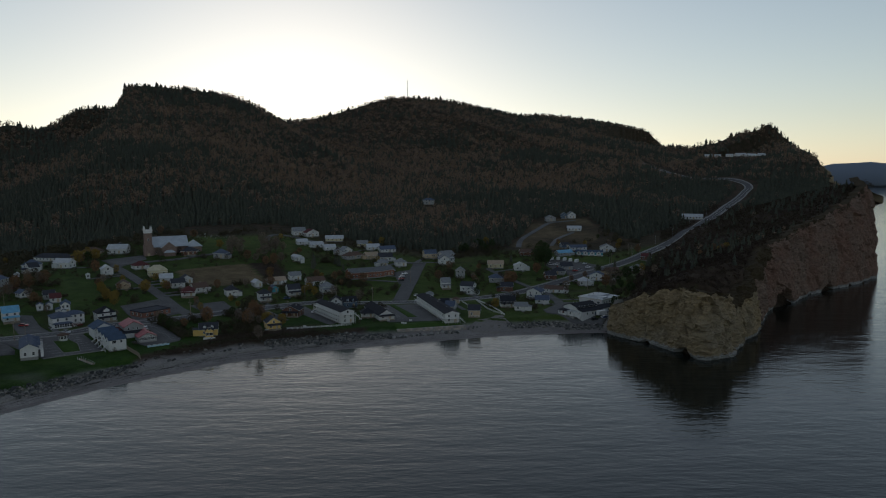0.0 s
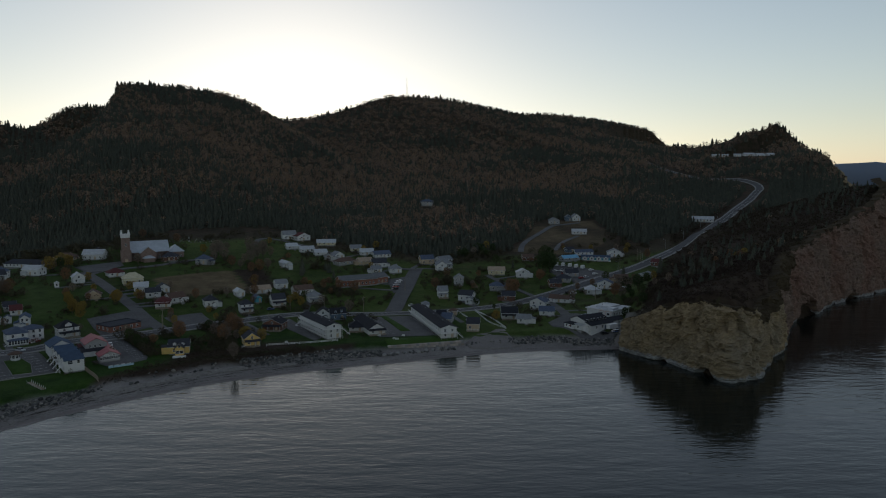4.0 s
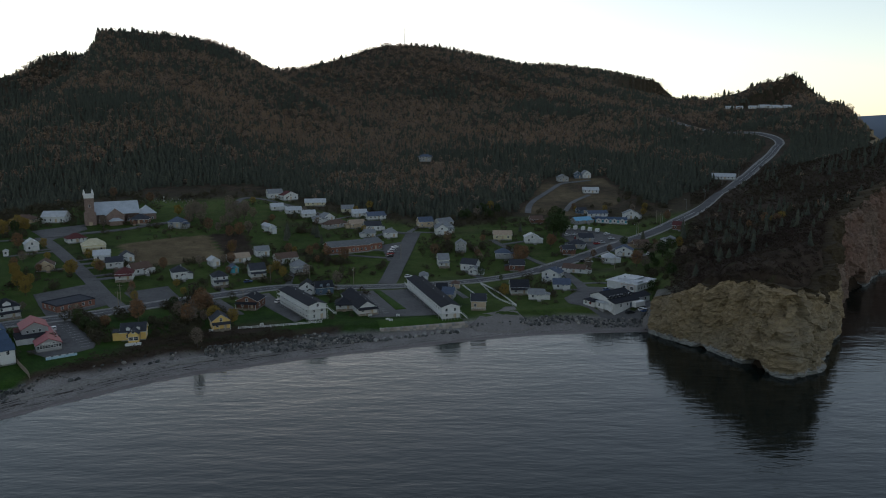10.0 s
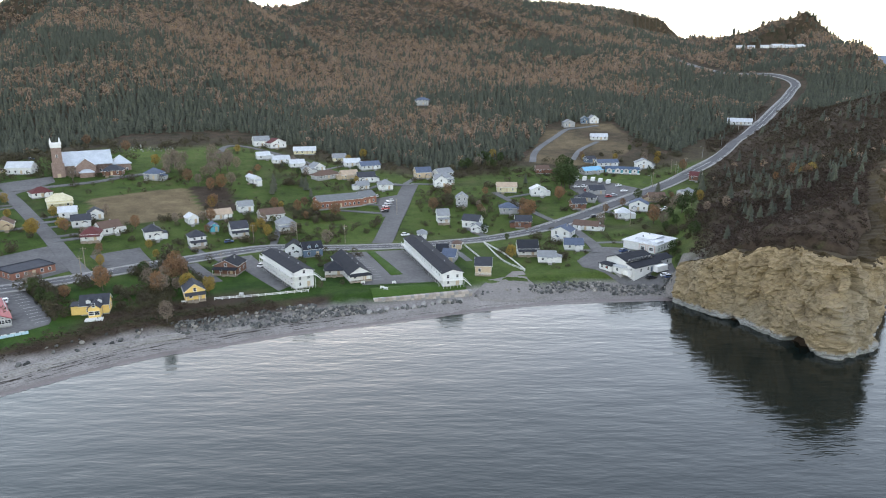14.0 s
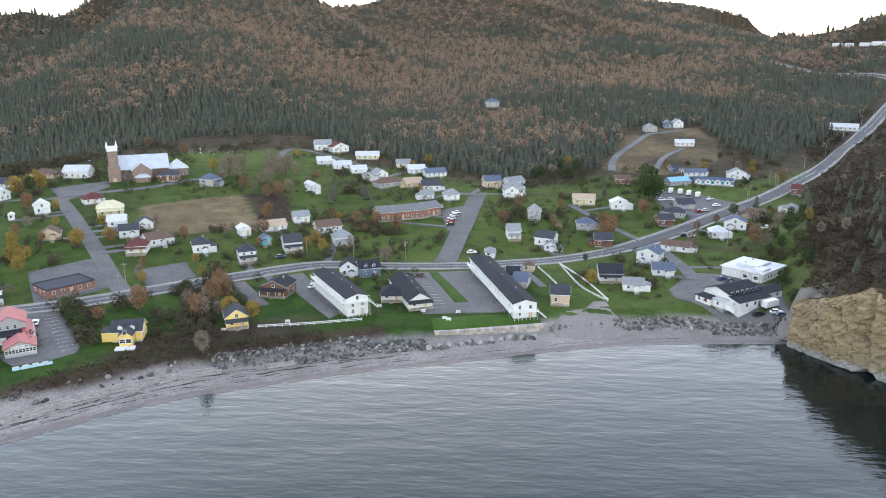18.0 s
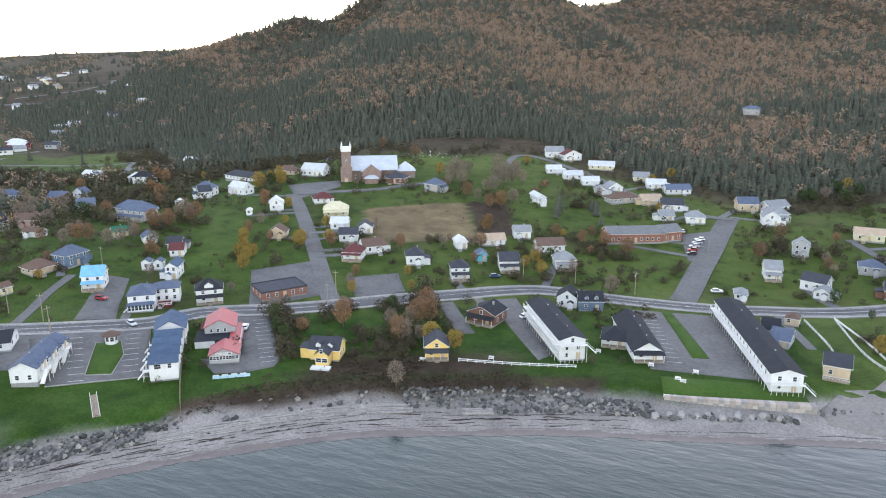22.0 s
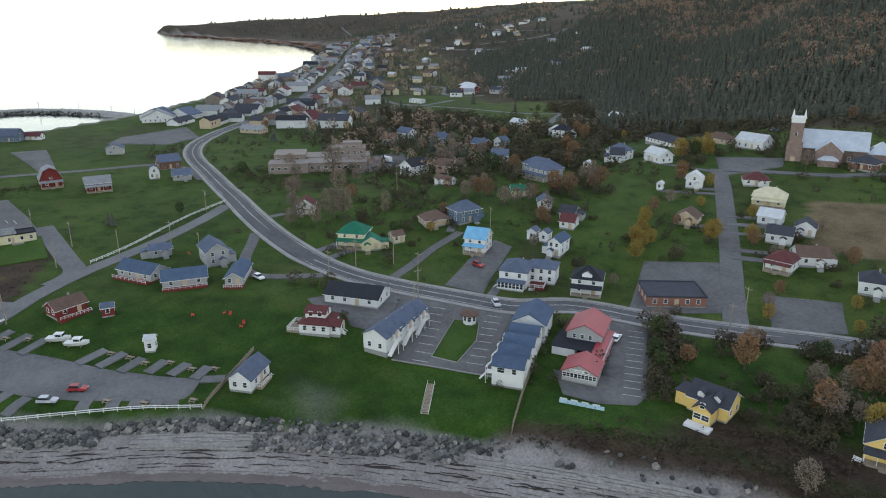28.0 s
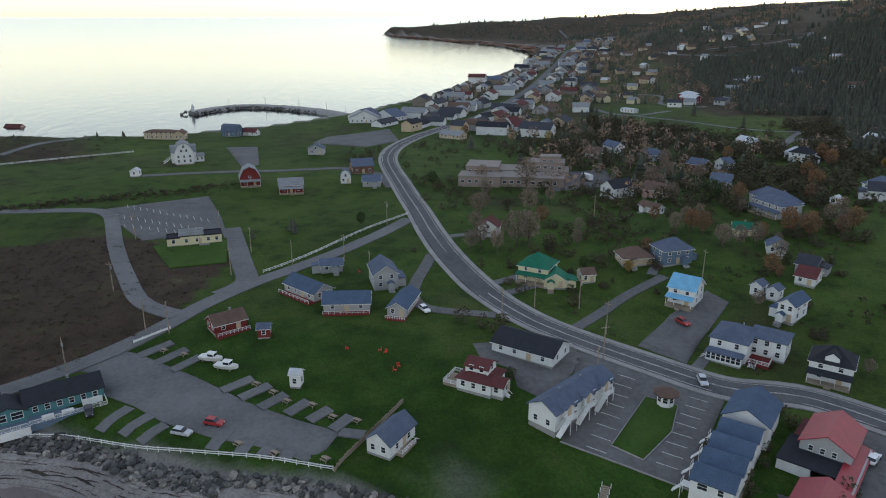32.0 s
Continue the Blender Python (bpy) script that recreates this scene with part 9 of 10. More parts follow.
tree(-147.3, 549.0, 8, "bare")
tree(-113.9, 385.5, 9, "bare")
tree(-94.0, 351.0, 8, "bare")
tree(96.0, 436.0, 9, "bare")
tree(104.2, 438.0, 8, "bare")
tree(152.2, 643.2, 7, "bare")
tree(138.1, 522.6, 8, "bare")
tree(-154.0, 369.0, 7, "bare")
tree(-440.4, 435.7, 8, "bare")
tree(-444.8, 458.5, 8, "bare")
tree(-399.5, 450.2, 9, "bare")
tree(-376.0, 452.0, 8, "bare")
tree(-360.5, 459.2, 8, "bare")
tree(-395.4, 460.6, 9, "bare")
tree(-394.5, 439.3, 8, "bare")
tree(-468.7, 465.1, 7, "bare")
tree(-502.1, 468.3, 7, "bare")
tree(-175.0, 589.2, 10, "bare")
tree(-171.9, 595.9, 10, "bare")
tree(-156.2, 607.5, 12, "bare")
tree(-144.7, 606.3, 12, "bare")
tree(-135.6, 592.7, 10, "bare")
tree(-144.0, 584.0, 10, "bare")
tree(-171.2, 563.1, 9, "bare")
tree(-149.1, 565.9, 8, "bare")
tree(-219.1, 540.7, 8, "bare")
tree(-119.6, 418.3, 6, "bare")
tree(-114.5, 419.1, 8, "bare")
tree(-109.5, 390.7, 8, "bare")
tree(-112.4, 385.4, 6, "bare")
tree(-109.5, 407.4, 7, "bare")
tree(-74.7, 473.3, 6, "bare")
tree(-55.4, 457.0, 8, "bare")
tree(-167.8, 411.5, 6, "bare")
tree(-147.1, 414.2, 6, "bare")
tree(-141.3, 409.0, 6, "bare")
tree(24.5, 508.6, 6, "bare")
tree(22.7, 525.5, 6, "bare")
tree(121.8, 522.4, 8, "bare")
tree(127.2, 532.0, 8, "bare")
tree(121.2, 506.7, 7, "bare")
tree(133.3, 466.4, 6, "bare")
tree(138.4, 455.9, 7, "bare")
tree(130.2, 491.4, 6, "bare")
tree(-262.6, 452.5, 8, "bare")
tree(-277.3, 464.8, 8, "bare")
tree(-283.3, 402.1, 8, "bare")
tree(-280.9, 395.9, 7, "bare")
tree(-292.8, 414.0, 6, "bare")
tree(-344.5, 427.0, 9, "bare")
tree(-364.1, 443.5, 9, "bare")
tree(-359.9, 433.0, 9, "bare")
tree(-326.9, 421.5, 8, "bare")
tree(-291.8, 363.3, 6, "bare")
tree(-338.2, 371.2, 7, "bare")
tree(-223.3, 457.8, 6, "bare")
tree(-267.7, 516.8, 7, "bare")
tree(-175.0, 573.9, 12, "bare")
tree(-175.4, 583.6, 12, "bare")
tree(-165.9, 570.6, 10, "bare")
tree(-148.5, 582.9, 12, "bare")
tree(-147.3, 593.3, 12, "bare")
tree(-140.7, 588.4, 12, "bare")
tree(-144.0, 605.4, 10, "bare")
tree(-144.9, 567.0, 10, "bare")
tree(-30.6, 646.2, 7, "bare")
tree(-25.0, 639.3, 7, "bare")
tree(-92.3, 479.8, 8, "bare")
tree(-363.1, 369.8, 15, "bare")
tree(-324.7, 356.4, 12, "bare")
tree(-381.8, 354.1, 11, "bare")
tree(-359.2, 348.9, 10, "bare")
tree(-374.7, 447.9, 9, "bare")
tree(-356.9, 429.6, 9, "bare")
tree(-321.9, 419.9, 9, "bare")
tree(-261.4, 451.2, 8, "bare")
tree(-135.1, 389.8, 7, "bare")
tree(-122.2, 402.7, 6, "bare")
tree(-105.6, 378.1, 8, "bare")
tree(-154.9, 377.7, 8, "bare")
# tree green
tree(-264.1, 519.9, 9, "green")
tree(-270.8, 520.4, 9, "green")
tree(-314.2, 433.2, 10, "green")
tree(-151.5, 373.1, 7, "green")
tree(-144.2, 364.6, 6, "green")
tree(-139.4, 361.6, 6, "green")
tree(-121.9, 400.9, 6, "green")
tree(-160.4, 402.4, 6, "green")
tree(-240.5, 301.0, 4, "green")
tree(-331.2, 288.3, 6, "green")
tree(-387.5, 330.8, 8, "green")
tree(-383.3, 321.5, 7, "green")
tree(-58.7, 419.0, 6, "green")
tree(-26.3, 505.6, 5, "green")
tree(-56.9, 602.0, 6, "green")
tree(83.7, 569.9, 14, "green")
tree(80.8, 571.7, 12, "green")
tree(21.4, 617.9, 8, "green")
tree(44.0, 591.8, 9, "green")
tree(16.4, 619.1, 7, "green")
tree(102.6, 410.7, 7, "green")
tree(120.0, 444.2, 7, "green")
tree(23.3, 501.4, 7, "green")
tree(107.2, 435.0, 7, "green")
tree(33.8, 466.2, 4, "green")
tree(28.3, 636.4, 8, "green")
tree(35.7, 645.3, 7, "green")
tree(39.2, 621.9, 7, "green")
tree(85.9, 611.8, 13, "green")
tree(89.0, 605.1, 12, "green")
tree(149.8, 677.8, 6, "green")
tree(155.6, 542.6, 6, "green")
tree(161.4, 547.2, 6, "green")
tree(149.5, 541.0, 6, "green")
# tree conifer
tree(-216.0, 329.7, 7, "conifer")
tree(-327.1, 262.3, 6, "conifer")
tree(-330.7, 261.2, 5, "conifer")
tree(-324.1, 246.7, 4, "conifer")
tree(-101.9, 547.6, 9, "conifer")
tree(-82.6, 555.2, 8, "conifer")
tree(-77.5, 540.9, 7, "conifer")
tree(-65.1, 442.4, 5, "conifer")
tree(-403.5, 518.1, 8, "conifer")
tree(-398.3, 597.2, 10, "conifer")
tree(-440.8, 537.2, 9, "conifer")
tree(-413.9, 600.7, 9, "conifer")
tree(138.5, 562.3, 8, "conifer")
tree(158.6, 540.8, 10, "conifer")
tree(167.4, 567.0, 9, "conifer")
tree(56.6, 580.9, 7, "conifer")
tree(81.6, 608.6, 6, "conifer")
tree(-532.5, 292.3, 7, "conifer")
tree(-100.9, 542.0, 9, "conifer")
tree(-86.8, 562.4, 7, "conifer")
tree(-103.8, 559.5, 9, "conifer")
tree(-108.6, 607.4, 6, "conifer")
tree(142.7, 581.3, 6, "conifer")
tree(169.9, 608.7, 6, "conifer")
tree(172.9, 584.2, 8, "conifer")
tree(152.2, 485.2, 9, "conifer")
tree(113.1, 390.9, 6, "conifer")
tree(139.7, 431.7, 7, "conifer")
tree(181.2, 519.0, 9, "conifer")
tree(140.3, 438.6, 6, "conifer")
tree(170.7, 484.2, 8, "conifer")
tree(159.7, 447.2, 6, "conifer")
tree(-570.1, 591.9, 10, "conifer")
tree(-501.9, 587.8, 8, "conifer")
tree(-102.6, 553.7, 10, "conifer")
tree(-108.8, 609.6, 5, "conifer")
tree(-85.5, 563.7, 6, "conifer")
# pole 
utility_pole(-239.9, 325.9)
utility_pole(-233.9, 313.8)
utility_pole(-205.5, 330.5)
utility_pole(-306.4, 376.5)
utility_pole(-241.9, 382.1)
utility_pole(-292.2, 259.6)
utility_pole(-292.6, 277.1)
utility_pole(-328.8, 298.3)
utility_pole(-250.5, 224.6)
utility_pole(-238, 201.7)
utility_pole(-253.3, 218.3)
utility_pole(-332.4, 204.8)
utility_pole(-289.3, 239.8)
utility_pole(-308.9, 246.2)
utility_pole(-331.2, 235)
utility_pole(-283.6, 205.2)
utility_pole(-274.5, 283.1)
utility_pole(-196.3, 324.2)
utility_pole(-236, 338.1)
utility_pole(-142.8, 391.7)
utility_pole(-218.5, 337.8)
utility_pole(-90.8, 404.5)
utility_pole(-46.9, 461.5)
utility_pole(-70.9, 462.8)
utility_pole(-147.8, 405)
utility_pole(-90.7, 455.8)
utility_pole(139.2, 576.6)
utility_pole(163, 604.6)
utility_pole(172.6, 613.5)
utility_pole(100.9, 485.6)
utility_pole(161.7, 610.5)
utility_pole(92.7, 509.7)
utility_pole(-24, 511.1)
# wires from pole to pole along the road
WIRE = speckled("dark_wire", (0.03, 0.03, 0.03), (0.05, 0.05, 0.05), 5.0, 0.6)
MAIN_LINE = [p for line, half in ROAD_LINES[:1] for p in line]
POLES_AT = [(float(o.location.x), float(o.location.y), float(o.location.z)) for o in scene.collection.objects if o.name.startswith("utility_pole")]
beside = sorted((float(to_line(np.array([x]), np.array([y]), MAIN_LINE)[1][0]), x, y, z) for x, y, z in POLES_AT if float(to_line(np.array([x]), np.array([y]), MAIN_LINE)[0][0]) < 14)
for (_, ax, ay, az), (_, bx, by, bz) in zip(beside, beside[1:]):
    span = math.hypot(bx - ax, by - ay)
    if not 12 < span < 95:
        continue
    ob = thing("overhead_wires", ax, ay, 0, "thin dark overhead wires sagging between the poles", "wires", "overhead wires", z=0)
    ob.matrix_world = pose(0, 0, 0)
    for side, up in ((-1.0, 8.9), (0.0, 9.5), (1.0, 8.9)):
        nx, ny = -(by - ay) / span * side, (bx - ax) / span * side
        pts = [(ax + nx + (bx - ax) * k / 10, ay + ny + (by - ay) * k / 10, az + up + (bz - az) * k / 10 - 0.0007 * span * span * (1 - (k / 5 - 1) ** 2)) for k in range(11)]
        part("wire", *tube(pts, [0.035] * 11, 3), WIRE, ob)
# lamp 
street_lamp(136.6, 571.8)
street_lamp(162.8, 599.6)
street_lamp(196.1, 646.4)
street_lamp(222.3, 678.4)
street_lamp(258.1, 734.4)
street_lamp(296.1, 789.4)
# car 
car(-31.2, 516, 200)
car(-31.2, 521, 200)
car(-31.1, 526.2, 200)
car(-30.3, 531.3, 200)
car(-29.5, 536.5, 200)
car(-41.5, 542.5, 110)
car(-38.5, 545.6, 110)
car(-101.9, 453.1, 30)
car(-17.7, 477.7, 20)
car(-203.5, 231.7, 60)
car(-205.5, 238.2, 60)
car(-217.6, 210.7, 15)
car(-253.1, 292.6, 20)
car(-244.5, 294.2, 15)
car(-189.9, 348, -20)
car(-219.3, 361.4, 10)
car(-268.1, 435.5, 30)
car(-384.7, 398.6, 30)
car(-156.6, 363.8, 120)
car(-274.8, 597.9, 60)
car(88.6, 404.0, 18)
car(94.0, 402.0, 5)
car(85.8, 440.0, 40)
car(88.4, 437.2, 40)
car(93.8, 396.7, 5)
car(87.3, 510.3, 10)
car(90.8, 509.5, 10)
car(117.3, 563.8, 20)
car(-77.2, 416.7, 60)
# boat 
boat(-232.7, 236.4, -140)
boat(-227.6, 240.3, -140)
# camper 
camper(92.3, 590.6, 75)
camper(97.4, 590.4, 72)
camper(102.6, 588.6, 70)
camper(107.0, 586.0, 70)
camper(111.6, 582.9, 66)
car(88.5, 572.0, 20)
car(94.0, 573.5, 25)
car(117.0, 577.0, 40)
car(104.5, 551.0, 30)
car(108.5, 553.5, 30)
car(93.0, 565.0, 80)
car(130.5, 521.0, 60)
car(127.0, 518.0, 60)
car(122.0, 517.0, 10)
# trailer 
trailer(93.2, 406.9, 34)
trailer(-376.8, 407.2, 10)
# bench 
bench(-218.8, 247.3, 0)
bench(-214.3, 251.1, 0)
bench(-209.8, 254, 0)
bench(-206.8, 259.5, 0)
bench(-201.1, 263.5, 0)
bench(-198.3, 268.4, 0)
bench(-196.8, 243.4, 0)
bench(-191.9, 250.6, 0)
bench(-187, 260.5, 0)
bench(-241.5, 224.2, 0)
bench(-237.9, 229.4, 0)
# sunlounger 
sunlounger(-94.4, 368.4, 10)
sunlounger(-75.8, 378.1, 10)
sunlounger(-47.4, 396.7, 0)
sunlounger(-22.6, 386.1, 0)
sunlounger(-21.1, 384.9, 0)
sunlounger(-18.4, 392.8, 0)
sunlounger(-30.9, 392.8, 0)
# bushy 
bushy(-386.7, 593.9, 10)
bushy(-375.1, 594.5, 10)
bushy(-367, 598.8, 10)
bushy(-359, 603.1, 10)
bushy(-351, 607.5, 10)
bushy(-337.6, 605, 10)
bushy(-327.3, 606, 9)
bushy(-317.2, 607, 9)
bushy(-305.3, 605.4, 8)
bushy(-298.8, 608.6, 8)
bushy(-384.4, 598.2, 9)
bushy(-371.4, 597.1, 9)
bushy(-362.7, 600.6, 9)
bushy(-354.7, 605, 9)
bushy(-344, 605.9, 9)
bushy(-332.4, 605.5, 9)
bushy(-362.2, 563.3, 8)
bushy(-367.4, 526.9, 9)
bushy(-379.4, 561.2, 9)
bushy(-263.3, 431.7, 4)
bushy(-315.1, 396.6, 4)
bushy(-321.3, 385.6, 3)
bushy(-348.4, 394.4, 3)
bushy(-313.5, 384.6, 3)
bushy(-281.1, 346.8, 6)
bushy(-296.9, 572.9, 7)
bushy(-499.5, 527.3, 8)
bushy(-490.8, 531.3, 8)
bushy(-478.9, 536.3, 8)
bushy(-463.4, 542.1, 8)
bushy(-520.9, 528.5, 8)
bushy(-522.5, 516.4, 8)
bushy(-541.7, 518.8, 8)
bushy(-540.1, 508.3, 8)
bushy(-538.6, 498.2, 8)
bushy(-558.4, 500.5, 8)
bushy(-564.6, 497.9, 8)
bushy(-459.1, 467.4, 7)
bushy(-443.5, 465.8, 7)
bushy(-446.2, 439, 7)
bushy(-413.7, 488, 8)
bushy(-438.8, 513, 8)
bushy(-441.1, 521.3, 8)
bushy(-401.6, 462.3, 7)
bushy(-402.6, 510.5, 6)
bushy(-414.6, 530.6, 7)
bushy(-406.2, 533.9, 6)
bushy(-531.5, 491, 8)
bushy(-522.8, 494.8, 8)
bushy(-518.2, 501.1, 8)
bushy(-506, 502.7, 8)
bushy(-505.2, 511.6, 8)
bushy(-494, 516.9, 8)
bushy(-467, 520.8, 8)
bushy(-530.3, 481.6, 8)
bushy(-394.8, 545.3, 8)
bushy(-389.6, 533.3, 6)
bushy(-396.9, 481.3, 6)
bushy(-398.2, 449.3, 5)
bushy(-418.1, 437.1, 5)
bushy(-427, 432.7, 5)
bushy(-113.7, 380.3, 5)
bushy(-117.3, 377.6, 5)
bushy(-117, 373, 4)
bushy(-111.7, 373.4, 4)
bushy(-168.1, 405.6, 5)
bushy(-155.4, 384.7, 5)
bushy(-141.1, 478.6, 4)
bushy(-34.1, 491.7, 5)
bushy(-30.5, 502.4, 5)
bushy(-55.1, 500.3, 4)
bushy(-67.3, 506.2, 4)
bushy(-97.5, 566.1, 5)
bushy(-93.5, 572.2, 5)
bushy(-29, 650, 5)
bushy(-33.2, 642.9, 5)
bushy(-110.3, 375.8, 4)
bushy(-108.2, 378.4, 5)
bushy(-104.4, 381.1, 5)
bushy(-103.3, 371.5, 4)
bushy(-103.8, 386.1, 6)
bushy(-121.3, 379.6, 4)
bushy(-120.5, 370.5, 3)
bushy(-109, 413.6, 6)
bushy(-113.8, 409.8, 7)
bushy(-160.8, 395, 4)
bushy(-160.4, 389.6, 4)
bushy(-147.7, 375.9, 3)
bushy(-144.1, 367.5, 3)
bushy(-141.3, 372.4, 3)
bushy(-102.6, 399.6, 5)
bushy(-86.8, 445.4, 3)
bushy(-25.4, 636.9, 4)
bushy(-16.1, 624.7, 4)
bushy(-40.2, 636, 4)
bushy(-142.9, 477.4, 5)
bushy(-151.5, 453.4, 4)
bushy(-66.7, 499.8, 5)
bushy(-63.2, 499.2, 5)
bushy(-71.8, 507.6, 5)
bushy(-94.4, 566.2, 6)
bushy(-78.4, 498.6, 4)
bushy(5, 542.6, 6)
bushy(0.6, 530.9, 6)
bushy(7.8, 534, 6)
bushy(-76.5, 505.1, 5)
bushy(-72.5, 499.3, 5)
bushy(-68.7, 493.7, 5)
bushy(-59.8, 498.4, 5)
bushy(-193.5, 663.5, 5)
bushy(-188, 672.6, 6)
bushy(-200, 650.1, 5)
bushy(-203.1, 643.4, 4)
bushy(23.8, 651.9, 7)
bushy(161.2, 693.4, 6)
bushy(164, 675.9, 5)
bushy(161.9, 710.8, 6)
bushy(174.1, 727.6, 6)
bushy(172.2, 692, 6)
bushy(14.8, 642.7, 6)
bushy(19.5, 627.6, 6)
bushy(44.5, 646.4, 6)
bushy(25.9, 620.6, 6)
bushy(5.9, 611.6, 6)
bushy(138.8, 533.7, 5)
bushy(134.1, 536.4, 6)
bushy(118.3, 477.2, 5)
bushy(121.1, 471.2, 5)
bushy(123.5, 464.2, 5)
bushy(125.4, 456.7, 5)
bushy(-156, 379, 6)
bushy(-151.1, 374.8, 6)
bushy(-145.3, 367.5, 6)
bushy(-140, 360.8, 5)
bushy(-134.4, 355.7, 5)
bushy(-131.4, 351.5, 4)
bushy(-141.9, 367.8, 5)
bushy(-147.4, 375, 5)
bushy(-147.6, 372, 6)
bushy(-141.1, 364, 5)
bushy(-134.2, 353.6, 4)
bushy(-544.3, 450.6, 7)
bushy(-551.5, 465.8, 7)
bushy(-529.9, 467.9, 7)
bushy(-496.2, 463.2, 7)
bushy(-477.4, 464.9, 8)
bushy(-483.9, 479.8, 7)
bushy(-490.5, 495.3, 8)
bushy(-472.2, 496.6, 8)
bushy(-466.3, 505, 8)
bushy(-448.8, 505.7, 8)
bushy(-421.4, 499.1, 8)
bushy(-424.3, 514.9, 7)
bushy(-418, 522.1, 7)
bushy(-431.5, 544.5, 7)
bushy(-396.3, 531.4, 7)
bushy(-395.6, 545.1, 6)
bushy(-431.2, 440.8, 6)
bushy(-423.7, 453, 6)
bushy(-416.1, 465.2, 6)
bushy(-400.3, 472.1, 7)
bushy(-378.7, 474.2, 7)
bushy(-462.8, 438.1, 6)
bushy(-391.4, 602, 9)
bushy(-387, 608.1, 9)
bushy(-373.6, 604.9, 9)
bushy(-365.2, 606.5, 9)
bushy(-358.7, 609.9, 9)
bushy(-349.5, 610, 9)
bushy(-342.1, 612, 9)
bushy(-331.5, 610, 8)
bushy(-395.3, 595.3, 8)
bushy(-264.6, 447.5, 6)
bushy(-250.2, 444.2, 6)
bushy(-254.5, 432.2, 5)
bushy(-332.3, 547.9, 6)
bushy(-317.7, 569.4, 7)
bushy(-293.4, 550.6, 7)
bushy(-258.2, 513.4, 6)
bushy(-253.9, 502.5, 5)
bushy(-300.2, 356.2, 4)
bushy(-299.4, 372, 4)
bushy(-279.2, 372, 3)
bushy(-275.5, 347.1, 4)
bushy(-343, 352.7, 4)
bushy(-285.9, 362.4, 4)
bushy(-124.5, 401.5, 4)
bushy(-122.1, 400.1, 5)
bushy(-119.9, 403.8, 4)
bushy(-139.7, 387.8, 5)
bushy(-140.9, 391.7, 5)
bushy(-137.6, 394.3, 5)
bushy(-110.8, 371.8, 4)
bushy(-109.5, 375.9, 5)
bushy(-102.5, 377.1, 4)
bushy(-110.8, 367.7, 3)
bushy(-103.8, 371, 4)
bushy(-114.8, 365.4, 3)
bushy(-185.6, 420.1, 5)
bushy(-186.3, 415.5, 4)
bushy(-14.7, 478.4, 2)
bushy(71.7, 479, 4)
bushy(74.5, 470.3, 4)
bushy(32.2, 570.8, 5)
bushy(25.3, 621.5, 6)
bushy(33.5, 638.8, 7)
bushy(39.6, 624.2, 7)
bushy(47.5, 633.6, 6)
bushy(21.1, 606.2, 6)
bushy(7.1, 590.9, 5)
bushy(23.7, 531.2, 6)
bushy(28.4, 536.2, 6)
bushy(46.8, 534.3, 6)
bushy(50.1, 526.2, 6)
bushy(163.8, 664.8, 5)
bushy(165.9, 649.4, 5)
bushy(177.5, 663.9, 5)
bushy(181.6, 655.7, 5)
bushy(154.2, 622.8, 4)
bushy(121.6, 468.1, 6)
bushy(118.3, 449, 5)
bushy(112.2, 448, 5)
bushy(106.3, 436.9, 4)
bushy(84.6, 604.2, 7)
bushy(90, 540.3, 4)
bushy(91.6, 523.1, 3)
bushy(-54.5, 481.8, 5)
bushy(-48.8, 479.3, 5)
bushy(-44.6, 487.7, 5)
bushy(-38.4, 481.4, 4)
bushy(-34.7, 497.2, 4)
bushy(-73.4, 481.1, 4)
bushy(-83.1, 512.4, 5)
bushy(-80.2, 527.5, 5)
bushy(-99.7, 507.4, 4)
bushy(-120.4, 426.3, 7)
bushy(-119.8, 419.1, 6)
bushy(-112.9, 414, 5)
bushy(-122.5, 404.6, 5)
bushy(-135.7, 394.9, 4)
bushy(-149.5, 374.3, 4)
bushy(-155.8, 380.7, 5)
bushy(-147.7, 374.8, 5)
bushy(-134.9, 359, 3)
bushy(-109.2, 359.8, 3)
bushy(-106, 365, 4)
bushy(-100.6, 366, 4)
bushy(-102.9, 375.4, 5)
bushy(-114.9, 363.4, 3)
bushy(-104.5, 370.1, 4)
bushy(-96.7, 395.8, 5)
bushy(-91.8, 388.2, 4)

# ---- wild growth round the gardens and along the edge of the woods ----
x, y, rs = scatter(-500, 90, 300, 690, 5.0, 71)
edge = forest_line(x) - y
ok = on_land(x, y) & (edge > 0) & (to_line(x, y, BEACH)[0] > 34) & free(x, y, 2.5)
chance = np.where(edge < 34, 0.45 + 0.35 * ripple(x, y, 14), np.clip(0.19 + 0.60 * ripple(x, y, 22), 0, 1))
west = step(-250, -330, x - 0.2 * (y - 400)) * step(360, 400, y)
chance = np.maximum(chance, west * (0.32 + 0.5 * ripple(x, y, 20)))
ok &= (rs.uniform(0, 1, x.shape) < chance) & ~polygon_mask(x, y, [(-207.9, 391.3), (-188.5, 404.1), (-245.0, 478), (-272.9, 466.2)]) & ~polygon_mask(x, y, [(-194.0, 505.0), (-153.0, 543.0), (-125.0, 493.0), (-164.0, 461.0)])
wild_growth = np.stack([x, y, level(x, y), rs.uniform(1.0, 4.6, x.shape) * (1 + 0.8 * west), rs.uniform(0.9, 1.6, x.shape)], 1)[ok]
THICK = [clump_tree(110, trng, 0.04, 0.42, 0.092) for _ in range(8)]
plant("thicket", THICK, np.concatenate([np.array(THICKET), wild_growth]), THICKET_LEAF, "leafless and rusty thickets between the gardens")["category"] = "shrubs"

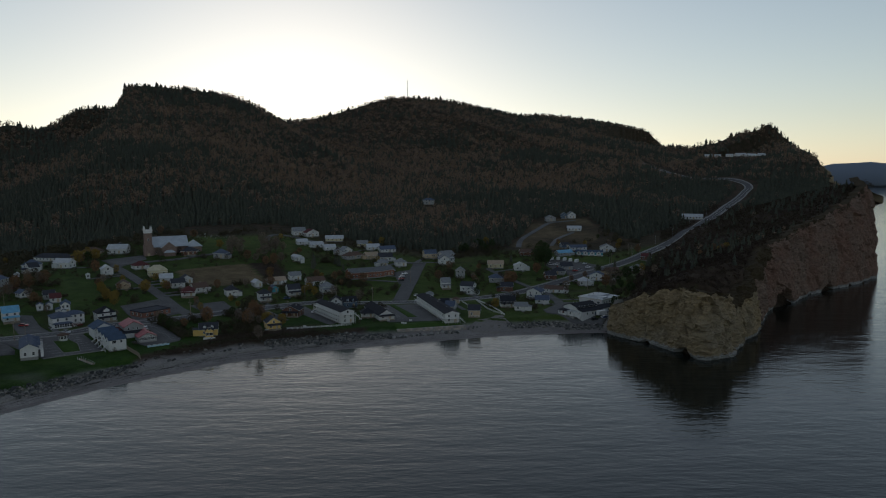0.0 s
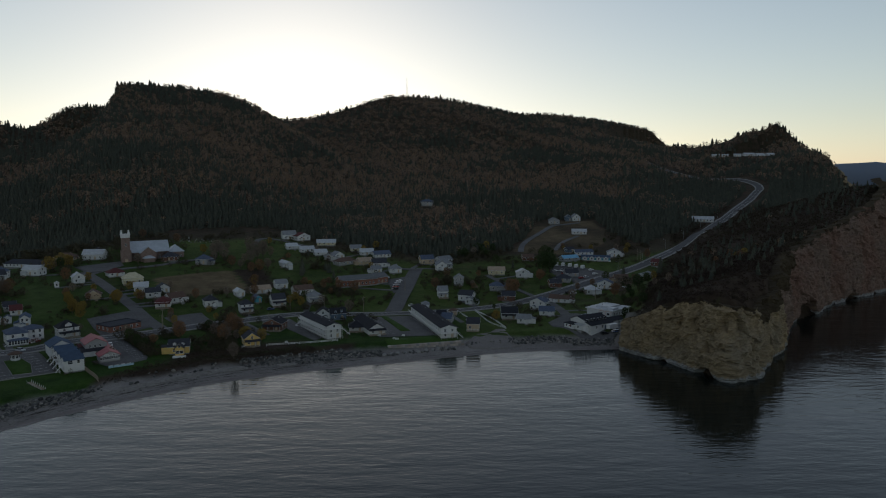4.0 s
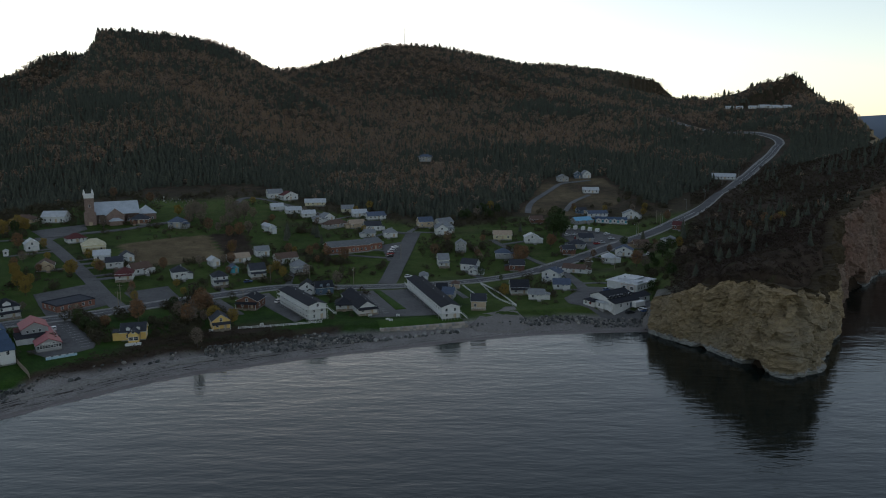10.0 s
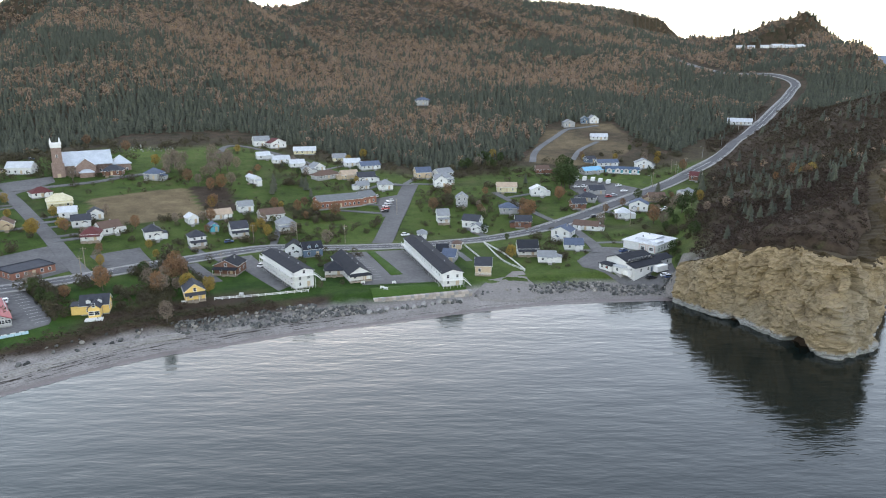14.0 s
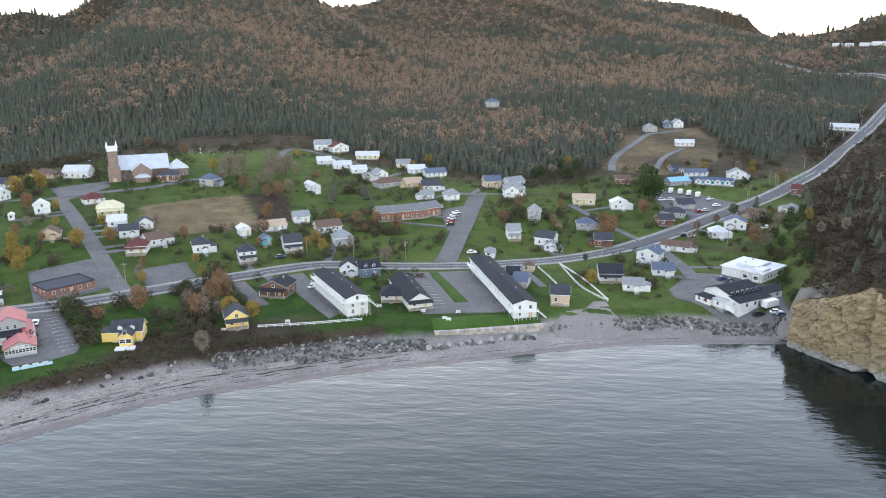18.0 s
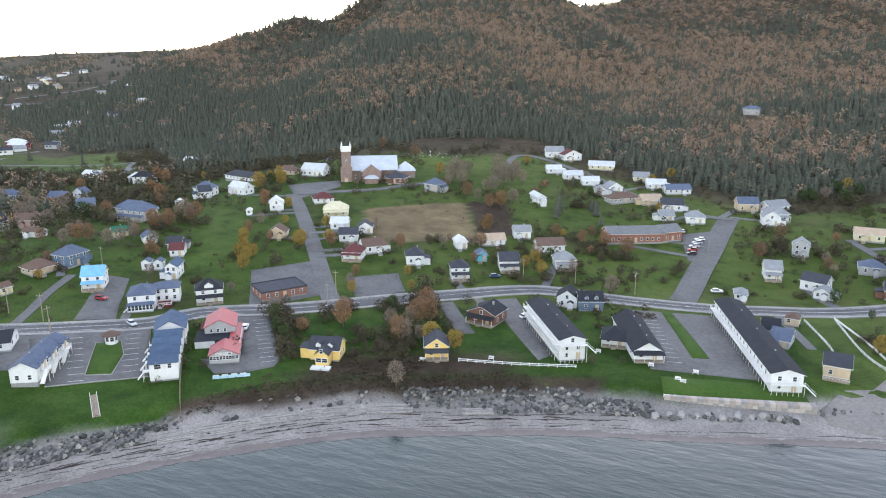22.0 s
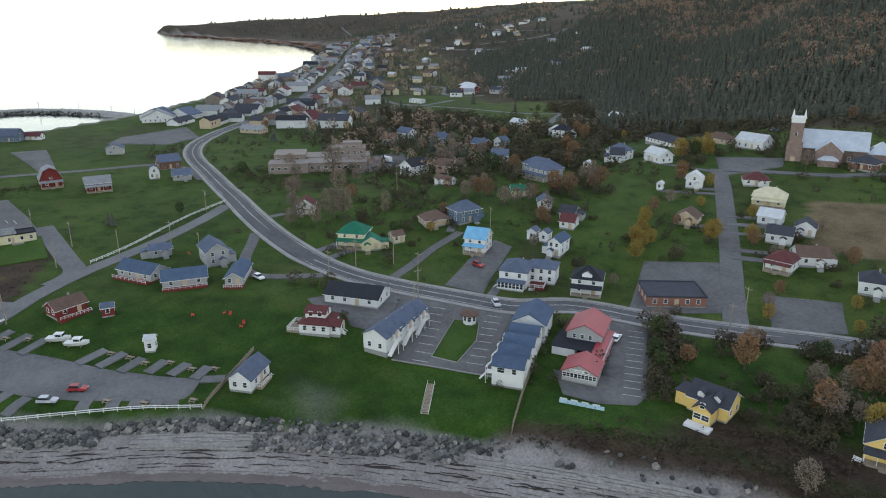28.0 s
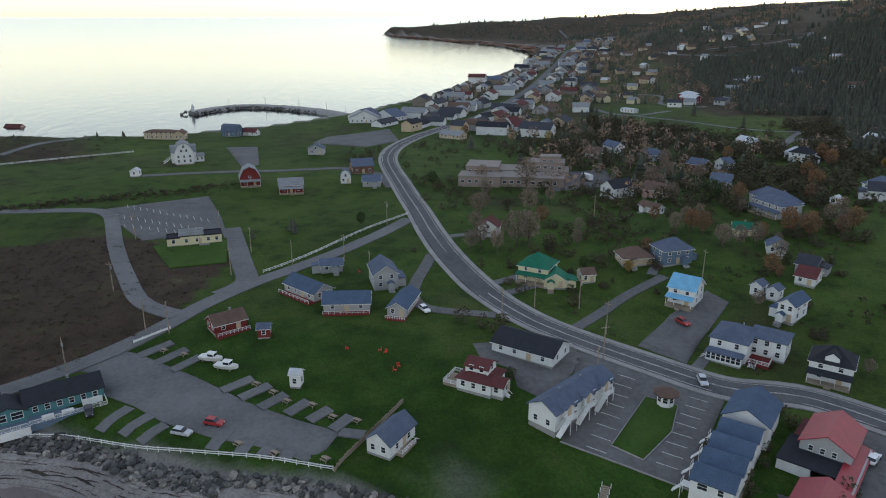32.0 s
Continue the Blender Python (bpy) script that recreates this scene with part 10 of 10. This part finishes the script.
# ---- graveyard behind the church ----
STONES = [shared("headstone", boxes([(-0.35, -0.1, -0.3, 0.35, 0.1, h), (-0.45, -0.2, -0.3, 0.45, 0.2, 0.12)]), m) for h, m in ((0.9, CONCRETE), (1.2, STONE), (0.8, STONE))]
grave = random.Random(12)
for row in range(6):
    for k in range(9):
        x, y = -236 + 4.4 * k + 1.6 * row + grave.uniform(-0.5, 0.5), 616 + 1.15 * k + 3.4 * row + grave.uniform(-0.4, 0.4)
        if grave.random() < 0.18:
            continue
        ob = new("headstone", grave.choice(STONES))
        ob.matrix_world = pose(x, y, float(level(x, y)), 0, 0, 16 + grave.uniform(-4, 4))
        tagged(ob, "small grey headstone on the graveyard grass", "headstone", "graveyard stones")


def monument():
    ob = thing("monument", -213.5, 628.9, 15, "tall white stone cross monument among the graves", "monument")
    part("plinth", *boxes([(-0.9, -0.9, -0.6, 0.9, 0.9, 0.8), (-0.6, -0.6, 0.8, 0.6, 0.6, 1.8)]), TRIM, ob)
    part("shaft", *boxes([(-0.28, -0.28, 1.8, 0.28, 0.28, 6.2), (-1.1, -0.2, 4.7, 1.1, 0.2, 5.2)]), TRIM, ob)
    ob.scale = (0.62, 0.62, 0.62)


monument()

# ---- stairs, plank fences and seats along the shore ----
def beach_stairs():
    ob = thing("beach_stairs", -161, 308.4, 0, "long wooden stairs with rails down the bank", "stairs", z=0)
    a, b = np.array((-164.5, 311.0)), np.array((-154.8, 303.7))
    n = 22
    u = (b - a) / np.linalg.norm(b - a)
    s = np.array((-u[1], u[0]))
    ob.matrix_world = pose(0, 0, 0)
    rails = [], []
    for k in range(n):
        p = a + (b - a) * k / (n - 1)
        z = float(level(*p)) + 0.22
        part("tread", [(*(p + u * i * 0.2 + s * j * 0.8), z + q) for q in (-0.08, 0) for i, j in ((-1, -1), (1, -1), (1, 1), (-1, 1))],
             [(3, 2, 1, 0), (4, 5, 6, 7), (0, 1, 5, 4), (1, 2, 6, 5), (2, 3, 7, 6), (3, 0, 4, 7)], WOOD, ob)
    for side in (-1, 1):
        v, f = [], []
        for k in range(0, n, 3):
            p = a + (b - a) * k / (n - 1) + s * side * 0.85
            z = float(level(*p))
            w, g = box(p[0] - 0.05, p[1] - 0.05, z - 0.2, p[0] + 0.05, p[1] + 0.05, z + 1.1)
            f += [tuple(i + len(v) for i in q) for q in g]
            v += w
        part("stair_rail", v, f, TRIM, ob)


beach_stairs()


def plank_fence(pts, high, label):
    line = smooth_line(pts, 0.9)
    ob = thing("plank_fence", 0, 0, 0, label, "fence", z=0)
    ob.matrix_world = pose(0, 0, 0)
    for k in range(len(line) - 1):
        a, b = line[k], line[k + 1]
        z = float(level(*a))
        ang = math.degrees(math.atan2(b[1] - a[1], b[0] - a[0]))
        link_part("plank", PLANK, ob, m=pose(a[0], a[1], z, 0, 0, ang) @ Matrix.Diagonal((1, 1, high * (1 + 0.06 * (k % 3)), 1)))


PLANK = shared("plank", boxes([(0.02, -0.03, -0.2, 0.84, 0.03, 1.0), (0.0, -0.06, -0.2, 0.1, 0.06, 1.08)]), WOOD)
plank_fence([(-161.0, 340.0), (-156.2, 334.8), (-149.4, 327.0), (-139.2, 316.3)], 1.7, "tall weathered plank fence running down to the beach")
plank_fence([(-183.5, 261.8), (-193.0, 270.5), (-202.3, 279.6)], 1.2, "low weathered plank fence beside the camping lot")
plank_fence([(-286.0, 452.0), (-272.0, 452.0)], 1.2, "grey plank garden fence")

# low blue wall with white benches in front of the restaurant
blue = speckled("pale_blue_paint", (0.30, 0.44, 0.52), (0.42, 0.55, 0.62), 2.0, 0.7)
ob = thing("terrace_wall", 0, 0, 0, "low pale blue wall edging the restaurant terrace", "wall", z=0)
ob.matrix_world = pose(0, 0, 0)
for k in range(5):
    x, y = -142.7 + 1.66 * k, 332.4 + 1.26 * k
    w = part("wall_panel", *box(0, -0.1, -0.3, 1.95, 0.1, 0.85), blue, ob)
    w.matrix_local = pose(x, y, float(level(x, y)), 0, 0, 37)
for k in range(4):
    sunlounger(-142.3 + 2.0 * k, 333.4 + 1.5 * k, 37 + 180)

# red garden chairs and a swing on the grass
CHAIR_RED = speckled("red_plastic", (0.42, 0.03, 0.02), (0.55, 0.05, 0.03), 3.0, 0.5)
for k, (x, y) in enumerate(((-224.8, 278.0), (-223.4, 279.2), (-216.4, 281.2), (-215.0, 280.0), (-280.8, 280.7), (-228.0, 270.0), (-262.0, 262.0))):
    ob = thing("lawn_chair", x, y, 50 * k, "red slatted lawn chair on the grass", "chair", "red lawn chairs")
    part("seat", *boxes([(-0.35, -0.35 + 0.18 * i, 0.34, 0.35, -0.21 + 0.18 * i, 0.38) for i in range(4)]), CHAIR_RED, ob)
    part("backrest", *boxes([(-0.35 + 0.15 * i, 0.33, 0.35, -0.23 + 0.15 * i, 0.39, 1.1) for i in range(5)]), CHAIR_RED, ob)
    for i in (-0.32, 0.32):
        for j in (-0.3, 0.34):
            part("leg", *box(i - 0.04, j - 0.04, -0.1, i + 0.04, j + 0.04, 0.4), CHAIR_RED, ob)

# painted bays on the lots
def bay_marks(name, a, b, n, along, length):
    ob = tagged(new(name), "rows of white painted parking lines", "road marking", kind="structure")
    for k in range(n):
        p = np.array(a) + (np.array(b) - np.array(a)) * k / (n - 1)
        q = p + np.array((math.cos(radians(along)), math.sin(radians(along)))) * length
        ribbon("bay_line", np.array([p, (p + q) / 2, q]), 0, 0.16, 0.19, PAINT, ob, across=1)


bay_marks("visitor_bays", (-379, 195), (-352, 229), 13, 12, 5.0)
bay_marks("visitor_bays", (-366, 193), (-340, 228), 13, 12, 5.0)
bay_marks("visitor_bays", (-352, 198), (-336, 224), 9, 12, 5.0)
bay_marks("restaurant_bays", (-155.5, 373.0), (-134.0, 349.5), 11, -138, 4.2)
bay_marks("seaside_bays", (-40, 436), (-27, 398), 12, 12, 4.2)

house(-662, 646, 40, 17, 12, 2.8, "hip", "x", "red", "white", "", "hall", "large red hall with a white hip roof among trees")

fence("cottage_fence", [(22.0, 461.0), (30.8, 434.6), (36.5, 410.9)], "panel")
fence("garden_fence", [(12.3, 454.4), (18.2, 431.3), (19.1, 425.9)], "rail")

# ---- short drives from the street to the houses ----
turn = random.Random(31)
for hx, hy, r in list(BUILT):
    if not (-360 < hx < 120 and 330 < hy < 640) or turn.random() < 0.35:
        continue
    best = None
    for line, half in ROAD_LINES:
        for (ax, ay), (bx, by) in zip(line, line[1:]):
            f = max(0.0, min(1.0, ((hx - ax) * (bx - ax) + (hy - ay) * (by - ay)) / ((bx - ax) ** 2 + (by - ay) ** 2)))
            qx, qy = ax + f * (bx - ax), ay + f * (by - ay)
            gap = math.hypot(hx - qx, hy - qy) - half - r
            if best is None or gap < best[0]:
                best = (gap, qx, qy)
    if best is None or not 2 < best[0] < 24:
        continue
    d = np.array((hx - best[1], hy - best[2]))
    side = np.array((-d[1], d[0])) / np.linalg.norm(d) * (0.55 * r + 1.0)
    a, b = np.array((best[1], best[2])) + side, np.array((hx, hy)) + side
    drive = ribbon("garden_drive", smooth_line([tuple(a), tuple(b)], 3.0), 0, turn.uniform(2.6, 3.6), 0.15, turn.choice((GRAVEL, SIDE_ASPHALT)), deep=0.5)
    tagged(drive, "short grey drive from the street to a house", "driveway", kind="structure")
# ---- the far town along the bay ----
TOWN_V, TOWN_F, TOWN_MAT = [], [], []


def far_house(x, y, rot, w, d, h, wall, roof):
    walls, wf = wall_shape("gable", d, w, h, 0.55)
    walls = turned([(a, b, c - (2 if c == 0 else 0)) for a, b, c in walls], True)
    (tops, tf), _ = roof_shape("gable", d, w, h, 0.55, 0.5)
    if x < -640:
        # too far to be told apart: all of these are one mesh
        m = pose(x, y, float(level(x, y)), 0, 0, rot)
        for v, f, mat in ((walls, wf, WALL_MAT[wall]), (turned(tops, True), tf, ROOF_MAT[roof])):
            o = len(TOWN_V)
            TOWN_V.extend(tuple(m @ Vector(q)) for q in v)
            TOWN_F.extend(tuple(k + o for k in q) for q in f)
            TOWN_MAT.extend(mat for _ in f)
        return
    ob = thing("house", x, y, rot, f"{WALL_WORD.get(wall, wall)} town house with a {ROOF_WORD.get(roof, roof)} gable roof far along the bay", "house")
    part("wall", walls, wf, WALL_MAT[wall], ob)
    part("roof", turned(tops, True), tf, ROOF_MAT[roof], ob)
    for k in range(2):
        link_part("window", WINDOWS["wide"][1], ob, m=pose((k - 1) * w * 0.3, -d / 2 - 0.03, h * 0.45))


town = random.Random(4)
street = smooth_line([(-520, 345), (-590, 395), (-640, 436), (-802, 532), (-1065, 675), (-1290, 796), (-1480, 905)], 16.0)
sdir = np.gradient(street, axis=0)
for k in range(3, len(street)):
    for side in (-1, 1):
        u = sdir[k] / np.linalg.norm(sdir[k])
        for deep in ((0, 1, 2), (0, 1), (0,))[town.randrange(3)]:
            off = side * (15 + 26 * deep + town.uniform(0, 11))
            p = street[k] + np.array([-u[1], u[0]]) * off
            if to_line(np.array([p[0]]), np.array([p[1]]), TOWN_SHORE)[0][0] < 22 or town.random() < 0.12:
                continue
            far_house(float(p[0]), float(p[1]), math.degrees(math.atan2(u[1], u[0])) + town.choice((0, 90, 180)) + town.uniform(-9, 9), town.uniform(9, 24), town.uniform(8, 14), town.uniform(2.8, 6.5),
                      town.choice(("white", "white", "white", "grey", "grey", "taupe", "tan")), town.choice(("charcoal", "charcoal", "grey", "slate", "black", "grey", "maroon", "brown")))
for k in range(110):
    x, y = town.uniform(-1500, -620), town.uniform(560, 1250)
    if y < 395 + 0.62 * (-590 - x) + 90 or y > 395 + 0.62 * (-590 - x) + 420:
        continue
    far_house(x, y, town.uniform(0, 90), town.uniform(9, 15), town.uniform(8, 10), town.uniform(3, 5.5), town.choice(("white", "white", "cream", "grey", "tan")), town.choice(("charcoal", "grey", "white", "brown")))
mats = sorted(set(TOWN_MAT), key=lambda m: m.name)
town_houses = mesh_object("town_houses", TOWN_V, TOWN_F, mats[0])
for m in mats[1:]:
    town_houses.data.materials.append(m)
for face, m in zip(town_houses.data.polygons, TOWN_MAT):
    face.material_index = mats.index(m)
tagged(town_houses, "white and grey gabled houses of the far town along the bay", "houses", kind="stuff")
# trees between the houses of the town
x, y, rs = scatter(-1600, -330, 380, 1150, 9.5, 61)
z = level(x, y)
ok = (y < forest_line(x)) & on_land(x, y) & (to_line(x, y, TOWN_SHORE)[0] > 40) & (z > 5) & (to_line(x, y, [tuple(p) for p in street])[0] > 30) & (rs.uniform(0, 1, x.shape) < 0.42 + 0.4 * ripple(x, y, 45)) & (x < -330 - 0.3 * (y - 400)) & ~polygon_mask(x, y, PARK)
tt = np.stack([x, y, z, rs.uniform(5, 10, x.shape), rs.uniform(0.9, 1.4, x.shape)], 1)[ok]
half = rs.uniform(0, 1, len(tt)) < 0.4
plant("town_conifers", CONES, tt[half], CONIFER, "dark conifers between the town houses")
plant("town_hardwoods", CLUMPS, tt[~half], HARDWOOD, "bare and rusty trees between the town houses")

# ---- mast on the hill and the far shore ----
def mast():
    ob = thing("radio_mast", -96, 1945, 0, "slender lattice radio mast on the summit", "mast")
    part("shaft", *tube([(0, 0, -3), (0, 0, 25), (0, 0, 50)], [0.9, 0.7, 0.4], 4), METAL, ob)
    part("hut", *boxes([(-14, -3, -2, -8, 3, 4)]), CONCRETE, ob)


mast()
# the haze of the distance is painted into the hills' flat grey-blue colour
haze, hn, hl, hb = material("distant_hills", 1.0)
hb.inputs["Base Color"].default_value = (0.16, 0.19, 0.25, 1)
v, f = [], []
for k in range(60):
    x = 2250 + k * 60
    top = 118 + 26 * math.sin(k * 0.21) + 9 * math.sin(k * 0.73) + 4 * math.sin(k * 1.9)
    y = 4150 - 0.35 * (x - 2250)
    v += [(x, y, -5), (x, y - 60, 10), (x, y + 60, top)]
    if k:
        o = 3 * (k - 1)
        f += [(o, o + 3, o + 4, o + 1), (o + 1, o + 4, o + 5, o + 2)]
tagged(mesh_object("backdrop", v, f, haze, smooth=True), "far hills across the bay with blue haze painted into their colour", "hills", kind="structure")
